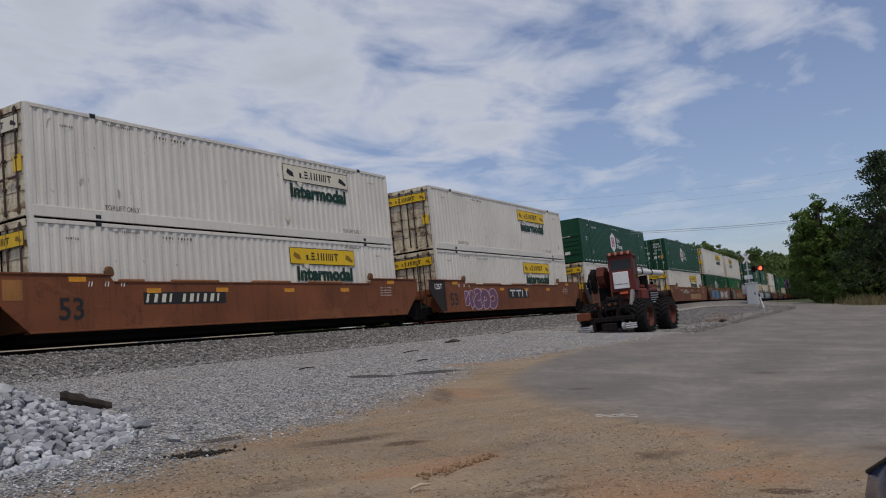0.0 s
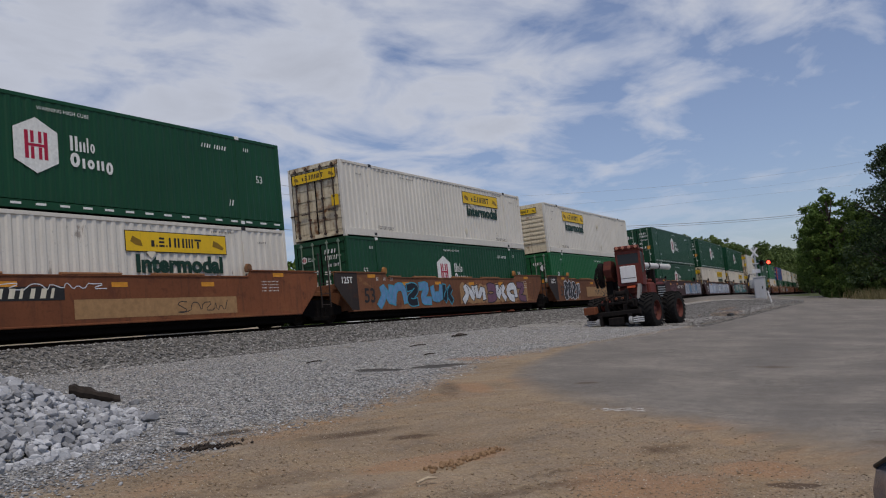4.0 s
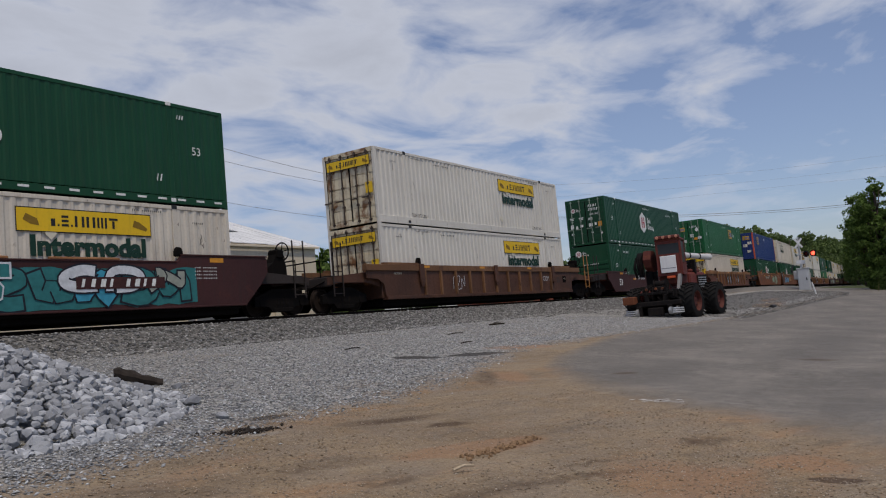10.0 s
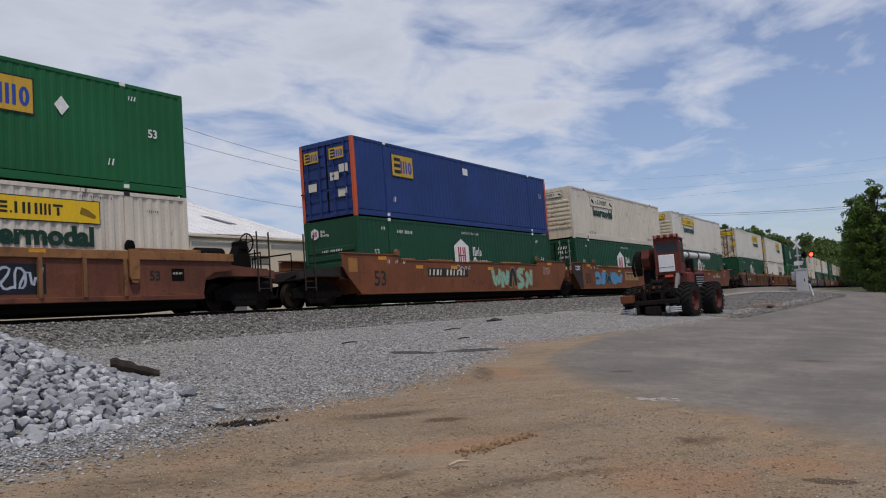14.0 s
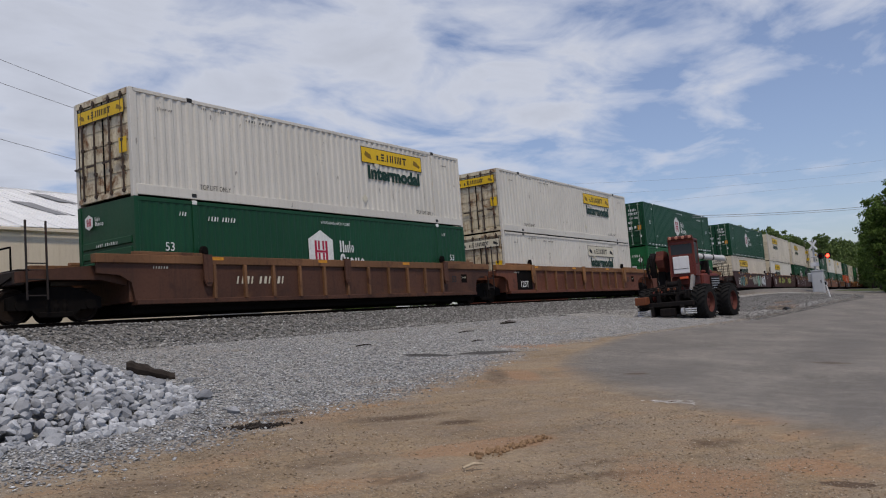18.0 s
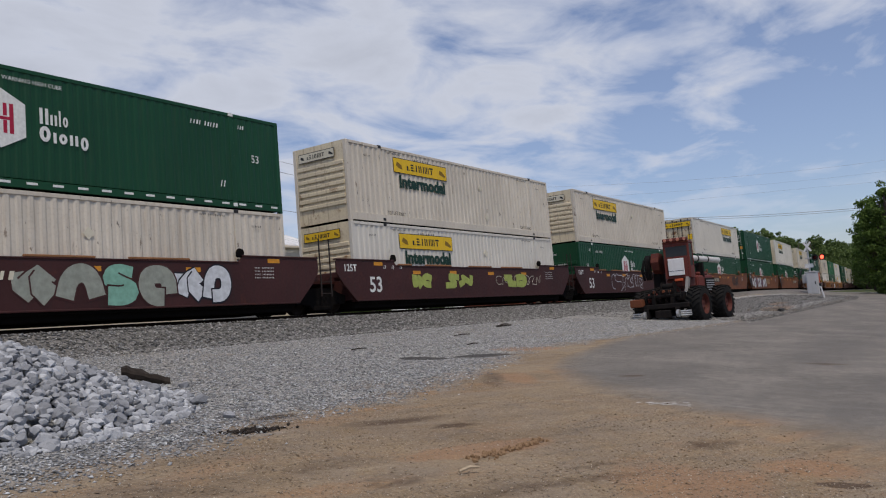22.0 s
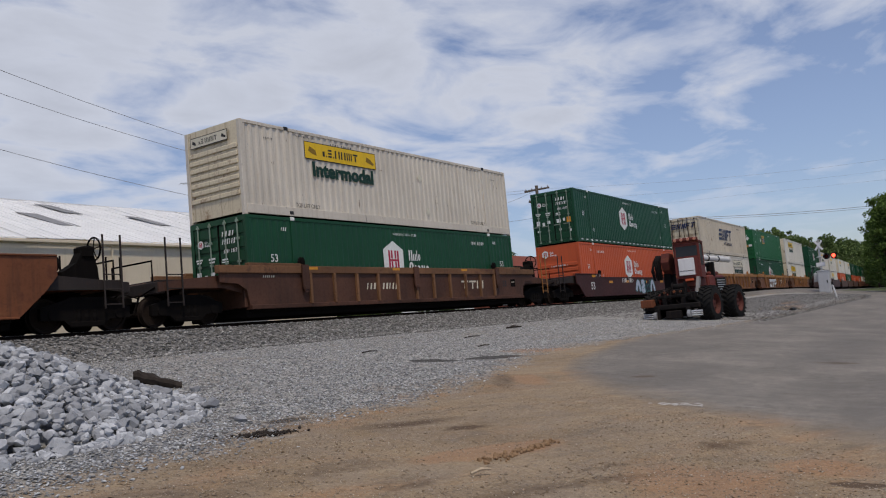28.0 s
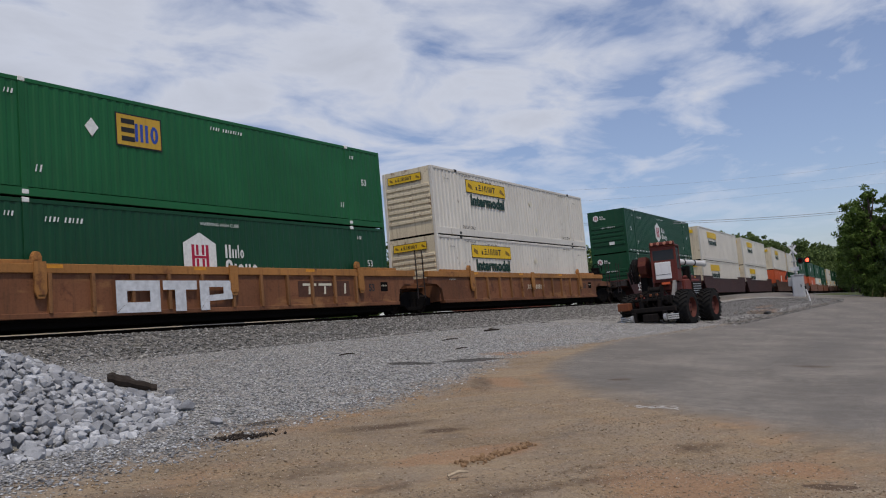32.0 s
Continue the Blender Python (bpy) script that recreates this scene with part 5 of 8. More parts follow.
def graffiti(car, x0, x1, z0, z1, n, fill, rim, shade, seed, wash=None, lift=0.0, fat=1.0):
    """A spray-painted piece: a row of fat rounded letters, each one band with a rim, on a ragged ground."""
    rng = random.Random(seed)
    y = -1.526 - lift
    hold = lambda z: min(max(z, 0.12), 1.34)
    if wash is not None:
        top = [(x0 - 0.2 + (x1 - x0 + 0.4) * i / 40, hold(z1 - rng.uniform(0.0, 0.2))) for i in range(41)]
        low = [(x1 + 0.2 - (x1 - x0 + 0.4) * i / 40, hold(z0 + rng.uniform(0.0, 0.12))) for i in range(41)]
        g = Geo().add([(a, 0, b) for a, b in low[::-1] + top[::-1]], [tuple(range(82))])
        part("graffiti_background", g, wash, car, fix=False).matrix_basis = pose(0, y, 0)
    step, last = (x1 - x0) / n, -1
    for i in range(n):
        cx, cz = x0 + (i + 0.5) * step, (z0 + z1) / 2
        wide = min(step, z1 - z0) * rng.uniform(0.13, 0.18) * fat
        w, h = step * rng.uniform(0.95, 1.15) - wide, (z1 - z0) - 2 * wide - 0.04
        lean = rng.uniform(-0.1, 0.3)
        pick = rng.choice([q for q in range(len(SWEEPS)) if q != last])
        last = pick
        flip = rng.choice((-1, 1))
        pts = [(cx + flip * a * w + lean * b * h * 0.4 + rng.gauss(0, 0.03), cz + b * h + rng.gauss(0, 0.03)) for a, b in SWEEPS[pick]]
        pts = rounded(pts, rng.choice((1, 2, 2)))
        # rim caps at both ends
        (ax, az), (bx, bz) = pts[0], pts[1]
        (cx1, cz1), (dx1, dz1) = pts[-1], pts[-2]
        e = lambda p, q: (p[0] + (p[0] - q[0]) / (math.hypot(p[0] - q[0], p[1] - q[1]) or 1) * 0.05, p[1] + (p[1] - q[1]) / (math.hypot(p[0] - q[0], p[1] - q[1]) or 1) * 0.05)
        pts = [e((ax, az), (bx, bz))] + pts + [e((cx1, cz1), (dx1, dz1))]
        g = Geo()
        rimw = 0.045
        at = ribbon(g, pts, (-wide - rimw, -wide, wide, wide + rimw), -0.003 - i * 0.0016, 0.00008)
        ob = part("graffiti_shape", g, rim, car, fix=False)
        ob.data.materials.append(shade if i % 3 == 2 else fill)
        ob.data.polygons.foreach_set("material_index", [1 if j == 1 and 0 < k < len(pts) - 2 else 0 for k, j in at])
        ob.matrix_basis = pose(0, y, 0)


def scrawl(car, x0, x1, z0, z1, n, material, seed, t=0.013):
    """A tag drawn in one go with a thin spray-can line."""
    rng = random.Random(seed)
    step = (x1 - x0) / n
    pts = []
    for i in range(n):
        cx, k = x0 + (i + 0.5) * step, rng.uniform(0.75, 1.0)
        pts += [(cx + a * step + rng.gauss(0, 0.02), (z0 + z1) / 2 + b * k * (z1 - z0)) for a, b in rng.choice(SWEEPS)]
    g = Geo()
    ribbon(g, rounded(pts, 1), (-t, t), 0.0, 0.00003)
    part("graffiti_scrawl", g, material, car, fix=False).matrix_basis = pose(0, -1.526, 0)


def outline_tag(car, x0, x1, z0, z1, strokes, material, t=0.016):
    """A tag of thin outlined letters, each stroke given in a unit square."""
    for stroke in strokes:
        g = Geo()
        ribbon(g, rounded([(x0 + a * (x1 - x0), z0 + b * (z1 - z0)) for a, b in stroke], 1), (-t, t), 0.0, 0.00003)
        part("graffiti_scrawl", g, material, car, fix=False).matrix_basis = pose(0, -1.526, 0)


def block_letter(car, x0, x1, z0, z1, outline, material):
    """A square-cornered painted letter, from its outline in a unit square."""
    o = [(x0 + a * (x1 - x0), z0 + b * (z1 - z0)) for a, b in outline]
    g = Geo().add([(a, 0, b) for a, b in o], [tuple(range(len(o)))])
    part("graffiti_letter", g, material, car, fix=False).matrix_basis = pose(0, -1.628, 0)


# ---- warehouse and yard behind the line ----
WALL_CREAM = painted("cream_sheet_wall", (0.66, 0.57, 0.43), 0.7, (0.36, 0.26, 0.16), 0.25, 0.06)
ROOF_WHITE = painted("white_sheet_roof", (0.7, 0.7, 0.69), 0.5, (0.35, 0.33, 0.3), 0.3, 0.06)
ROOF_DARK = plain("bare_roof_patch", (0.2, 0.2, 0.2), 0.6)
DARK_TRIM = plain("dark_brown_trim", (0.06, 0.045, 0.035), 0.7)
BRICK = plain("red_brick_wall", (0.24, 0.075, 0.05), 0.85, vary=0.25, scale=30)
ROOF_RED = plain("brown_red_shingle", (0.19, 0.055, 0.035), 0.85, vary=0.25, scale=20)
POLE_WOOD = plain("grey_pole_wood", (0.13, 0.105, 0.085), 0.9, vary=0.3)
WIRE = plain("dark_wire", (0.3, 0.305, 0.32), 0.7)
GALV = plain("galvanised_metal", (0.42, 0.43, 0.44), 0.45, 0.6)


def warehouse():
    w = thing("warehouse", "long cream metal warehouse with a white sheet roof", "building")
    x0, x1, y0, y1, ze, zr = -40.0, 40.0, 36.0, 61.0, 7.4, 11.6
    ym = (y0 + y1) / 2
    for name, ya in (("front_wall", y0), ("back_wall", y1 - 0.25)):
        part(name, Geo().box(x0, x1, ya, ya + 0.25, 1.5, ze), WALL_CREAM, w)
    for x in (x0 + 0.01, x1 - 0.26):
        g = Geo().add([(x, y0 + 0.26, 1.5), (x, y1 - 0.26, 1.5), (x, y1 - 0.26, ze), (x, ym, zr - 0.1), (x, y0 + 0.26, ze),
                       (x + 0.25, y0 + 0.26, 1.5), (x + 0.25, y1 - 0.26, 1.5), (x + 0.25, y1 - 0.26, ze), (x + 0.25, ym, zr - 0.1), (x + 0.25, y0 + 0.26, ze)],
                      [(0, 1, 2, 3, 4), (9, 8, 7, 6, 5), (0, 5, 6, 1), (1, 6, 7, 2), (2, 7, 8, 3), (3, 8, 9, 4), (4, 9, 5, 0)])
        part("gable_wall", g, WALL_CREAM, w)
    part("back_roof", Geo().add([(x0 - 0.3, ym, zr), (x1 + 0.3, ym, zr), (x1 + 0.3, y1 + 0.5, ze - 0.1), (x0 - 0.3, y1 + 0.5, ze - 0.1),
                                 (x0 - 0.3, ym, zr + 0.1), (x1 + 0.3, ym, zr + 0.1), (x1 + 0.3, y1 + 0.5, ze), (x0 - 0.3, y1 + 0.5, ze)],
                                [(0, 1, 2, 3), (7, 6, 5, 4), (0, 4, 5, 1), (1, 5, 6, 2), (2, 6, 7, 3), (3, 7, 4, 0)]), ROOF_WHITE, w)
    # one sheet of the front slope, laid side by side with small differences of lie
    run_, rise = ym - (y0 - 0.14), zr - (ze - 0.1)
    sheet = Geo()
    for a, b, h in ((0, 0.05, 0.025), (0.05, 0.42, 0.0), (0.42, 0.47, 0.015), (0.47, 0.88, 0.0), (0.88, 0.94, 0.025)):
        sheet.add([(a, 0, h), (b, 0, h), (b, run_, rise + h), (a, run_, rise + h), (a, 0, h + 0.04), (b, 0, h + 0.04), (b, run_, rise + h + 0.04), (a, run_, rise + h + 0.04)],
                  [(0, 3, 2, 1), (4, 5, 6, 7), (0, 1, 5, 4), (1, 2, 6, 5), (2, 3, 7, 6), (3, 0, 4, 7)])
    me = sheet.mesh("roof_sheet")
    me.materials.append(ROOF_WHITE)
    rng = random.Random(3)
    for i in range(86):
        o = part("roof_sheet", me, ROOF_WHITE, w)
        o.matrix_basis = pose(x0 - 0.3 + i * 0.938, y0 - 0.14, ze - 0.1 + 0.04 * math.sin(i * 0.5) + rng.uniform(0, 0.03), rng.uniform(-0.2, 0.2), 0, 0)
    for x, q, wd, ln in ((14.5, 0.35, 1.4, 4.2), (18.6, 0.62, 1.2, 3.4), (23.5, 0.3, 1.3, 3.6), (26.6, 0.66, 1.2, 2.8), (31.0, 0.45, 1.0, 3.0), (9.0, 0.5, 1.6, 3.4), (36.2, 0.3, 0.8, 2.4)):
        sl = math.atan2(rise, run_)
        p = part("skylight", Geo().box(0, wd, 0, ln, 0.10, 0.13), ROOF_DARK, w, "dull grey skylight panel")
        p.matrix_basis = pose(x, y0 - 0.14 + q * run_, ze - 0.1 + q * rise, math.degrees(sl), 0, 8)
    part("gutter", Geo().box(x0 - 0.2, x1 + 0.2, y0 - 0.22, y0 - 0.14, ze - 0.24, ze - 0.1, 0.02), WALL_CREAM, w)
    for x in (12.0, 29.5):
        d = part("loading_door", Geo().box(x, x + 4.4, y0 - 0.06, y0 - 0.01, 1.8, 6.0), ROOF_DARK if x > 20 else WALL_CREAM, w, "wide sliding loading door")
        part("door_track", Geo().box(x - 0.4, x + 6.4, y0 - 0.16, y0 - 0.07, 6.02, 6.2, 0.02), DARK_TRIM, d)
    for x in range(-36, 40, 6):
        part("downpipe", Geo().tube([(x, y0 - 0.08, 1.8), (x, y0 - 0.08, ze - 0.25)], 0.05, 6), WALL_CREAM, w)
    for x in (35.2, 36.9):
        part("wall_window", Geo().box(x, x + 0.9, y0 - 0.04, y0 - 0.01, 4.2, 5.1), ROOF_DARK, w, "small dark window")
    return w


warehouse()


def antenna():
    a = thing("roof_antenna", "thin metal television antenna on the roof ridge", "antenna")
    x, y, z = 39.2, 48.5, 11.6
    part("mast", Geo().tube([(x, y, z), (x, y, z + 2.4)], 0.04, 6), GALV, a)
    part("boom", Geo().tube([(x - 0.9, y + 0.1, z + 2.25), (x + 0.9, y - 0.1, z + 2.25)], 0.025, 6), GALV, a)
    for k in range(6):
        px = x - 0.75 + k * 0.3
        part("element", Geo().tube([(px, y - 0.5 + k * 0.05, z + 2.25), (px, y + 0.5 - k * 0.05, z + 2.25)], 0.015, 5), GALV, a)
    for k in (-1, 1):
        part("guy", Geo().tube([(x, y, z + 1.2), (x + k * 1.0, y - 1.0, z - 0.3)], 0.01, 4), GALV, a)


antenna()


def utility_pole(x, y, top, arms, name_label):
    z0 = float(ground_z(x, y))
    p = thing("utility_pole", name_label, "utility pole", "utility poles")
    part("pole", Geo().tube([(x, y, z0 - 0.2), (x, y, top)], [0.17, 0.11], 10), POLE_WOOD, p)
    for za, ln in arms:
        arm = part("crossarm", Geo().box(x - 0.06, x + 0.06, y - ln / 2, y + ln / 2, za - 0.06, za + 0.06, 0.01), POLE_WOOD, p)
        for k in (-0.45, -0.2, 0.2, 0.45):
            part("insulator", Geo().lathe((x, y + k * ln, za + 0.06), "z", [(0, 0.03), (0.04, 0.06), (0.1, 0.05), (0.14, 0.02)], 8), GALV, arm)
    return p


utility_pole(53.0, 27.4, 11.3, ((11.0, 2.0), (10.2, 1.5)), "grey wooden utility pole with two crossarms")
utility_pole(50.2, 40.4, 11.4, ((11.1, 0.7),), "tall bare wooden utility pole")
utility_pole(100.0, -6.0, 15.8, ((15.5, 2.0),), "grey wooden utility pole beside the road")


def wire(points, r=0.01):
    """One hanging wire through three points, sagging as a parabola."""
    a, b, c = (Vector(p) for p in points)
    n = 28
    pts = []
    for i in range(n + 1):
        s = i / n
        la, lb, lc = 2 * (s - 0.5) * (s - 1), -4 * s * (s - 1), 2 * s * (s - 0.5)
        pts.append(a * la + b * lb + c * lc)
    g = Geo().tube(pts, r, 5)
    return tagged(part("overhead_wire", g, WIRE, None, smooth=True), "thin dark overhead wire sagging between poles", "wire", "overhead wires")


def wire_by(x0, x1, end, h0, h1, he, y0=27.0):
    """A wire along the line of poles, given its heights at two places and at its end."""
    k = np.polyfit((x0, x1, end), (h0, h1, he), 2)
    z = lambda x: float(np.polyval(k, x))
    s = -14.0
    m = (s + end) / 2
    return wire(((s, y0, z(s)), (m, y0 + 0.2, z(m)), (end, y0 + 0.4, z(end))))


wire_by(14.7, 21.8, 53.0, 11.6, 10.5, 11.05)
wire_by(14.7, 21.8, 53.0, 11.0, 10.05, 10.9, 27.5)
wire_by(14.7, 21.8, 53.0, 8.9, 8.05, 9.0, 27.2)
wire(((53, 27.4, 8.79), (76.5, 10.7, 8.59), (100, -6, 10.68)), 0.02)
wire(((53, 27.2, 8.62), (76.5, 10.6, 8.42), (100, -6.1, 10.5)), 0.015)
wire(((53, 27.6, 10.16), (76.5, 10.8, 11.39), (100, -5.8, 14.05)), 0.005)
wire(((53, 27.6, 8.9), (76.5, 10.8, 10.68), (100, -5.8, 12.0)), 0.005)
wire(((53, 27.6, 11.09), (76.5, 10.9, 12.3), (100, -5.7, 15.6)), 0.006)
wire(((53, 27.3, 11.0), (51.6, 34, 9.9), (50.2, 40.4, 11.1)), 0.01)


def small_house():
    h = thing("brick_house", "small red-brick building with a brown-red gable roof", "building")
    x0, x1, y0, y1, ze, zr = 66.0, 75.0, 36.0, 42.0, 5.2, 7.8
    ym = (y0 + y1) / 2
    g = Geo().add([(x0, y0, 1.8), (x0, y1, 1.8), (x0, y1, ze), (x0, ym, zr - 0.1), (x0, y0, ze), (x1, y0, 1.8), (x1, y1, 1.8), (x1, y1, ze), (x1, ym, zr - 0.1), (x1, y0, ze)],
                  [(0, 1, 2, 3, 4), (9, 8, 7, 6, 5), (0, 5, 6, 1), (1, 6, 7, 2), (2, 7, 8, 3), (3, 8, 9, 4), (4, 9, 5, 0)])
    part("wall", g, BRICK, h)
    for s, ya in ((-1, y0 - 0.4), (1, y1 + 0.4)):
        z = ze - 0.12
        part("roof_slope", Geo().add([(x0 - 0.4, ya, z), (x1 + 0.4, ya, z), (x1 + 0.4, ym, zr), (x0 - 0.4, ym, zr), (x0 - 0.4, ya, z + 0.15), (x1 + 0.4, ya, z + 0.15), (x1 + 0.4, ym, zr + 0.15), (x0 - 0.4, ym, zr + 0.15)],
                                     [(0, 3, 2, 1), (4, 5, 6, 7), (0, 1, 5, 4), (1, 2, 6, 5), (2, 3, 7, 6), (3, 0, 4, 7)]), ROOF_RED, h)
    part("window", Geo().box(x0 - 0.05, x0 - 0.01, 37.6, 38.8, 3.2, 4.6), ROOF_DARK, h)
    part("window", Geo().box(x0 + 2, x0 + 3.2, y0 - 0.05, y0 - 0.01, 3.2, 4.6), ROOF_DARK, h)


small_house()


# ---- trees ----
def leaf_material(name, dark, light):
    n = Nodes(name, 0.7)
    n.b.inputs["Specular IOR Level"].default_value = 0.15
    r = n.island()
    f = n.noise(0.5, 4, 0.6)
    c = n.mix(r, dark, light)
    c = n.mix(n.ramp(f, 0.4, 0.7, 0, 0.6), c, scaled(dark, 0.7))
    n.b.inputs["Subsurface Weight"].default_value = 0.0
    tr = n.N.new("ShaderNodeBsdfTranslucent")
    mixs = n.N.new("ShaderNodeMixShader")
    mixs.inputs[0].default_value = 0.25
    n.put(tr.inputs["Color"], c)
    n.put(n.b.inputs["Base Color"], c)
    out = n.N["Material Output"]
    n.L.new(n.b.outputs[0], mixs.inputs[1])
    n.L.new(tr.outputs[0], mixs.inputs[2])
    n.L.new(mixs.outputs[0], out.inputs[0])
    return n.mat


LEAF_MID = leaf_material("oak_leaves", (0.05, 0.09, 0.02), (0.155, 0.235, 0.052))
LEAF_LIGHT = leaf_material("spring_leaves", (0.05, 0.085, 0.02), (0.14, 0.19, 0.055))
LEAF_DARK = leaf_material("pine_needles", (0.028, 0.05, 0.024), (0.085, 0.12, 0.052))
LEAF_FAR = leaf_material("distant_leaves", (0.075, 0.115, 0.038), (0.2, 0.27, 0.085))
BARK = plain("grey_brown_bark", (0.075, 0.058, 0.045), 0.9, vary=0.35, scale=6)


def leaves_mesh(name, centres, sizes, rng, leaf, per, squash, material):
    """Small four-sided leaves on the shells of uneven clumps."""
    n = len(centres) * per
    c = np.repeat(np.array(centres), per, 0)
    s = np.repeat(np.array(sizes), per)
    d = rng.normal(size=(n, 3))
    d /= np.linalg.norm(d, axis=1)[:, None] + 1e-9
    r = s * rng.uniform(0.35, 1.05, n) ** 0.7
    p = c + d * r[:, None] * np.array((1, 1, squash))
    a = rng.normal(size=(n, 3))
    a /= np.linalg.norm(a, axis=1)[:, None]
    b = np.cross(a, d + rng.normal(scale=0.6, size=(n, 3)))
    b /= np.linalg.norm(b, axis=1)[:, None] + 1e-9
    k = leaf * rng.uniform(0.6, 1.3, n)
    a, b = a * k[:, None], b * k[:, None] * 0.62
    nrm = np.cross(a, b) / (k[:, None] + 1e-9) * 0.35
    v = np.stack([p - a, p + b + nrm, p + a, p - b + nrm], 1).reshape(-1, 3)
    me = bpy.data.meshes.new(name)
    me.from_pydata(v.tolist(), [], np.arange(n * 4).reshape(-1, 4).tolist())
    me.materials.append(material)
    return me


def tree(label, height, radius, seed, leaf=0.22, clumps=46, per=70, material=None, form="round", bare=0.22, category="tree"):
    """A tree at the origin: tapered trunk, limbs, and a crown of clumps with gaps."""
    rng = np.random.default_rng(seed)
    t = thing("tree", label, category, "trees")
    lean = rng.normal(scale=0.03, size=2)
    trunk = [(lean[0] * z * height, lean[1] * z * height, z * height * 0.9 - 0.3) for z in np.linspace(0, 1, 7)]
    base = 0.022 * height + 0.05
    part("trunk", Geo().tube(trunk, [base * (1 - 0.85 * k / 6) for k in range(7)], 9), BARK, t, smooth=True)
    cs, ss = [], []
    g = Geo()
    lobes = []
    if form == "lobed":
        # upright lobes, taller near the middle, with air between their tops
        for k in range(10):
            a, w = rng.uniform(0, 2 * math.pi), radius * (0.0 if k == 0 else rng.uniform(0.35, 0.85))
            top = height * (0.99 - 0.34 * (w / radius) ** 1.3 * rng.uniform(0.5, 1.3))
            lobes.append((math.cos(a) * w, math.sin(a) * w, top, radius * rng.uniform(0.3, 0.44)))
    for i in range(clumps):
        if form == "pine":
            q = bare + (1 - bare) * (i + rng.uniform(0, 1)) / clumps
            w = radius * (1.02 - q) ** 0.6 * rng.uniform(0.3, 1.1)
            a = rng.uniform(0, 2 * math.pi)
            c = (math.cos(a) * w, math.sin(a) * w, q * height + rng.uniform(-0.3, 0.3))
            size = radius * rng.uniform(0.16, 0.3) * (1.15 - 0.6 * q)
        elif form == "lobed" and i % 4:
            lx, ly, top, lr = lobes[int(rng.integers(len(lobes)))]
            q = rng.uniform(0, 1) ** 0.8
            a, w = rng.uniform(0, 2 * math.pi), lr * math.sqrt(rng.uniform(0, 1)) * (1.15 - q ** 3)
            c = (lx * (0.75 + 0.25 * q) + math.cos(a) * w, ly * (0.75 + 0.25 * q) + math.sin(a) * w, height * bare + (top - height * bare) * q)
            size = radius * rng.uniform(0.09, 0.19)
        elif form == "lobed":
            q = rng.uniform(bare, 0.62)
            a, w = rng.uniform(0, 2 * math.pi), radius * math.sqrt(rng.uniform(0.1, 1.0))
            c = (math.cos(a) * w, math.sin(a) * w, q * height * (1.1 - 0.25 * w / radius))
            size = radius * rng.uniform(0.13, 0.25)
        else:
            q = rng.uniform(bare, 0.97)
            prof = math.sin(math.pi * min(1, max(0.02, (q - bare) / (1 - bare))) ** 0.8) ** 0.65 if form == "round" else (0.55 + 0.45 * math.sin(q * 9 + seed)) * (1.12 - q) ** 0.45
            a = rng.uniform(0, 2 * math.pi)
            w = radius * prof * math.sqrt(rng.uniform(0.12, 1)) * rng.uniform(0.75, 1.12)
            c = (math.cos(a) * w, math.sin(a) * w, q * height)
            size = radius * rng.uniform(0.16, 0.34) * (46 / clumps) ** 0.33
        cs.append(c)
        ss.append(size)
        if i % 3 == 0:
            z0 = max(0.15 * height, c[2] - 0.22 * height)
            s = min(1.0, (z0 + 0.3) / (0.9 * height))
            g.tube([(lean[0] * s * height, lean[1] * s * height, z0), ((c[0] + lean[0] * s * height) / 2, c[1] / 2, (z0 + c[2]) / 2 - 0.05), c], [base * 0.32, base * 0.2, base * 0.06], 5)
    part("branch_frame", g, BARK, t, smooth=True)
    part("crown", leaves_mesh("crown", cs, ss, rng, leaf, per, 0.8 if form != "pine" else 0.45, material), material, t)
    return t


def plant(proto, x, y, turn=0.0, size=1.0, z=None):
    m = pose(x, y, float(ground_z(x, y)) if z is None else z, 0, 0, turn)
    o = copy_thing(proto, m)
    o.scale = (size, size, size)
    return o


def place(proto, x, y, turn=0.0):
    proto.matrix_basis = pose(x, y, float(ground_z(x, y)), 0, 0, turn)


def stand(proto, height, az, d, rise, turn=0.0, first=False):
    """Sets a tree d metres off in direction az (degrees), its top at a slope of rise over the eye."""
    x, y = d * math.cos(radians(az)), d * math.sin(radians(az))
    k = (1.6 + rise * d - float(ground_z(x, y))) / (0.985 * height)
    if first:
        proto.matrix_basis = pose(x, y, float(ground_z(x, y)), 0, 0, turn)
        proto.scale = (k, k, k)
        return proto
    return plant(proto, x, y, turn, k)


tall = tree("tall green broadleaf tree with an airy, ragged crown", 9.4, 2.7, 41, 0.11, 420, 55, LEAF_MID, "lobed", 0.2)
stand(tall, 9.4, 5.1, 77, 0.1155, 15, True)
pine = tree("tall dark pine with layered drooping boughs", 12.0, 5.4, 8, 0.11, 260, 60, LEAF_DARK, "pine", 0.1)
stand(pine, 12.0, 1.25, 72, 0.145, 40, True)
broad = tree("broad dark green tree at the road's edge", 8.0, 3.6, 14, 0.12, 260, 52, LEAF_MID, "lobed", 0.05)
stand(broad, 8.0, 3.0, 77, 0.082, 0, True)
bush = tree("dense green roadside bush reaching the ground", 4.6, 2.7, 11, 0.11, 170, 60, LEAF_MID, "lobed", 0.02, "bush")
stand(bush, 4.6, 4.9, 76, 0.034, 0, True)
pale = tree("pale yellow-green spring bush", 4.4, 1.9, 17, 0.12, 110, 55, LEAF_LIGHT, "lobed", 0.03, "bush")
stand(pale, 4.4, 3.0, 71, 0.042, 0, True)
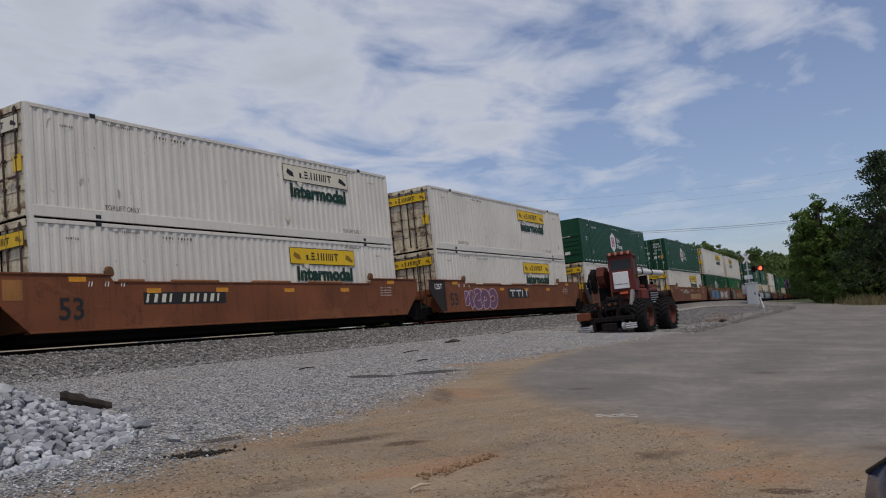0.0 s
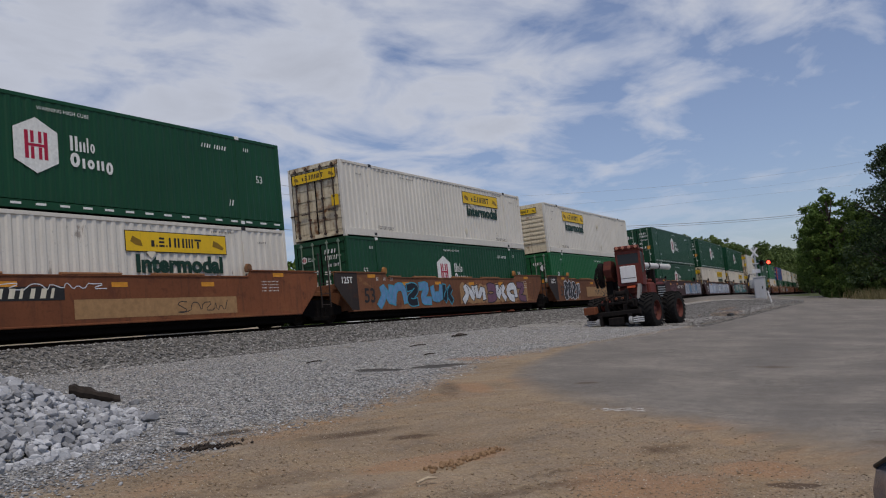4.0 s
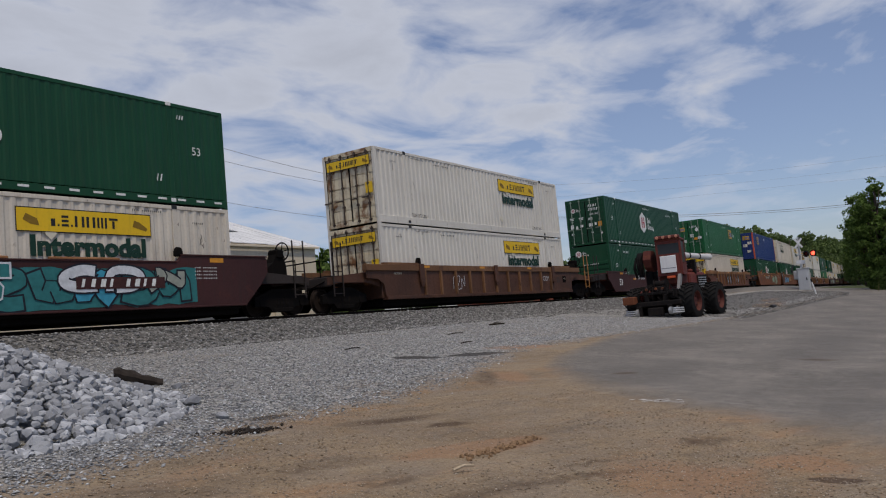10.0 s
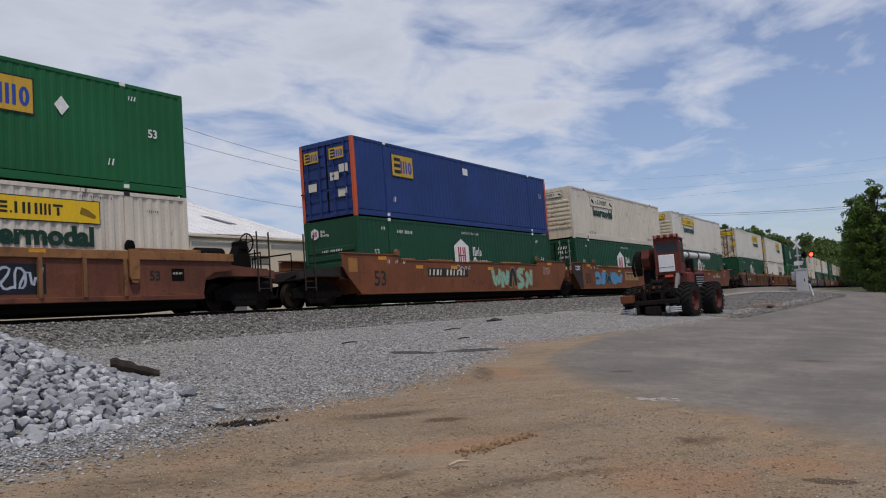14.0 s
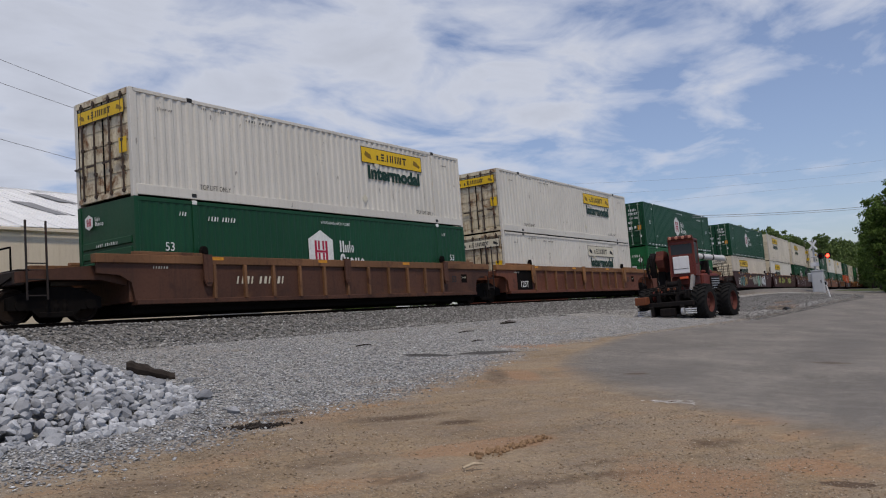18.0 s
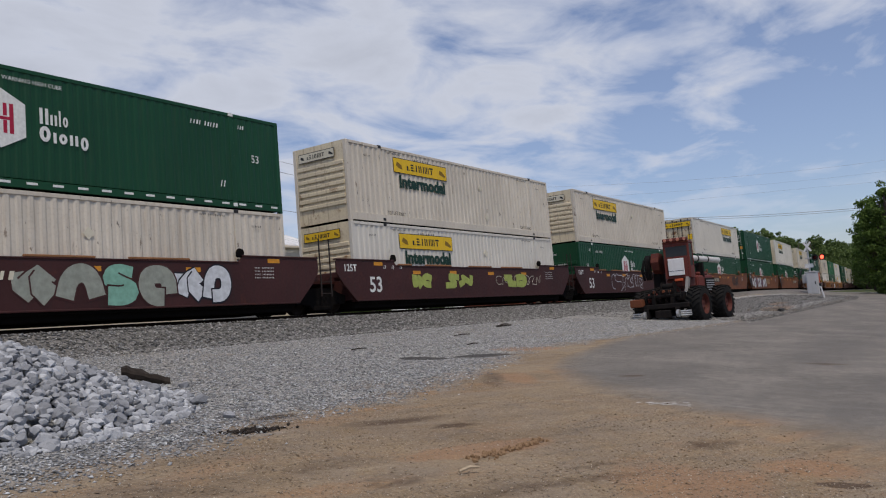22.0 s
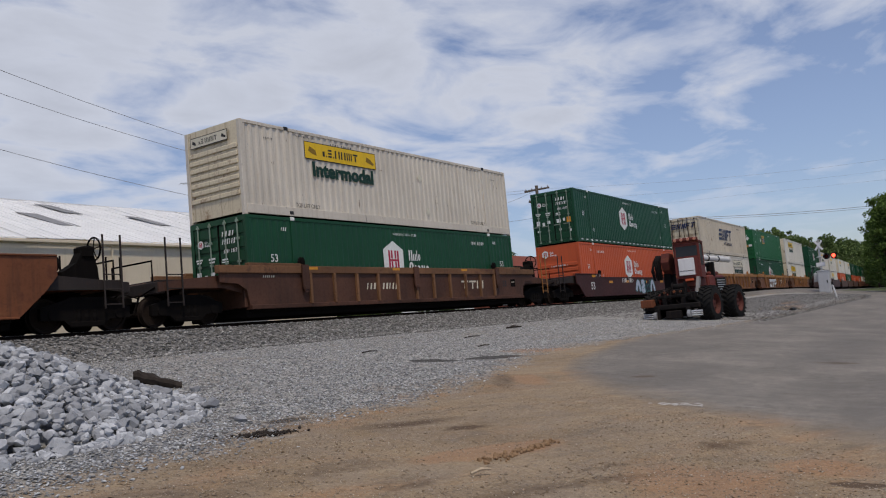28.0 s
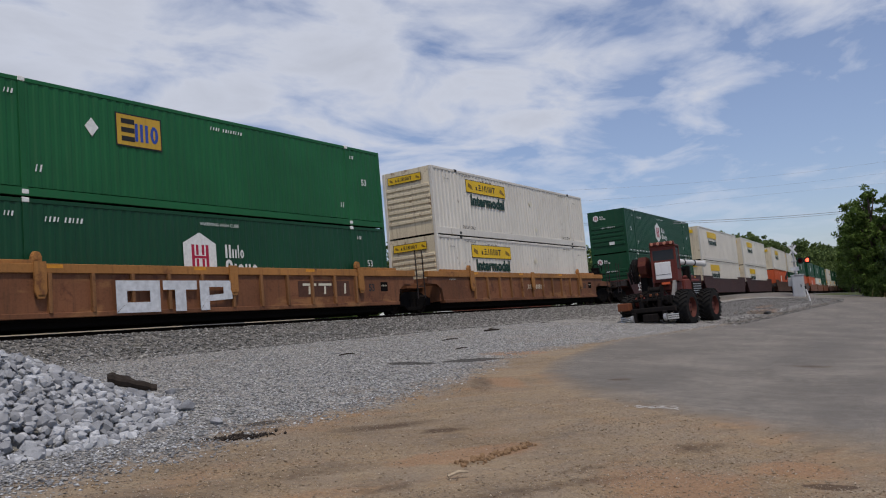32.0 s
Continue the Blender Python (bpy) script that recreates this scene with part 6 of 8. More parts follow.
dim = tree("dark shaded woodland tree", 9.0, 3.4, 19, 0.16, 150, 60, LEAF_DARK, "round", 0.02)
stand(dim, 9.0, 4.7, 88, 0.06, 0, True)
for proto, h, az, d, rise, turn in ((tall, 9.4, 3.9, 80, 0.096, 200), (broad, 8.0, 4.6, 81, 0.07, 90), (broad, 8.0, 1.6, 76, 0.086, 200), (bush, 4.6, 5.7, 78, 0.004, 70), (bush, 4.6, 4.7, 74, 0.03, 130), (bush, 4.6, 3.9, 72, 0.022, 10),
                                    (bush, 4.6, 2.2, 72, 0.035, 250), (bush, 4.6, 0.6, 71, 0.04, 320), (pale, 4.4, 4.4, 73.5, 0.034, 90), (pale, 4.4, 1.2, 70, 0.03, 180), (dim, 9.0, 4.6, 88, 0.075, 50), (dim, 9.0, 3.0, 88, 0.078, 100),
                                    (dim, 9.0, 1.2, 86, 0.085, 150), (dim, 9.0, -0.6, 84, 0.08, 10), (broad, 8.0, -0.8, 75, 0.085, 20),
                                    # added behind the roadside trees, mostly unseen, to shade the far train
                                    (tall, 9.4, 6.2, 118, 0.062, 30), (tall, 9.4, 5.7, 128, 0.084, 80), (tall, 9.4, 6.1, 142, 0.068, 130), (tall, 9.4, 5.6, 155, 0.086, 180), (tall, 9.4, 6.2, 170, 0.064, 240)):
    stand(proto, h, az, d, rise, turn)

yard_tree = tree("light green spring tree behind the track", 8.6, 3.6, 21, 0.2, 46, 60, LEAF_LIGHT, "round", 0.2)
place(yard_tree, 61.0, 43.0)
shrub = tree("rounded green shrub beside the warehouse", 6.0, 2.2, 24, 0.2, 40, 70, LEAF_MID, "round", 0.03, "bush")
place(shrub, 44.6, 38.6)
plant(shrub, 55.0, 44.5, 120, 1.15)
plant(yard_tree, 68.0, 46.0, 90, 0.9)
plant(yard_tree, 82.0, 49.0, 200, 1.0)

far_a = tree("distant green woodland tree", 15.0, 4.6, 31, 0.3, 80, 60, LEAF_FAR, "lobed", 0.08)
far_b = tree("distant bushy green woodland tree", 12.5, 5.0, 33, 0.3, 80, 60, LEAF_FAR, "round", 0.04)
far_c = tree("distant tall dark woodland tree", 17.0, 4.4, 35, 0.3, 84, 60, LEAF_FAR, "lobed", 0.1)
FAR = ((far_a, 15.0), (far_b, 12.5), (far_c, 17.0))
_r = random.Random(9)


# the woodland edge behind the line: its tops fall with distance
k = 0
for row, (first_u, last_u, step, aside) in enumerate(((84, 240, 5.2, 11), (90, 320, 12.0, 17), (270, 1000, 12.0, 8.5))):
    for u in np.arange(first_u, last_u, step):
        x, y, _ = on_line(u + _r.uniform(-1.5, 1.5), aside + _r.uniform(0, 4))
        az, d = math.degrees(math.atan2(y, x)), math.hypot(x, y)
        rise = float(np.interp(az, (6.0, 7.4, 8.1, 8.7, 9.5, 10.2, 10.8, 12.1, 13.3, 15.0, 18.0), (0.052, 0.053, 0.054, 0.061, 0.064, 0.065, 0.074, 0.078, 0.082, 0.085, 0.088)))
        proto, h = FAR[k % 3]
        stand(proto, h, az, d, rise * _r.choice((1.0, 0.97, 0.93, 0.88)) * (0.94 if row == 0 else 1.0), _r.uniform(0, 360), k < 3)
        k += 1


# trees close along the near side of the line, past the crossing
# added so that the far part of the train runs in their shade
for j, u in enumerate(np.arange(120, 430, 6.5)):
    x, y, _ = on_line(u, -5.8 - _r.uniform(0, 2))
    az, d = math.degrees(math.atan2(y, x)), math.hypot(x, y)
    if az < 6.7:
        proto, h = FAR[j % 3]
        stand(proto, h, az, d, 0.054 * _r.choice((1.0, 0.95, 0.88)), _r.uniform(0, 360))


# ---- rock pile, gravel, debris ----
def rock_material(name, dark, light):
    n = Nodes(name, 0.85)
    f = n.noise(5, 6, 0.65)
    r = n.random()
    i = n.island()
    c = n.mix(n.math("ADD", n.math("MULTIPLY", r, 0.35), n.math("MULTIPLY", n.math("MULTIPLY", i, i), 0.65)), dark, light)
    c = n.mix(n.ramp(f, 0.5, 0.75, 0, 0.5), c, scaled(dark, 0.85))
    n.bump(n.noise(22, 6, 0.7), 0.35, 0.02)
    return n.done(c)


STONE = rock_material("pale_blue_grey_stone", (0.1, 0.104, 0.113), (0.56, 0.575, 0.595))
GRAVEL = rock_material("crushed_grey_gravel", (0.042, 0.043, 0.045), (0.72, 0.73, 0.735))
BALLAST = rock_material("dark_track_ballast", (0.035, 0.033, 0.03), (0.5, 0.485, 0.455))
GRIT = rock_material("brown_grey_pebbles", (0.15, 0.11, 0.075), (0.62, 0.53, 0.42))


def rock_mesh(seed, material, flatness=0.6):
    rng = random.Random(seed)
    bm = bmesh.new()
    for _ in range(24):
        v = Vector((rng.gauss(0, 1), rng.gauss(0, 1), rng.gauss(0, 1))).normalized() * rng.uniform(0.82, 1.0)
        bm.verts.new((v.x * 0.62, v.y * rng.uniform(0.4, 0.5), v.z * flatness * 0.55))
    bmesh.ops.convex_hull(bm, input=bm.verts)
    bmesh.ops.delete(bm, geom=[v for v in bm.verts if not v.link_faces], context="VERTS")
    me = bpy.data.meshes.new("rock")
    bm.to_mesh(me)
    bm.free()
    me.materials.append(material)
    return me


PILE = (4.5, 10.4, 3.0, 2.35, 1.06)


def pile_z(x, y):
    cx, cy, a, b, h = PILE
    r = math.hypot((x - cx) / a, (y - cy) / b)
    return float(ground_z(x, y)) + h * max(0.0, 1 - r ** 1.35)


def rock_pile():
    p = thing("rock_pile", "heap of pale blue-grey broken rocks on the gravel", "rock pile")
    cx, cy, a, b, h = PILE
    rings = []
    for k in range(9):
        r = 1.0 - k / 8.6
        rings.append([(cx + a * r * math.cos(t), cy + b * r * math.sin(t), pile_z(cx + a * r * math.cos(t), cy + b * r * math.sin(t)) - 0.26) for t in (2 * math.pi * i / 40 for i in range(40))])
    part("heap_core", Geo().rings(rings), GRAVEL, p)
    shapes = [rock_mesh(100 + i, STONE, 0.55 + 0.09 * (i % 5)) for i in range(12)]
    rng = random.Random(77)
    rest = Geo()
    placed, tries = 0, 0
    while placed < 300 and tries < 9000:
        tries += 1
        t, r = rng.uniform(0, 2 * math.pi), math.sqrt(rng.uniform(0, 1)) * 1.03
        x, y = cx + a * r * math.cos(t), cy + b * r * math.sin(t)
        if x * 0.52 + y * 0.85 > cx * 0.52 + cy * 0.85 + 0.7 or x < 2.2:
            continue
        s = rng.choice((0.10, 0.12, 0.14, 0.16, 0.2)) * rng.uniform(0.85, 1.15)
        o = part("rock", shapes[placed % 12], STONE, p)
        o.matrix_basis = pose(x, y, pile_z(x, y) + s * 0.06, rng.uniform(-35, 35), rng.uniform(-35, 35), rng.uniform(0, 360)) @ Matrix.Diagonal((s * 0.95, s * 0.95, s * 0.95, 1))
        placed += 1
    co = [np.array([v.co[:] for v in m.vertices]) for m in shapes]
    fs = [[tuple(f.vertices) for f in m.polygons] for m in shapes]
    for i in range(6200):
        t, r = rng.uniform(0, 2 * math.pi), math.sqrt(rng.uniform(0, 1)) * 1.12
        x, y = cx + a * r * math.cos(t), cy + b * r * math.sin(t)
        s = rng.uniform(0.07, 0.18)
        m = Euler((rng.uniform(-0.7, 0.7), rng.uniform(-0.7, 0.7), rng.uniform(0, 6.28))).to_matrix()
        k = i % 12
        v = co[k] * s @ np.array(m).T + np.array((x, y, pile_z(x, y) + rng.uniform(-0.07, 0.035)))
        rest.add(v.tolist(), fs[k])
    o = part("rock_rubble", rest, STONE, p, fix=False)
    o["kind"] = "stuff"
    for x, y, s in ((7.37, 9.02, 0.22), (7.53, 10.2, 0.26), (7.9, 10.9, 0.2), (7.2, 9.6, 0.2), (6.6, 8.9, 0.18), (8.4, 10.6, 0.14), (6.9, 7.9, 0.13), (5.3, 7.9, 0.16), (3.9, 7.75, 0.16), (4.6, 7.9, 0.18)):
        q = tagged(new("rock", shapes[int(s * 100) % 12]), "single pale grey rock on the gravel", "rock", "loose rocks")
        q.matrix_basis = pose(x, y, float(ground_z(x, y)) + s * 0.2, 8, 5, s * 900) @ Matrix.Diagonal((s * 1.2, s * 1.2, s * 1.3, 1))


rock_pile()


def scatter(name, label, n, region, smin, smax, material, seed, sink=0.25, category="gravel", flat_=0.75):
    """Thousands of small angular stones as one mesh."""
    rng = np.random.default_rng(seed)
    base = np.array([(1, 0, 0), (-0.9, 0.1, 0), (0.1, 0.8, 0.1), (-0.1, -0.85, 0), (0.15, 0.1, 0.7), (-0.1, 0, -0.5)])
    tri = np.array([(0, 2, 4), (2, 1, 4), (1, 3, 4), (3, 0, 4), (2, 0, 5), (1, 2, 5), (3, 1, 5), (0, 3, 5)])
    xy = region(rng, n)
    n = len(xy)
    s = rng.uniform(0, 1, n) ** 2.2 * (smax - smin) + smin
    b = base[None] * rng.uniform(0.6, 1.25, (n, 6, 1)) + rng.normal(scale=0.13, size=(n, 6, 3))
    b[..., 2] *= flat_
    a = rng.uniform(0, 2 * np.pi, n)
    ca, sa = np.cos(a), np.sin(a)
    vx = b[..., 0] * ca[:, None] - b[..., 1] * sa[:, None]
    vy = b[..., 0] * sa[:, None] + b[..., 1] * ca[:, None]
    vz = b[..., 2] + rng.normal(scale=0.3, size=(n, 1)) * b[..., 0]
    z = ground_z(xy[:, 0], xy[:, 1]) + s * (0.5 - sink)
    v = np.stack([vx * s[:, None] + xy[:, 0:1], vy * s[:, None] + xy[:, 1:2], vz * s[:, None] + z[:, None]], -1).reshape(-1, 3)
    f = (tri[None] + (np.arange(n) * 6)[:, None, None]).reshape(-1, 3)
    me = bpy.data.meshes.new(name)
    me.vertices.add(len(v))
    me.vertices.foreach_set("co", v.astype(np.float32).ravel())
    me.loops.add(f.size)
    me.loops.foreach_set("vertex_index", f.astype(np.int32).ravel())
    me.polygons.add(len(f))
    me.polygons.foreach_set("loop_start", np.arange(0, f.size, 3, dtype=np.int32))
    me.update(calc_edges=True)
    me.materials.append(material)
    return tagged(new(name, me), label, category, kind="stuff")


def gravel_region(rng, n):
    r = 5.5 + 30 * rng.uniform(0, 1, n) ** 1.7
    a = np.radians(rng.uniform(8, 70, n))
    x, y = r * np.cos(a), r * np.sin(a)
    yg = np.interp(x, GRAVEL_X, GRAVEL_Y)
    keep = (y > yg - 0.12 + rng.normal(scale=0.22, size=n)) & (y < 17.0) & (marked(0, x, y) < 0.35 + 0.25 * rng.normal(size=n))
    return np.stack([x, y], 1)[keep]


def ballast_region(rng, n):
    u = rng.uniform(4, 60, n) ** 1.0
    off = rng.uniform(15.9, 18.9, n)
    return np.stack([u, off + line_shift(u)], 1)


def dirt_region(rng, n):
    r = 4.5 + 9 * rng.uniform(0, 1, n) ** 1.3
    a = np.radians(rng.uniform(2, 66, n))
    x, y = r * np.cos(a), r * np.sin(a)
    keep = (y < np.interp(x, GRAVEL_X, GRAVEL_Y) + 0.3) & (y > np.interp(x, ASPHALT_X, ASPHALT_Y, left=-60) - 0.5 * rng.uniform(0, 1, n) ** 3 * 3)
    keep &= np.sin(x * 1.7 + y * 2.9) + np.sin(x * 0.6 - y * 1.3) + rng.normal(scale=1.6, size=n) > 0.2
    return np.stack([x, y], 1)[keep]


scatter("gravel_stones", "loose crushed grey gravel stones", 210000, gravel_region, 0.010, 0.034, GRAVEL, 1, flat_=0.5)
def verge_region(rng, n):
    x = rng.uniform(34, 63, n)
    low = np.interp(x, ASPHALT_X, ASPHALT_Y)
    y = low - 0.6 + rng.uniform(0, 1, n) ** 2.4 * (16.4 + line_shift(x) - low)
    return np.stack([x, y], 1)[marked(0, x, y) < 0.3]


scatter("verge_stones", "grey crushed stones along the asphalt's edge", 16000, verge_region, 0.02, 0.055, BALLAST, 7, flat_=0.5)
scatter("ballast_stones", "angular dark grey track ballast stones", 30000, ballast_region, 0.03, 0.07, BALLAST, 2)
scatter("dirt_pebbles", "scattered brown and pale pebbles in the dirt", 90000, dirt_region, 0.003, 0.014, GRIT, 3)

scatter("earth_crumbs", "crumbly brown earth clods scattered over the dirt", 22000, dirt_region, 0.005, 0.022, rock_material("brown_earth_crumbs", (0.14, 0.098, 0.062), (0.4, 0.3, 0.2)), 9, 0.35)

LOG_WOOD = plain("dark_weathered_wood", (0.03, 0.023, 0.018), 0.9, vary=0.4)
CLAY = plain("orange_clay_clods", (0.23, 0.145, 0.08), 0.95, vary=0.3, scale=14)


def log_piece():
    t = thing("broken_log", "dark weathered broken log lying on the gravel", "log")
    z = float(ground_z(8.5, 11.3))
    rings = []
    for i in range(11):
        s = i / 10
        c = Vector((7.93 + 0.60 * s + 0.02 * math.sin(i * 1.9), 11.5 - 0.40 * s, z + 0.25 - 0.24 * s))
        r = 0.105 * (1 - 0.42 * s) * (1 + 0.08 * math.sin(i * 2.1)) * (0.75 if i == 0 else 1)
        rings.append([tuple(c + Vector((0.6 * math.cos(a) * r, 0.8 * math.cos(a) * r, math.sin(a) * r * (1 + 0.2 * math.sin(a * 3 + i))))) for a in (2 * math.pi * k / 10 for k in range(10))])
    part("trunk_piece", Geo().rings(rings), LOG_WOOD, t)


log_piece()


def clods():
    rng = random.Random(5)
    shapes = [rock_mesh(300 + i, CLAY, 0.9) for i in range(4)]
    t = thing("clay_clods", "ridge of crumbly orange clay clods in the dirt", "clay")
    for i in range(96):
        s = i / 95
        x, y = 6.53 + 1.15 * s + rng.gauss(0, 0.05), 4.19 - 0.11 * s + rng.gauss(0, 0.04)
        k = rng.uniform(0.02, 0.07)
        o = part("clod", shapes[i % 4], CLAY, t)
        o.matrix_basis = pose(x, y, float(ground_z(x, y)) + 0.008, rng.uniform(-30, 30), rng.uniform(-30, 30), rng.uniform(0, 360)) @ Matrix.Diagonal((k, k, k, 1))


clods()


PALE_WOOD = plain("pale_stick_wood", (0.42, 0.34, 0.24), 0.9, vary=0.3)


def sticks():
    for x, y, ln, turn in ((24.9, 14.3, 0.55, -50), (26.0, 14.9, 0.35, -20), (20.5, 13.2, 0.5, -35), (17.4, 10.9, 0.3, -40), (14.8, 12.4, 0.4, -20),
                           (31.0, 15.2, 0.6, -10), (6.05, 3.94, 0.2, -30)):
        z = float(ground_z(x, y)) + 0.035
        k = 1.7 if 24 < x < 25 else 0.8
        t = radians(turn)
        c, s = math.cos(t) * ln / 2, math.sin(t) * ln / 2
        g = Geo().tube([(x - c, y - s, z), (x + 0.02, y + 0.01, z + 0.02), (x + c, y + s, z + 0.01)], [0.018 * k, 0.02 * k, 0.012 * k], 6)
        tagged(part("wood_scrap", g, LOG_WOOD if x > 10 else PALE_WOOD, None), "dark scrap of wood on the ground" if x > 10 else "pale broken stick on the dirt", "wood scrap", "wood scraps")


sticks()


def chalk_smear():
    """A thin spill of white chalk across the asphalt's edge."""
    rng = random.Random(31)
    g = Geo()
    for k in range(30):
        s = rng.gauss(0.4, 0.24)
        x, y = 10.92 + 0.16 * s + rng.gauss(0, 0.08), 4.12 - 0.72 * s
        a, b = rng.uniform(0.01, 0.03), rng.uniform(0.02, 0.06)
        z = float(ground_z(x, y)) + 0.001 + 0.0002 * k
        g.add([(x + a * math.cos(t) * rng.uniform(0.7, 1.2), y + b * math.sin(t), z + 0.004) for t in (2 * math.pi * i / 8 for i in range(8))], [tuple(range(8))])
    tagged(part("chalk_spill", g, plain("white_chalk_dust", (0.6, 0.58, 0.55), 0.95, vary=0.25, scale=20), None, fix=False), "thin white chalk spill on worn asphalt", "chalk spill", kind="stuff")


chalk_smear()


def litter_region(rng, n):
    s, w = rng.normal(0, 0.24, n), rng.normal(0, 0.08, n)
    return np.stack([LITTER[0] + 0.75 * s + 0.3 * w, LITTER[1] - 0.35 * s + 0.9 * w], 1)


LITTER = (6.35, 6.93)
scatter("plant_litter", "dark decayed leaves and twigs at the gravel's edge", 260, litter_region, 0.01, 0.045, LOG_WOOD, 6, 0.2, "plant litter", 0.8)


# ---- the forestry loader ----
MACHINE_RED = painted("dull_red_machine_paint", (0.125, 0.026, 0.019), 0.55, (0.03, 0.018, 0.014), 0.8, 0.15, rust=0.3)
MACHINE_DARK = painted("black_oily_iron", (0.010, 0.009, 0.009), 0.6, (0.06, 0.04, 0.03), 0.4, 0.2)
BOX_RUST = painted("rusty_orange_steel", (0.17, 0.055, 0.024), 0.7, (0.06, 0.03, 0.02), 0.5, 0.2, rust=0.5)
TUBE_WHITE = painted("scuffed_white_boom_paint", (0.6, 0.59, 0.57), 0.45, (0.2, 0.16, 0.12), 0.35, 0.06)
STRUT_GREY = painted("bare_grey_steel", (0.22, 0.21, 0.2), 0.6, (0.08, 0.05, 0.04), 0.4, 0.15)
RIM_RED = painted("dirty_red_rim_paint", (0.085, 0.02, 0.014), 0.65, (0.03, 0.02, 0.015), 0.55, 0.2, rust=0.4)
LENS_DULL = plain("dull_lamp_lens", (0.45, 0.19, 0.12), 0.3)
CHROME = plain("bright_chrome", (0.75, 0.75, 0.75), 0.3, 0.6)
GLASS = plain("dark_cab_glass", (0.012, 0.014, 0.016), 0.3)
MACHINE_DARK.node_tree.nodes["Principled BSDF"].inputs["Specular IOR Level"].default_value = 0.1
PANEL_WHITE = painted("white_cab_panel", (0.66, 0.66, 0.66), 0.5, (0.25, 0.22, 0.2), 0.25, 0.04)
LENS_AMBER = plain("amber_marker_lens", (0.6, 0.1, 0.03), 0.3)


def big_tyre(t, x, y, s):
    """A lugged tractor tyre on a red rim; s is the outer side."""
    r, w = 0.74, 0.32
    prof = [(-w, 0.42), (-w, 0.62), (-w * 0.82, 0.70), (-w * 0.4, 0.715), (w * 0.4, 0.715), (w * 0.82, 0.70), (w, 0.62), (w, 0.42)]
    tyre = part("tyre", Geo().lathe((x, y, r), "y", prof, 40, False), RUBBER, t, "dusty black lugged tyre", smooth=True)
    g = Geo()
    for i in range(22):
        for side in (-1, 1):
            a0 = 2 * math.pi * (i + (0.5 if side > 0 else 0)) / 22
            ring = []
            for f, ww in ((0.0, 0.04), (0.55, 0.05), (1.05, 0.06)):
                a = a0 + side * 0.0 + f * 0.30
                yy = y + side * f * w
                rr = 0.715 - 0.02 * f * f
                quad = []
                for da, dr in ((-ww, -0.02), (ww, -0.02), (ww * 0.8, 0.055 - 0.02 * f), (-ww * 0.8, 0.055 - 0.02 * f)):
                    quad.append((x + (rr + dr) * math.sin(a + da), yy, r + (rr + dr) * math.cos(a + da)))
                ring.append(quad)
            g.rings(ring)
    part("tyre_tread", g, RUBBER, tyre)
    o = s * w
    part("rim", Geo().lathe((x, y, r), "y", [(o * 0.7, 0.44), (o * 0.98, 0.44), (o * 0.95, 0.40), (o * 0.45, 0.36), (o * 0.4, 0.2), (o * 0.62, 0.17), (o * 0.62, 0.05)], 28, False).lathe((x, y, r), "y", [(o * 0.2, 0.42), (o * 0.25, 0.42)], 24), RIM_RED, tyre, "dull red wheel rim")
    for k in range(8):
        a = 2 * math.pi * k / 8
        part("wheel_nut", Geo().lathe((x + 0.24 * math.cos(a), y + o * 0.46, r + 0.24 * math.sin(a)), "y", [(-0.03, 0.025), (0.03, 0.025)], 6), MACHINE_DARK, tyre)


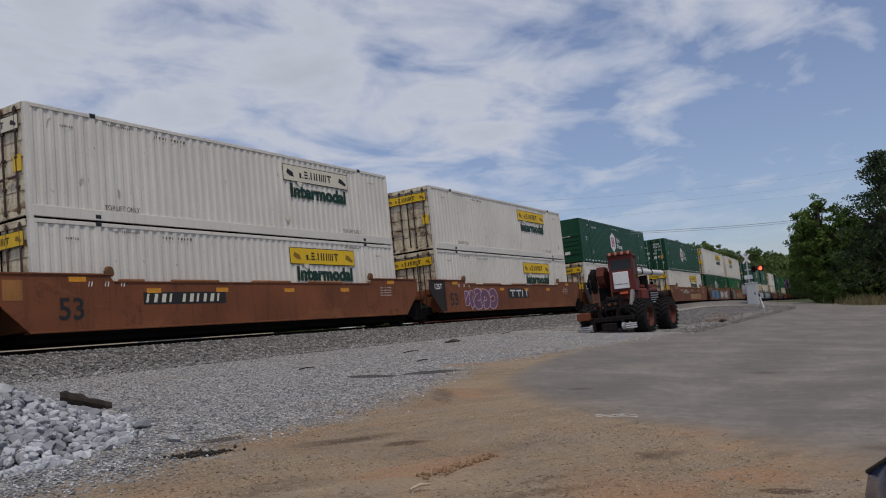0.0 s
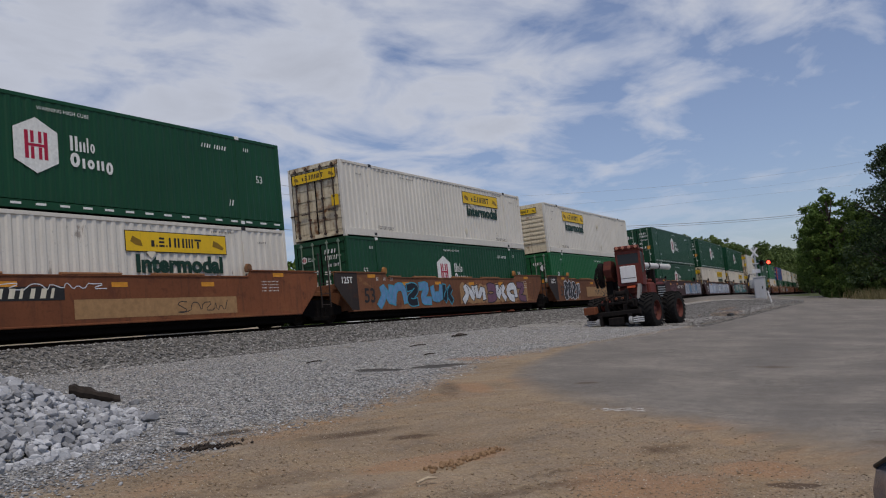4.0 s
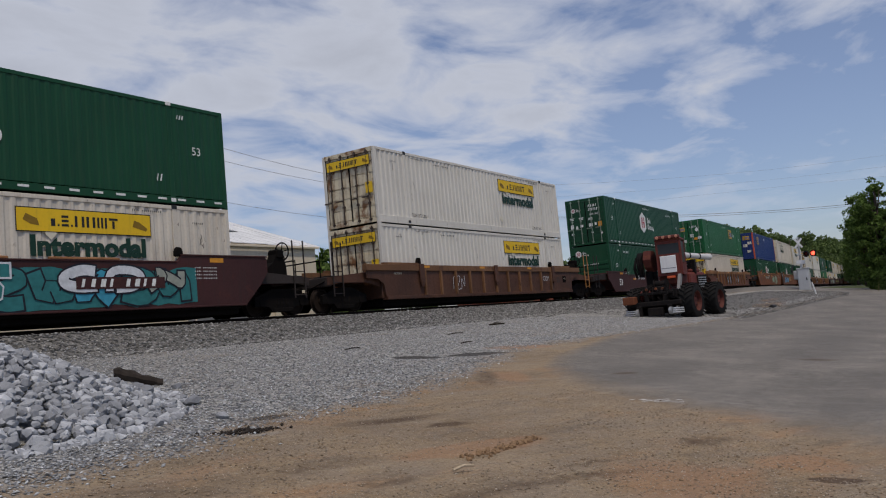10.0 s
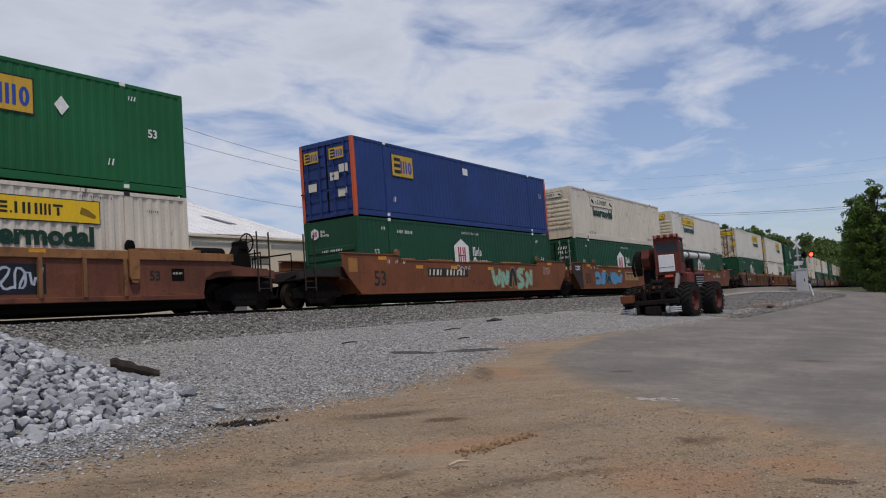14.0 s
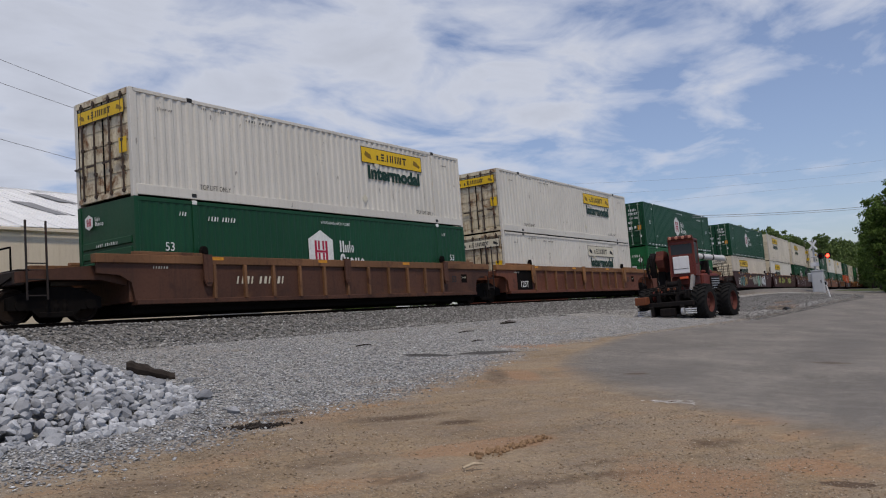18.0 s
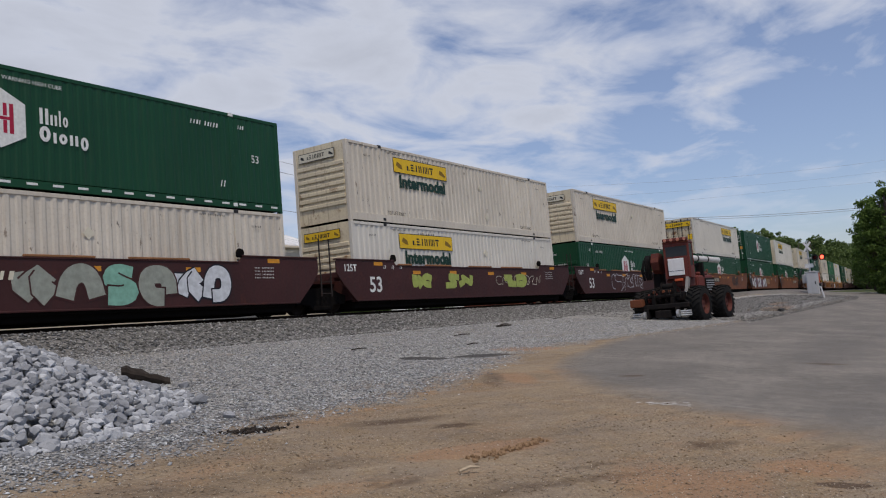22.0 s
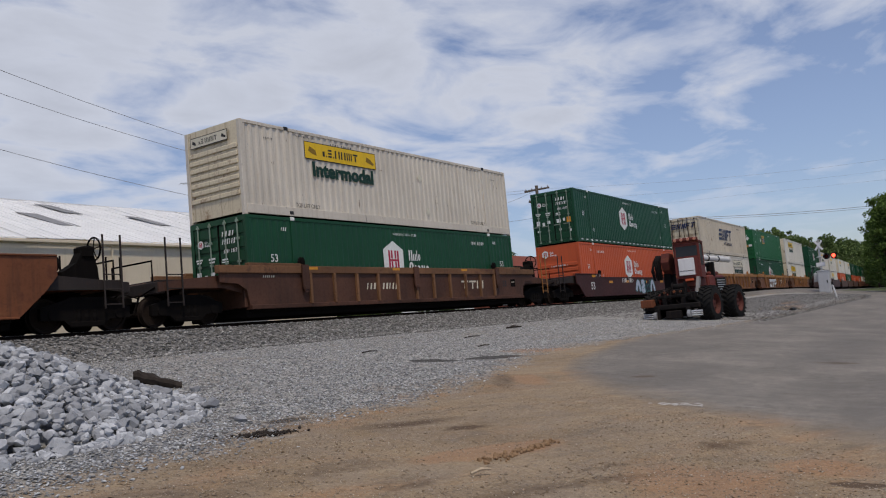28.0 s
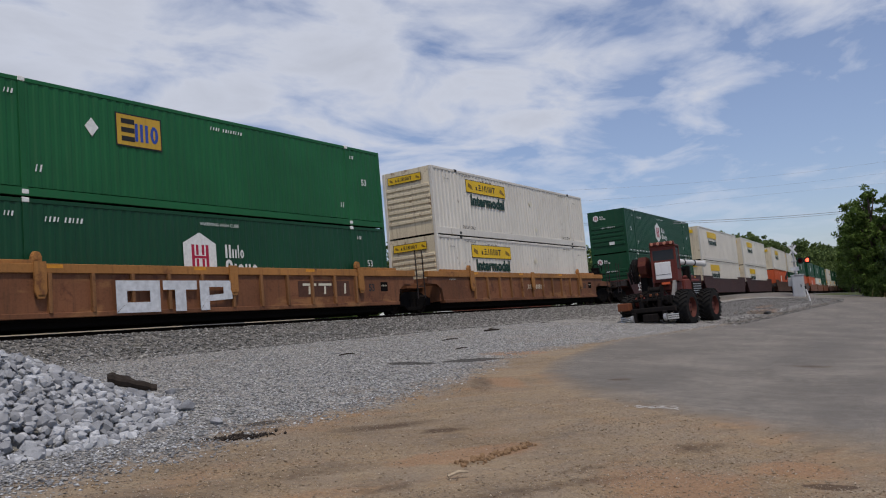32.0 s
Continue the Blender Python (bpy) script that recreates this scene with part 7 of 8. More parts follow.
def forestry_loader():
    t = thing("forestry_loader", "old dull-red four-wheeled forestry loader with cab and boom", "loader")
    for x in (0.0, 2.7):
        for s in (-1, 1):
            big_tyre(t, x, s * 1.26, s)
        part("axle", Geo().tube([(x, -1.0, 0.74), (x, 1.0, 0.74)], 0.14, 10).lathe((x, 0, 0.74), "y", [(-0.3, 0.16), (-0.2, 0.3), (0.2, 0.3), (0.3, 0.16)], 14), MACHINE_DARK, t)
    part("frame_rail", Geo().box(-0.9, 4.1, -0.55, -0.33, 0.78, 1.12, 0.03), MACHINE_DARK, t)
    part("frame_rail", Geo().box(-0.9, 4.1, 0.33, 0.55, 0.78, 1.12, 0.03), MACHINE_DARK, t)
    part("deck", Geo().box(-0.85, 1.5, -0.85, 0.85, 1.12, 1.24, 0.02), MACHINE_DARK, t)
    part("bumper", Geo().box(-0.98, -0.8, -1.2, 1.3, 0.66, 0.86, 0.03), MACHINE_DARK, t)
    part("bumper_box", Geo().box(-1.2, -0.82, 0.9, 1.46, 0.8, 1.12, 0.03), BOX_RUST, t, "rusty orange tool box")
    for s in (-1, 1):
        y = s * 1.13 + 0.06
        for z in (0.36, 0.44, 0.52):
            part("stabiliser_ram", Geo().tube([(-1.0, y - 0.25, z), (-1.0, y + 0.25, z)], 0.03, 10), CHROME, t, "bright chrome hydraulic ram")
        part("stabiliser_bracket", Geo().box(-1.02, -0.8, y - 0.1 - s * 0.4, y + 0.1 - s * 0.4, 0.25, 0.7, 0.02), MACHINE_DARK, t)
        part("ram_collar", Geo().lathe((-1.02, y - s * 0.34, 0.44), "y", [(-0.06, 0.15), (0.06, 0.15)], 14), GALV, t)
    part("tow_plate", Geo().box(-1.0, -0.82, -0.35, 0.4, 0.28, 0.6, 0.03), MACHINE_DARK, t)
    for k, y in enumerate((-0.7, -0.3, 0.05, 0.62)):
        part("hose", Geo().tube([(-0.8, y, 0.8), (-0.86, y + 0.2, 0.95 + 0.06 * (k % 3)), (-0.7, y + 0.3, 1.1 + 0.04 * (k % 2)), (-0.5, y + 0.1, 1.2)], 0.016, 6), MACHINE_DARK, t)
    part("valve_block", Geo().box(-0.72, -0.35, -0.45, 0.2, 1.24, 1.46, 0.03).box(-0.66, -0.4, 0.3, 0.7, 1.24, 1.4, 0.02).box(-0.78, -0.5, -0.95, -0.6, 0.95, 1.3, 0.02), MACHINE_DARK, t)
    for y in (-0.3, 0.0, 0.45):
        part("valve_spool", Geo().lathe((-0.74, y, 1.36), "x", [(-0.06, 0.05), (0.03, 0.06)], 10), BOX_RUST, t)
    part("winch_drum", Geo().lathe((-0.55, 0.55, 1.1), "y", [(-0.22, 0.24), (-0.18, 0.24), (-0.18, 0.15), (0.18, 0.15), (0.18, 0.24), (0.22, 0.24)], 18), MACHINE_RED, t)
    part("side_strut", Geo().slab([(-0.55, 1.05), (-0.4, 1.02), (0.05, 1.86), (-0.12, 1.9)], -0.98, -0.84), STRUT_GREY, t, "bare grey steel strut")
    part("turntable", Geo().lathe((0.45, 0.0, 1.24), "z", [(0, 0.62), (0.14, 0.62), (0.16, 0.54), (0.3, 0.52)], 28), MACHINE_RED, t)
    part("cab_base", Geo().box(-0.1, 1.0, -0.8, 0.1, 1.5, 1.86, 0.04), RIM_RED, t)
    # cab, with its window end to the rear of the machine
    cx0, cx1, cy0, cy1, z0, z1 = -0.2, 0.75, -0.99, 0.15, 1.86, 3.3
    g = Geo()
    for x in (cx0, cx1 - 0.1):
        for y in (cy0, cy1 - 0.1):
            g.box(x, x + 0.1, y, y + 0.1, z0, z1, 0.015)
    g.box(cx0, cx0 + 0.06, cy0 + 0.1, cy1 - 0.1, z0, z0 + 0.9)
    g.box(cx1 - 0.06, cx1, cy0 + 0.1, cy1 - 0.1, z0, z0 + 0.7)
    g.box(cx0 + 0.1, cx1 - 0.1, cy1 - 0.06, cy1, z0, z0 + 0.7)
    g.box(cx0 + 0.1, cx1 - 0.1, cy0, cy0 + 0.06, z0, z0 + 0.5)
    g.box(cx0, cx0 + 0.08, cy0 + 0.1, cy1 - 0.1, z1 - 0.12, z1)
    cab = part("cab", g, MACHINE_RED, t, "dull red steel cab")
    part("cab_roof", Geo().box(cx0 - 0.04, cx1 + 0.05, cy0 - 0.02, cy1 + 0.02, z1, z1 + 0.1, 0.04), MACHINE_RED, cab)
    part("light_bar", Geo().box(cx0 - 0.1, cx0 + 0.12, cy0 + 0.02, cy1 - 0.02, z1 + 0.08, z1 + 0.22, 0.03), MACHINE_RED, cab)
    for y in (cy0 + 0.14, cy0 + 0.43, cy0 + 0.72, cy1 - 0.14):
        part("roof_lamp", Geo().lathe((cx0 - 0.1, y, z1 + 0.15), "x", [(-0.04, 0.06), (0.02, 0.075), (0.06, 0.06)], 12), LENS_DULL, cab, "dull round work lamp")
    part("rear_window", Geo().box(cx0 + 0.03, cx0 + 0.05, cy0 + 0.1, cy1 - 0.1, z0 + 0.9, z1 - 0.12), GLASS, cab, "dark cab window")
    part("side_window", Geo().box(cx0 + 0.12, cx1 - 0.12, cy0 + 0.02, cy0 + 0.05, z0 + 0.52, z1 - 0.06), GLASS, cab, "dark cab window")
    part("side_window", Geo().box(cx0 + 0.12, cx1 - 0.12, cy1 - 0.05, cy1 - 0.02, z0 + 0.72, z1 - 0.06), GLASS, cab, "dark cab window")
    part("front_window", Geo().box(cx1 - 0.05, cx1 - 0.02, cy0 + 0.12, cy1 - 0.12, z0 + 0.72, z1 - 0.06), GLASS, cab, "dark cab window")
    part("cab_panel", Geo().box(cx0 - 0.07, cx0 - 0.01, -0.72, -0.02, z0 + 0.12, z0 + 0.82, 0.015), PANEL_WHITE, cab, "white panel on the cab's end")
    part("panel_seam", Geo().box(cx0 - 0.078, cx0 - 0.072, -0.70, -0.04, z0 + 0.3, z0 + 0.315), MACHINE_DARK, cab)
    part("tail_lamp", Geo().box(cx0 - 0.05, cx0 - 0.005, -0.62, -0.24, z0 - 0.12, z0 - 0.01, 0.02), LENS_AMBER, cab, "orange tail lamp")
    cab.matrix_basis = pose(0.3, -0.42, 0, 0, 0, 13) @ pose(-0.3, 0.42, 0)
    # boom: a knuckle beside the cab, and a white tube that reaches forward
    part("boom_post", Geo().box(0.1, 0.62, 0.45, 0.85, 1.3, 2.2, 0.05), MACHINE_DARK, t)
    part("boom_knuckle", Geo().slab([(-0.22, 2.62), (-0.12, 2.3), (0.16, 2.1), (0.42, 2.15), (0.5, 2.6), (0.3, 2.95), (-0.05, 3.0)], 0.36, 0.74), RIM_RED, t)
    part("boom_arm", Geo().slab([(-0.24, 2.72), (-0.04, 2.95), (0.14, 2.86), (-0.06, 2.5), (0.02, 2.0), (-0.1, 1.9), (-0.2, 2.25)], 0.8, 1.05), MACHINE_DARK, t)
    part("grapple_link", Geo().tube([(-0.2, 1.05, 2.75), (-0.3, 1.15, 2.3), (-0.2, 1.1, 1.9)], 0.06, 8), MACHINE_DARK, t)
    for k in range(3):
        part("hose", Geo().tube([(-0.2, 0.85 + 0.08 * k, 2.85), (-0.36, 0.9 + 0.08 * k, 2.4), (-0.24, 0.9 + 0.05 * k, 2.0)], 0.022, 6), MACHINE_DARK, t)
    b0, b1 = Vector((0.9, -0.45, 2.74)), Vector((4.95, -0.4, 2.68))
    tube = part("boom_tube", Geo().tube([tuple(b0), tuple(b1)], 0.125, 18), TUBE_WHITE, t, "scuffed white boom tube", smooth=False)
    for f in (0.32, 0.62, 0.97):
        c = b0.lerp(b1, f)
        d = (b1 - b0).normalized() * 0.06
        part("tube_band", Geo().tube([tuple(c - d), tuple(c + d)], 0.14, 18), MACHINE_DARK if f < 0.9 else TUBE_WHITE, tube)
    part("boom_rest", Geo().box(2.4, 2.56, -0.62, -0.25, 1.9, 2.55, 0.02), MACHINE_DARK, t)
    part("boom_ram", Geo().tube([(0.95, -0.2, 2.35), (2.6, -0.4, 2.45)], 0.07, 10), MACHINE_DARK, t)
    # engine end
    part("engine_hood", Geo().box(1.75, 3.6, -0.6, 0.55, 1.2, 1.98, 0.07), MACHINE_RED, t, "dull red engine hood")
    part("hood_top", Geo().box(2.3, 3.3, -0.48, 0.4, 1.98, 2.14, 0.05), MACHINE_RED, t)
    part("side_grille", Geo().box(2.5, 3.5, -0.66, -0.605, 1.25, 1.85, 0.01), MACHINE_DARK, t, "dark side grille")
    for k in range(5):
        part("grille_slat", Geo().box(2.55, 3.45, -0.685, -0.662, 1.32 + k * 0.1, 1.36 + k * 0.1), GALV, t)
    part("radiator", Geo().box(3.6, 3.85, -0.55, 0.5, 1.2, 1.9, 0.03), MACHINE_DARK, t)
    part("exhaust", Geo().tube([(2.0, 0.3, 1.98), (2.0, 0.3, 2.75)], 0.05, 8), MACHINE_DARK, t)
    for k in range(9):
        y = -0.95 + 0.24 * k
        part("hose", Geo().tube([(-0.62, y, 0.86), (-0.9 - 0.05 * (k % 3), y + 0.1, 1.05 + 0.07 * (k % 4)), (-0.75, y + 0.16, 1.34 + 0.05 * (k % 3)), (-0.3, y * 0.5, 1.52 + 0.04 * (k % 2))], 0.02, 6), MACHINE_DARK, t)
    part("cable_drum", Geo().lathe((-0.5, -0.15, 1.55), "y", [(-0.3, 0.2), (-0.26, 0.2), (-0.25, 0.13), (0.25, 0.13), (0.26, 0.2), (0.3, 0.2)], 16), MACHINE_DARK, t)
    part("step", Geo().box(0.7, 1.3, -1.0, -0.7, 1.0, 1.1, 0.02).box(0.75, 1.25, -1.02, -0.75, 0.6, 0.66, 0.02), GALV, t)
    part("hand_grip", Geo().tube([(1.12, -0.7, 1.9), (1.16, -0.72, 2.5), (1.12, -0.66, 2.9)], 0.022, 6), GALV, t)
    part("fender", Geo().box(-0.5, 0.55, -1.02, -0.62, 1.24, 1.3, 0.02), GALV, t)
    x, y = 34.0, 11.34
    t.matrix_basis = pose(x, y, min(float(ground_z(x, y - 1.3)), float(ground_z(x + 3, y))) - 0.09, 0, 0, -4) @ Matrix.Diagonal((1.02, 0.91, 1.01, 1))
    return t


forestry_loader()


# ---- crossing signal ----
SIGNAL_SILVER = plain("silver_signal_paint", (0.5, 0.5, 0.5), 0.4, 0.5)
SIGNAL_BLACK = plain("matt_black_metal", (0.012, 0.012, 0.012), 0.6)
CABINET_GREY = painted("pale_grey_cabinet_paint", (0.45, 0.46, 0.47), 0.5, (0.25, 0.22, 0.2), 0.2, 0.04)


def lit(name, colour, strength):
    n = Nodes(name, 0.3)
    n.put(n.b.inputs["Base Color"], (0.3, 0.01, 0.005))
    n.put(n.b.inputs["Emission Color"], colour)
    n.b.inputs["Emission Strength"].default_value = strength
    return n.mat


RED_GLOW = lit("lit_red_lens", (1.0, 0.06, 0.03), 5.0)
RED_DIM = plain("unlit_red_lens", (0.12, 0.01, 0.008), 0.25)


def crossing_signal():
    s = thing("crossing_signal", "railway crossing signal mast with a lit red lamp", "crossing signal")
    x, y = 65.0, 11.2
    z = 1.62
    part("mast", Geo().tube([(x, y, z - 0.3), (x, y, z + 3.95)], 0.065, 12), SIGNAL_SILVER, s)
    part("mast_base", Geo().lathe((x, y, z - 0.1), "z", [(0, 0.28), (0.25, 0.24), (0.45, 0.1)], 12), SIGNAL_SILVER, s)
    for k in (-1, 1):
        g = Geo().box(-0.04, -0.015, -0.42, 0.42, -0.07, 0.07, 0.008)
        b = part("crossbuck_blade", g, PANEL_WHITE, s, "white crossbuck blade")
        b.matrix_basis = pose(x - 0.1, y - 0.02, z + 3.5, 0, 0, 8) @ pose(-0.03 * (k + 1) / 2, 0, 0, k * 54, 0, 0)
    part("lamp_arm", Geo().tube([(x - 0.1, y + 0.2, z + 2.65), (x - 0.1, y - 1.05, z + 2.65)], 0.045, 8), SIGNAL_SILVER, s)
    for k, dy in enumerate((-0.48, -0.96)):
        lamp = part("lamp_hood", Geo().lathe((x - 0.16, y + dy, z + 2.65), "x", [(0.1, 0.1), (0.02, 0.16), (-0.02, 0.23), (-0.03, 0.23), (-0.03, 0.17), (-0.3, 0.17), (-0.3, 0.155), (0.0, 0.15)], 24), SIGNAL_BLACK, s, "black lamp disc and hood")
        part("lens", Geo().lathe((x - 0.175, y + dy, z + 2.65), "x", [(-0.02, 0.05), (0.0, 0.11), (0.02, 0.148)], 20), RED_GLOW if k == 1 else RED_DIM, lamp, "lit red lens" if k == 1 else "unlit red lens")
    part("sign", Geo().box(x - 0.1, x - 0.075, y - 0.3, y + 0.3, z + 1.95, z + 2.25, 0.01), PANEL_WHITE, s, "small white sign plate")
    part("gate_mechanism", Geo().box(x - 0.25, x + 0.15, y + 0.22, y + 0.56, z + 0.85, z + 1.5, 0.04), SIGNAL_SILVER, s)
    part("counterweight", Geo().slab([(x - 0.5, z + 1.35), (x + 0.3, z + 1.75), (x + 0.4, z + 1.95), (x - 0.45, z + 1.6)], y + 0.58, y + 0.66), SIGNAL_BLACK, s)
    c = thing("signal_cabinet", "pale grey metal equipment cabinet beside the crossing", "cabinet")
    cx, cy, cz = 64.0, 11.0, 1.54
    part("cabinet_body", Geo().box(cx, cx + 0.62, cy - 0.40, cy + 0.36, cz, cz + 1.66, 0.02), CABINET_GREY, c)
    part("cabinet_roof", Geo().box(cx - 0.05, cx + 0.67, cy - 0.44, cy + 0.40, cz + 1.66, cz + 1.73, 0.02), CABINET_GREY, c)
    part("cabinet_door", Geo().box(cx - 0.03, cx - 0.004, cy - 0.34, cy + 0.30, cz + 0.12, cz + 1.58, 0.01), CABINET_GREY, c)
    part("door_handle", Geo().box(cx - 0.06, cx - 0.03, cy - 0.28, cy - 0.22, cz + 0.8, cz + 1.0, 0.01), SIGNAL_BLACK, c)
    part("plinth", Geo().box(cx - 0.1, cx + 0.9, cy - 0.5, cy + 0.5, cz - 0.35, cz - 0.002, 0.02), GALV, c)
    d = thing("marker_post", "thin leaning white marker post with a dark top", "post")
    px, py = 56.2, 9.1
    pz = float(ground_z(px, py))
    part("post", Geo().tube([(px, py - 0.1, pz - 0.1), (px, py + 0.08, pz + 0.75)], 0.045, 8), PANEL_WHITE, d)
    part("post_top", Geo().tube([(px, py + 0.082, pz + 0.75), (px, py + 0.11, pz + 0.95)], 0.05, 8), SIGNAL_BLACK, d)


crossing_signal()


def culvert():
    c = thing("culvert_mouth", "small dark culvert mouth in a brown dirt hollow", "culvert")
    x, y = 42.8, 8.95
    z = float(ground_z(x, y))
    rings = []
    for k, (r, h) in enumerate(((0.95, -0.05), (0.8, 0.02), (0.6, 0.05), (0.4, 0.02), (0.3, -0.03))):
        rings.append([(x + 0.4 + 1.7 * r * math.cos(a), y + 0.25 + 0.62 * r * math.sin(a), float(ground_z(x + 0.4 + 1.7 * r * math.cos(a), y + 0.25 + 0.62 * r * math.sin(a))) + h * (1 + 0.5 * math.sin(3 * a + k))) for a in (2 * math.pi * i / 28 for i in range(28))])
    part("dirt_bank", Geo().rings(rings), BANK, c, "damp brown dirt bank", smooth=True)
    part("pipe_mouth", Geo().lathe((x - 1.0, y - 0.2, z - 0.02), "x", [(-0.04, 0.03), (0.0, 0.11), (0.5, 0.12), (0.55, 0.05)], 14), SIGNAL_BLACK, c, "dark pipe mouth")
    shapes = [rock_mesh(400 + i, GRIT, 0.8) for i in range(4)]
    rng = random.Random(12)
    for i in range(26):
        px, py = x + rng.uniform(-1.4, 3.0), y + 0.25 + rng.gauss(0, 0.55)
        k = rng.uniform(0.05, 0.12)
        o = part("stone", shapes[i % 4], GRIT, c)
        o.matrix_basis = pose(px, py, float(ground_z(px, py)) + 0.04, rng.uniform(-30, 30), 0, rng.uniform(0, 360)) @ Matrix.Diagonal((k, k, k, 1))


BANK = plain("damp_brown_dirt", (0.105, 0.085, 0.066), 0.95, vary=0.4, scale=6)
culvert()


def weeds():
    rng = np.random.default_rng(4)
    n = 900
    cx = rng.normal(67.0, 1.6, n)
    cy = rng.normal(3.2, 1.0, n)
    z = ground_z(cx, cy)
    h = rng.uniform(0.25, 0.9, n)
    dx, dy = rng.normal(scale=0.12, size=n), rng.normal(scale=0.12, size=n)
    w = 0.02
    v = np.stack([np.stack([cx, cy - w, z], 1), np.stack([cx, cy + w, z], 1), np.stack([cx + dx, cy + dy, z + h], 1)], 1).reshape(-1, 3)
    me = bpy.data.meshes.new("dry_grass")
    me.from_pydata(v.tolist(), [], np.arange(n * 3).reshape(-1, 3).tolist())
    me.materials.append(leaf_material("dry_grass", (0.12, 0.10, 0.045), (0.30, 0.25, 0.13)))
    tagged(new("dry_grass", me), "pale dry grass at the edge of the asphalt", "grass", kind="stuff")


weeds()


# ---- the parked car beside the camera ----
def parked_car():
    c = thing("parked_car", "glossy blue car parked beside the road", "car")
    paint = plain("glossy_blue_car_paint", (0.035, 0.07, 0.16), 0.18, 0.3, 0.05)
    # cross-sections from nose to tail: along, half width, sill, shoulder, hood or roof height
    secs = ((0.0, 0.55, 0.42, 0.60, 0.66), (-0.12, 0.74, 0.32, 0.72, 0.78), (-0.45, 0.84, 0.24, 0.82, 0.88), (-1.0, 0.88, 0.22, 0.88, 0.96), (-1.5, 0.89, 0.22, 0.92, 1.02),
            (-3.7, 0.89, 0.22, 0.95, 1.04), (-4.3, 0.84, 0.28, 0.92, 0.98), (-4.55, 0.7, 0.4, 0.8, 0.84))
    rings = []
    for x, w, z0, zs, zt in secs:
        rings.append([(x, -w * 0.9, z0), (x, -w, z0 + 0.12), (x, -w, zs - 0.08), (x, -w * 0.96, zs), (x, -w * 0.6, zt), (x, 0, zt + 0.02), (x, w * 0.6, zt), (x, w * 0.96, zs), (x, w, zs - 0.08),
                      (x, w, z0 + 0.12), (x, w * 0.9, z0)])
    part("body", Geo().rings(rings), paint, c, smooth=True)
    cab = [[(x, -w, z0), (x, -w * 0.8, z1), (x, w * 0.8, z1), (x, w, z0)] for x, w, z0, z1 in ((-1.45, 0.8, 1.0, 1.02), (-2.1, 0.8, 1.0, 1.4), (-3.2, 0.8, 1.0, 1.42), (-4.0, 0.78, 1.0, 1.04))]
    part("glasshouse", Geo().rings(cab), GLASS, c, "dark car glass")
    part("roof", Geo().box(-3.25, -2.1, -0.64, 0.64, 1.40, 1.46, 0.03), paint, c)
    edge = [(-1.4, 0.852, 0.905), (-1.0, 0.848, 0.885), (-0.45, 0.81, 0.825), (-0.12, 0.715, 0.725), (0.005, 0.53, 0.605)]
    part("seal", Geo().tube(edge + [(a, -b, c) for a, b, c in edge[::-1]], 0.008, 6), SIGNAL_BLACK, c)
    for x in (-0.85, -3.65):
        for s in (-1, 1):
            w = part("wheel", Geo().lathe((x, s * 0.8, 0.31), "y", [(-0.1, 0.2), (-0.1, 0.3), (0.1, 0.31), (0.1, 0.2)], 20), RUBBER, c)
            part("hub", Geo().lathe((x, s * 0.86, 0.31), "y", [(-0.03, 0.2), (0.03, 0.19), (0.04, 0.04)], 16), GALV, w)
    for s in (-1, 1):
        part("headlamp", Geo().box(-0.3, -0.06, s * 0.55 - 0.1, s * 0.55 + 0.1, 0.54, 0.63, 0.02), GALV, c)
    return c


CAR_AT = (4.56, -0.19, 35)
car_ = parked_car()
car_.matrix_basis = pose(CAR_AT[0], CAR_AT[1], 0.0, 0, 0, CAR_AT[2]) @ Matrix.Diagonal((1, 1, 1.15, 1))

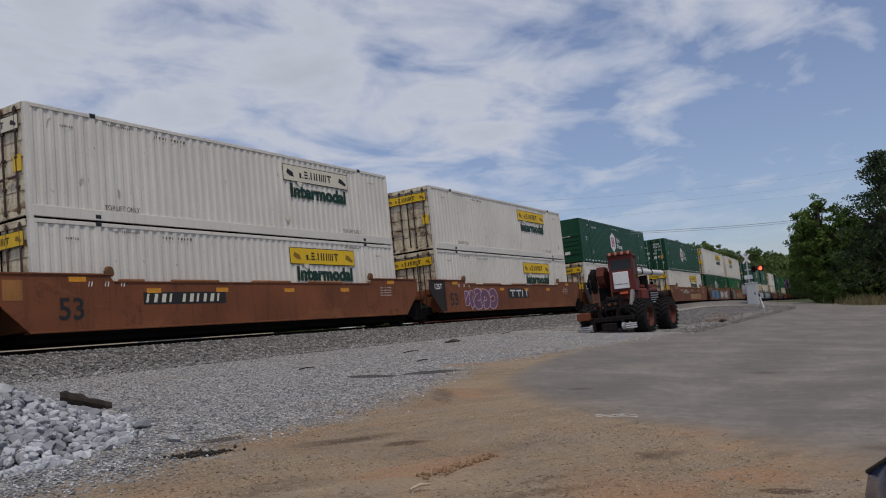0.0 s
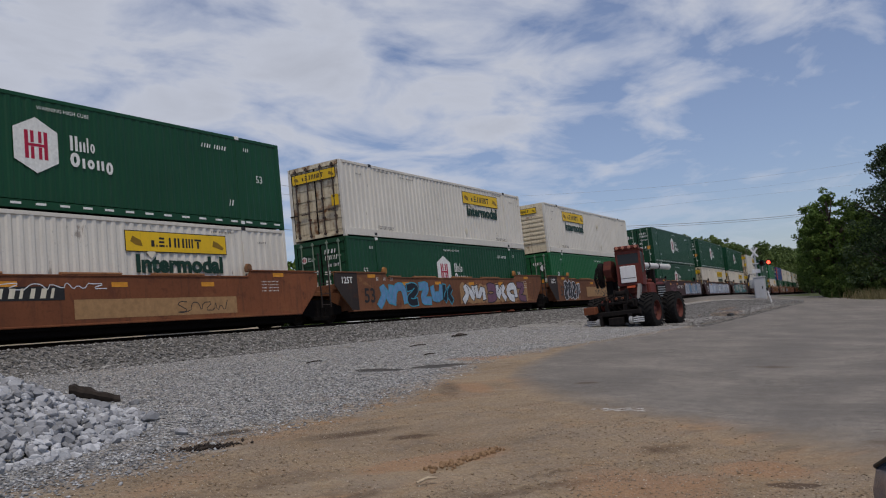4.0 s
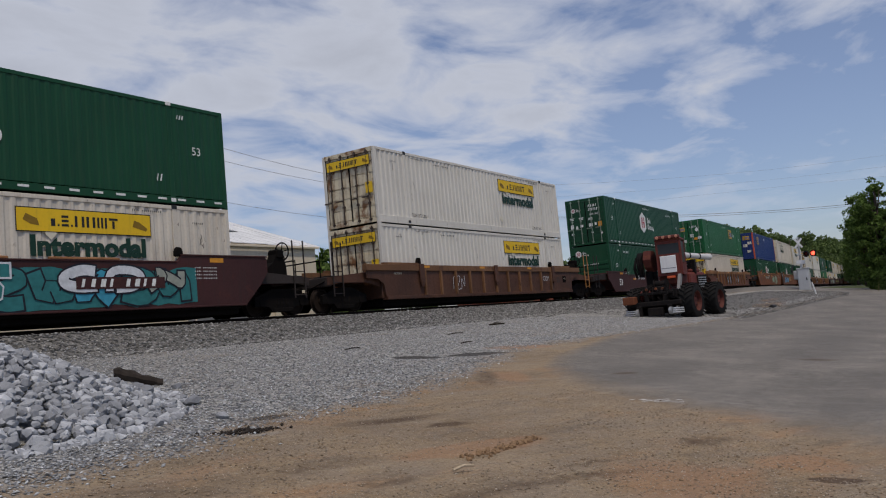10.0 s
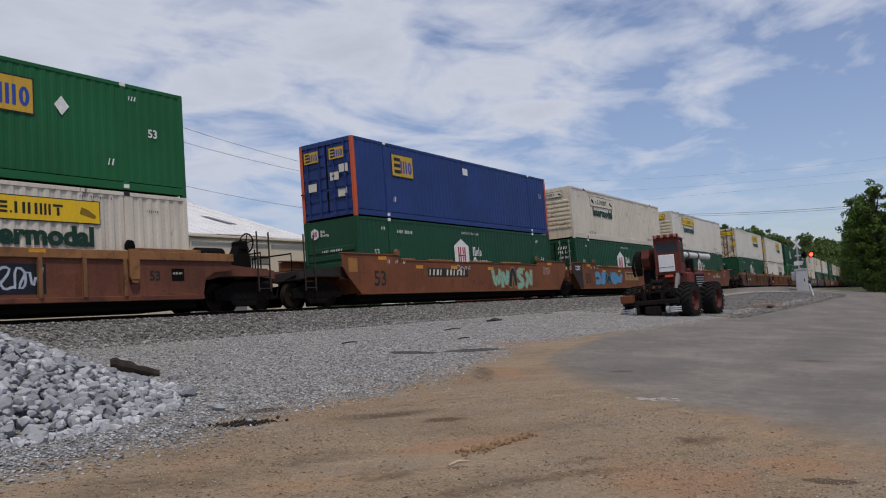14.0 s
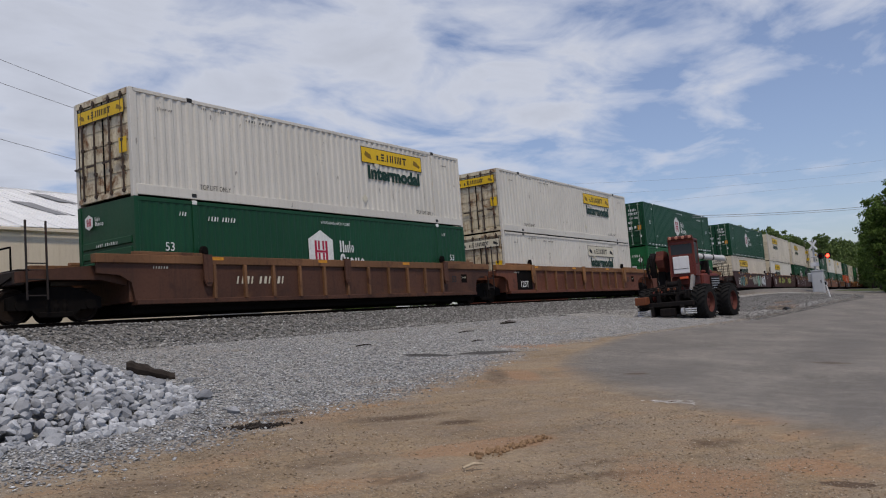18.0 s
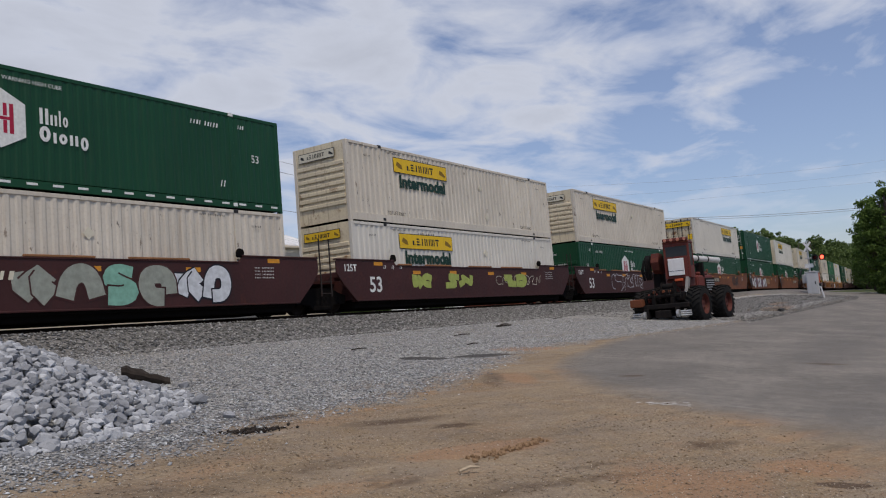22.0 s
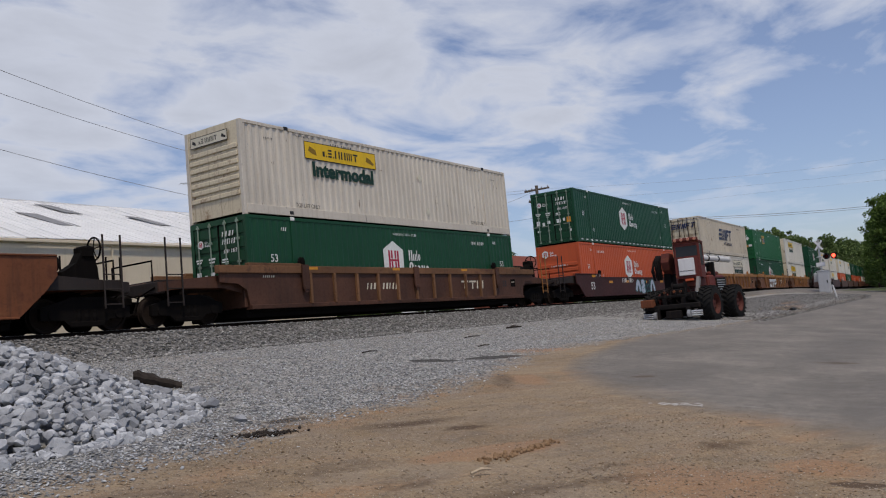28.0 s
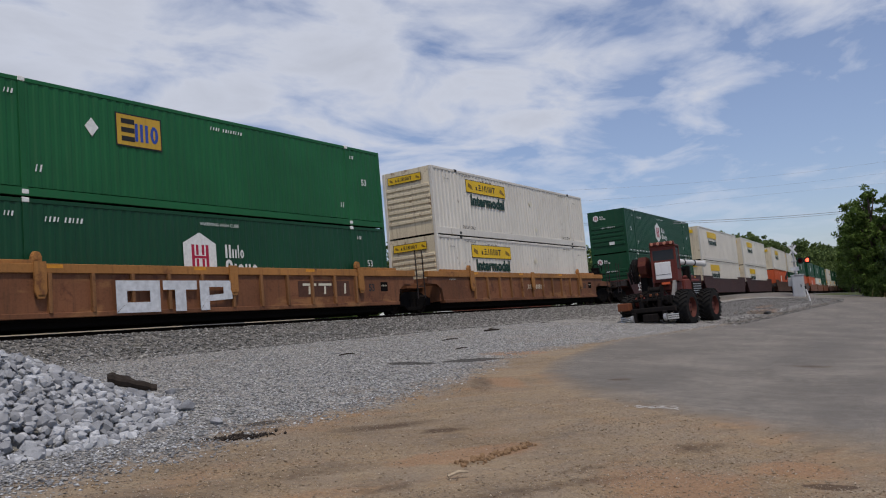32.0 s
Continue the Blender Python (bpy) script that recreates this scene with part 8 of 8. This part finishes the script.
# ---- the train ----
# each car: place along the train, side style, colour, role, upper and lower container (brand, leading end, logo part, faded logo, aged paint)
JD, JW = ("jb", "door", "rear"), ("jb", "wall", "front")
HD, HW = ("hub", "door", "rear"), ("hub", "wall", "rear")
TRAIN = [
    (-272.29, "smooth", "orange", "lead", ("jb", "door", "rear", True), JD),
    (-252.64, "smooth", "orange", "mid", ("jb", "door", "rear", False, False), JD),
    (-232.93, "smooth", "orange", "rear", HW, JD),
    (-209.19, "smooth", "orange", "lead", HD, JD),
    (-189.62, "smooth", "tan", "mid", ("jb", "door", "rear", False, False), HD),
    (-169.95, "smooth", "tan", "rear", JW, ("emp", "door", "rear")),
    (-146.35, "smooth", "maroon", "lead", HD, HD),
    (-126.59, "smooth", "maroon", "mid", HD, ("jb", "door", "rear", False, True)),
    (-107.03, "smooth", "maroon", "rear", HW, ("jb", "door", "rear", False, True)),
    (-83.45, "ribbed", "brown", "single", JD, JD),
    (-60.27, "smooth", "maroon", "single", HD, HW),
    (-36.73, "ribbed", "red", "single", ("emp", "door", "rear"), ("jb", "door", "rear", False, True)),
    (-12.97, "smooth", "orange", "lead", ("blue", "door", "front"), HW),
    (6.55, "smooth", "orange", "mid", ("jb", "wall", "front", True, True), HD),
    (26.02, "smooth", "orange", "rear", JW, HW),
    (49.67, "ribbed", "brown", "lead", JD, HW),
    (69.23, "ribbed", "red", "mid", JD, ("jb", "door", "rear", True)),
    (88.75, "ribbed", "red", "rear", HD, ("emp", "wall", "front")),
    (112.41, "smooth", "maroon", "lead", HD, ("jb", "wall", "front", False, True)),
    (131.92, "smooth", "maroon", "mid", ("jb", "wall", "front", False, True), JW),
    (151.40, "smooth", "maroon", "rear", ("jb", "wall", "front", False, True), HW),
    (175.09, "smooth", "orange", "lead", JD, HD),
    (194.61, "smooth", "orange", "mid", HD, HW),
    (214.21, "smooth", "orange", "rear", JW, HW),
    (237.76, "ribbed", "brown", "single", ("jb", "wall", "front", False, True), HD),
    (261.36, "smooth", "maroon", "single", HD, ("orange", "wall", "rear")),
    (285.16, "ribbed", "tan", "lead", ("swift", "door", "rear"), ("jb", "door", "rear", True)),
    (304.79, "ribbed", "tan", "mid", ("emp", "wall", "front"), HW),
    (324.57, "ribbed", "tan", "rear", JW, JW),
    (348.08, "smooth", "maroon", "lead", HW, HW),
    (367.74, "smooth", "maroon", "mid", JW, JW),
    (387.40, "smooth", "maroon", "rear", JW, JW),
    (411.00, "smooth", "brown", "lead", JW, ("orange", "wall", "rear")),
    (430.60, "smooth", "brown", "mid", JD, HD),
    (450.20, "smooth", "brown", "rear", HD, ("orange", "wall", "rear")),
    (473.80, "smooth", "orange", "lead", HD, ("orange", "wall", "rear")),
    (493.40, "smooth", "orange", "mid", HD, JD),
    (513.00, "smooth", "orange", "rear", HD, HD),
    (536.60, "ribbed", "brown", "lead", JD, JD),
    (556.20, "ribbed", "brown", "mid", HD, JD),
    (575.80, "ribbed", "brown", "rear", HD, HW),
    (599.40, "smooth", "orange", "lead", JD, HW),
    (619.00, "smooth", "orange", "mid", JD, JD),
]


def run(t):
    """How far the train has gone at t seconds, in metres from where it is at 16 s."""
    s = t - 16.0
    return 18.12047 * s + 0.0218967 * s * s + 0.0000714643 * s ** 3


WHITE_SPRAY, SILVER, CYAN = spray("white_spray", (0.62, 0.64, 0.66)), spray("silver_spray", (0.42, 0.46, 0.54)), spray("cyan_spray", (0.05, 0.3, 0.42))
TEAL, LIME, PURPLE = spray("teal_spray", (0.03, 0.17, 0.17)), spray("lime_spray", (0.36, 0.42, 0.10)), spray("purple_spray", (0.16, 0.075, 0.12))
MINT, DARKSPRAY, SKYBLUE = spray("mint_spray", (0.22, 0.44, 0.34)), spray("dark_spray", (0.012, 0.013, 0.02)), spray("sky_spray", (0.12, 0.26, 0.46))
OCHRE, GREYGREEN, PALE_PINK = spray("ochre_spray", (0.36, 0.21, 0.03)), spray("grey_green_spray", (0.30, 0.32, 0.27)), spray("pale_pink_spray", (0.5, 0.38, 0.48))
TANSPRAY, PINK = spray("tan_spray", (0.34, 0.2, 0.09)), spray("pink_spray", (0.45, 0.2, 0.3))


def dress(i, car):
    """What sets single cars apart: numbers, plates and graffiti."""
    h = HALF_L
    if i == 0:
        car_number(car, 4.65 - h, "smooth")
    elif i == 1:
        graffiti(car, 2.0 - h, 5.3 - h, 0.14, 1.2, 4, PURPLE, PALE_PINK, PURPLE, 11, fat=1.25)
        flat(car, 8.1 - h, -1.526, 0.93, 2.6, 0.5, BLACK, "logo_panel", "black logo plate")
        blocks(car, 8.1 - h, -1.531, 0.93, 2.2, 0.36, (("T", 1), ("T", 1), ("P", 1)), WORD_WHITE, "logo_wordmark", 0.1)
    elif i == 2:
        car_number(car, 11.6 - h, "smooth")
        scrawl(car, 3.5 - h, 6 - h, 0.5, 0.9, 3, DARKSPRAY, 4)
    elif i == 3:
        car_number(car, 6.0 - h, "smooth")
        flat(car, 10.6 - h, -1.5255, 0.5, 5.6, 0.5, TANSPRAY, "paint_patch", "tan repaint patch")
        scrawl(car, 3.6 - h, 8.8 - h, 1.0, 1.18, 9, WHITE_SPRAY, 5)
        scrawl(car, 11 - h, 13 - h, 0.3, 0.65, 4, DARKSPRAY, 6)
    elif i == 4:
        graffiti(car, 1.4 - h, 7.4 - h, 0.16, 1.2, 6, SKYBLUE, CYAN, DARKSPRAY, 21)
        graffiti(car, 8.2 - h, 15.2 - h, 0.16, 1.2, 6, WHITE_SPRAY, DARKSPRAY, PURPLE, 22, TANSPRAY)
    elif i == 5:
        graffiti(car, 1.1 - h, 3.7 - h, 0.14, 1.3, 4, DARKSPRAY, WHITE_SPRAY, DARKSPRAY, 23, fat=1.4)
        flat(car, 8.2 - h, -1.5255, 0.6, 6.4, 0.62, TANSPRAY, "paint_patch", "tan repaint patch")
        scrawl(car, 6.6 - h, 11 - h, 0.25, 0.85, 7, DARKSPRAY, 24, 0.03)
        car_number(car, 12.6 - h, "smooth")
    elif i == 6:
        bars(car, 7.2 - h, -1.53, 0.86, 2.4, 0.26, 8, WORD_WHITE)
        graffiti(car, 9.4 - h, 16.2 - h, 0.16, 1.25, 8, SILVER, DARKSPRAY, SKYBLUE, 31, SILVER)
        scrawl(car, 3.2 - h, 6 - h, 0.4, 1.2, 6, PINK, 32)
    elif i == 7:
        graffiti(car, 1.9 - h, 5.6 - h, 0.14, 1.3, 4, WHITE_SPRAY, SKYBLUE, SILVER, 33, SILVER, fat=1.2)
        graffiti(car, 5.7 - h, 15.6 - h, 0.14, 1.3, 9, SILVER, DARKSPRAY, WHITE_SPRAY, 36, SILVER, fat=1.2)
    elif i == 8:
        graffiti(car, 1.6 - h, 14.4 - h, 0.14, 1.25, 11, TEAL, DARKSPRAY, CYAN, 34, TEAL)
        graffiti(car, 2.6 - h, 9.4 - h, 0.3, 1.3, 6, GREYGREEN, WHITE_SPRAY, TEAL, 35, lift=0.026)
        graffiti(car, 10.4 - h, 14.2 - h, 0.5, 1.3, 3, WHITE_SPRAY, DARKSPRAY, GREYGREEN, 37, lift=0.026)
        flat(car, 12.2 - h, -1.568, 0.8, 2.6, 0.3, CAR_MAROON, "number_plate", "maroon number panel with white bars")
        bars(car, 12.2 - h, -1.574, 0.8, 2.3, 0.2, 8, WORD_WHITE)
    elif i == 9:
        scrawl(car, 4.4 - h, 5.4 - h, 0.35, 1.0, 3, WHITE_SPRAY, 41)
        scrawl(car, 13 - h, 13.7 - h, 0.7, 0.95, 3, WHITE_SPRAY, 42)
    elif i == 10:
        bars(car, 4.6 - h, -1.53, 1.02, 1.9, 0.26, 8, WORD_WHITE)
        scrawl(car, 7.4 - h, 12.4 - h, 0.45, 0.85, 9, LOGO_WHITE, 43, 0.015)
    elif i == 11:
        for x, s in ((7.1, 44), (10.9, 45)):
            flat(car, x - h, -1.5255, 0.66, 1.6, 0.72, DARKSPRAY, "paint_patch", "black sprayed patch")
            scrawl(car, x - 0.75 - h, x + 0.75 - h, 0.4, 0.95, 4, SILVER, s, 0.03)
        scrawl(car, 1.8 - h, 2.4 - h, 0.4, 0.8, 2, WHITE_SPRAY, 46)
    elif i == 12:
        car_number(car, 5.6 - h, "smooth")
        graffiti(car, 9.3 - h, 13.2 - h, 0.14, 1.2, 5, MINT, TANSPRAY, DARKSPRAY, 47)
        scrawl(car, 5.8 - h, 7.4 - h, 1.0, 1.25, 4, WHITE_SPRAY, 48)
    elif i == 13:
        graffiti(car, 1.9 - h, 6.4 - h, 0.3, 1.1, 5, SKYBLUE, CYAN, DARKSPRAY, 49)
        flat(car, 8.3 - h, -1.526, 0.85, 2.5, 0.55, TANSPRAY, "logo_panel", "tan logo plate")
        blocks(car, 8.3 - h, -1.531, 0.85, 2.1, 0.38, (("T", 1), ("T", 1), ("P", 1)), DARKSPRAY, "logo_wordmark", 0.1)
    elif i == 14:
        car_number(car, 11.9 - h, "smooth")
    elif i == 15:
        car_number(car, 4.2 - h, "ribbed")
    elif i == 16:
        flat(car, 1.3 - h, -1.5255, 0.7, 1.5, 0.9, TRUCK, "paint_patch", "black stencil patch")
        lettering("125T", 0.4, WORD_WHITE, car, 1.25 - h, -1.532, 0.5, 0.006)
    elif i == 17:
        flat(car, 1.3 - h, -1.5255, 0.7, 1.5, 0.9, TRUCK, "paint_patch", "black stencil patch")
        lettering("125T", 0.4, WORD_WHITE, car, 1.25 - h, -1.532, 0.5, 0.006)
    elif i == 18:
        graffiti(car, 1.3 - h, 4.2 - h, 0.2, 1.1, 3, TEAL, GREYGREEN, OCHRE, 51)
        bars(car, 6.3 - h, -1.53, 0.95, 2.0, 0.2, 9, LOGO_WHITE)
        graffiti(car, 7.2 - h, 11.6 - h, 0.14, 1.3, 4, GREYGREEN, CAR_MAROON, MINT, 52, fat=1.4)
        graffiti(car, 11.7 - h, 13.6 - h, 0.14, 1.3, 2, WHITE_SPRAY, DARKSPRAY, MINT, 53, fat=1.4)
    elif i == 19:
        for x, w, s in ((3.8, 1.2, 54), (6.5, 2.0, 55), (11.4, 2.2, 56)):
            graffiti(car, x - w / 2 - h, x + w / 2 - h, 0.5, 1.1, 2, LIME, LIME, CAR_MAROON, s)
        scrawl(car, 9.6 - h, 14 - h, 0.55, 1.1, 8, LOGO_WHITE, 57)
    elif i == 20:
        outline_tag(car, 3.9 - h, 9.4 - h, 0.16, 1.27, (
            ((0.1, 0.14), (0.01, 0.18), (0.01, 0.74), (0.04, 0.91), (0.11, 0.93), (0.11, 0.52), (0.31, 0.56), (0.3, 0.22)),
            ((0.11, 0.78), (0.17, 0.99), (0.18, 0.88), (0.33, 0.87), (0.35, 0.79), (0.34, 0.52), (0.4, 0.46), (0.36, 0.26), (0.26, 0.03)),
            ((0.36, 0.78), (0.5, 1.0), (0.51, 0.83), (0.41, 0.66), (0.41, 0.15), (0.37, 0.04))), WHITE_SPRAY)
        outline_tag(car, 3.9 - h, 9.4 - h, 0.16, 1.27, (
            ((0.49, 0.48), (0.49, 0.2), (0.69, 0.24), (0.66, 0.27), (0.66, 0.8), (0.6, 0.7), (0.58, 0.5), (0.64, 0.44)),
            ((0.57, 0.93), (0.53, 0.7), (0.49, 0.62), (0.48, 0.85), (0.55, 0.88), (0.57, 0.7), (0.6, 0.4), (0.65, 0.72)),
            ((0.66, 0.8), (0.7, 0.97), (0.73, 0.9), (0.74, 0.26), (0.79, 0.28), (0.75, 0.7), (0.76, 0.9), (0.82, 0.93), (0.82, 0.18)),
            ((0.82, 0.87), (0.98, 0.87), (1.0, 0.48), (0.95, 0.34), (0.85, 0.33), (0.95, 0.13), (0.99, 0.1), (0.92, 0.5), (0.87, 0.52), (0.87, 0.7), (0.96, 0.7), (0.94, 0.52))), WHITE_SPRAY)
        bars(car, 11.2 - h, -1.53, 0.85, 1.6, 0.22, 5, CAR_BROWN)
    elif i == 21:
        car_number(car, 4.2 - h, "smooth")
        scrawl(car, 6.9 - h, 8.3 - h, 1.0, 1.2, 4, TANSPRAY, 59)
        graffiti(car, 10.6 - h, 13.1 - h, 0.4, 1.25, 5, CAR_BROWN, DARKSPRAY, CAR_BROWN, 60)
    elif i == 22:
        graffiti(car, 0.3 - h, 8.4 - h, 0.14, 1.25, 8, WHITE_SPRAY, DARKSPRAY, PURPLE, 61)
        flat(car, 9.8 - h, -1.526, 0.85, 2.2, 0.5, TANSPRAY, "logo_panel", "tan logo plate")
        blocks(car, 9.8 - h, -1.531, 0.85, 1.9, 0.36, (("T", 1), ("T", 1), ("P", 1)), DARKSPRAY, "logo_wordmark", 0.1)
    elif i == 23:
        car_number(car, 13.2 - h, "smooth")
    elif i == 24:
        car_number(car, 6.2 - h, "ribbed")
        blocks(car, 12.1 - h, -1.53, 0.72, 1.7, 0.34, (("T", 1), ("T", 1), ("P", 1)), LOGO_WHITE, "logo_wordmark", 0.1)
    elif i == 25:
        bars(car, 6.2 - h, -1.53, 1.0, 1.9, 0.24, 8, WORD_WHITE)
        graffiti(car, 7.4 - h, 10.8 - h, 0.16, 1.08, 4, SILVER, TEAL, DARKSPRAY, 62)
    elif i == 26:
        flat(car, 3.6 - h, -1.5255, 0.72, 3.4, 0.4, BLACK, "number_plate", "black stencil plate with white bars")
        bars(car, 3.6 - h, -1.532, 0.72, 3.0, 0.24, 10, LOGO_WHITE)
    elif i == 27:
        block_letter(car, -4.0, -2.65, 0.14, 0.98, ((0, 0), (1, 0), (1, 1), (0, 1), (0, 0.02), (0.24, 0.32), (0.24, 0.68), (0.76, 0.68), (0.76, 0.32), (0.24, 0.32)), WHITE_SPRAY)
        block_letter(car, -2.55, -1.4, 0.14, 0.98, ((0.34, 0), (0.66, 0), (0.66, 0.7), (1, 0.7), (1, 1), (0, 1), (0, 0.7), (0.34, 0.7)), WHITE_SPRAY)
        block_letter(car, -1.3, -0.1, 0.14, 0.98, ((0, 0), (0.28, 0), (0.28, 0.3), (1, 0.36), (1, 1), (0, 1), (0, 0.02), (0.28, 0.5), (0.28, 0.78), (0.72, 0.78), (0.72, 0.55), (0.28, 0.5)), WHITE_SPRAY)
        flat(car, 12.2 - h, -1.5255, 0.72, 2.6, 0.52, CAR_BROWN, "logo_panel", "brown logo plate")
        blocks(car, 12.2 - h, -1.532, 0.72, 2.2, 0.36, (("T", 1), ("T", 1), ("P", 1)), LOGO_WHITE, "logo_wordmark", 0.1)
    elif i == 28:
        car_number(car, 8.6 - h, "ribbed")
    elif i >= 29:
        car_number(car, 6.0 - h, style_of(i))


def style_of(i):
    return TRAIN[i][1]


MOVERS = []
FAR = {}
SMALL = ("lock_rod", "end_rib", "lift_casting", "lift_post", "door_sticker", "lettering", "reflector", "placard", "logo_emblem", "logo_rim", "notice", "crimson_bar", "rib", "data_plate",
         "uncoupling_lever", "air_reservoir", "air_hose", "brake_stand", "walkway", "brake_wheel", "hand_rail", "logo_wordmark", "reflective_strip", "container_lock", "bracket", "ladder", "door_gasket", "top_pad", "end_plate")


def stripped(ob):
    """Takes the smallest parts off a thing that stays far down the line all the time."""
    for o in list(ob.children_recursive):
        if o.name.split(".")[0] in SMALL and not o.children:
            bpy.data.objects.remove(o)
    return ob


def far_box(which):
    if which not in FAR:
        FAR[which] = stripped(container(*which))
    return FAR[which]


def make_train():
    first = {}
    for i, (c, style, colour, role, upper, lower) in enumerate(TRAIN):
        # plain prototypes are built before anything is added to one of them
        key = (style, colour, role)
        if key not in first:
            first[key] = well_car(style, colour, role)
    used = set()
    for i, (c, style, colour, role, upper, lower) in enumerate(TRAIN):
        key = (style, colour, role)
        car = copy_thing(first[key], Matrix())
        if i < 30:
            known = set(car.children)
            dress(i, car)
            lift = 0.0 if (style, role) == ("smooth", "single") else 0.15
            for o in car.children:
                if o not in known:
                    o.matrix_basis = pose(0, 0, lift) @ o.matrix_basis
        else:
            stripped(car)
        MOVERS.append((car, c, 0.0))
        for which, z in ((lower, 0.25), (upper, 0.33 + BOX_H + 0.004)):
            box = container(*which) if i < 30 else copy_thing(far_box(which), Matrix())
            MOVERS.append((box, c, z))
    for car in (*first.values(), *FAR.values()):
        for o in (*car.children_recursive, car):
            bpy.data.objects.remove(o)


make_train()


def motions():
    """The train runs along its line through the whole clip."""
    times = [k * 1.0 for k in range(33)]
    for ob, c, z in MOVERS:
        rows = []
        for t in times:
            u = c - run(t)
            ax, ay, _ = on_line(u)
            bx, by, _ = on_line(u + BOX_L)
            rows.append((t, pose((ax + bx) / 2, (ay + by) / 2, DATUM + z, 0, 0, math.degrees(math.atan2(by - ay, bx - ax)))))
        walk(ob, rows)


motions()
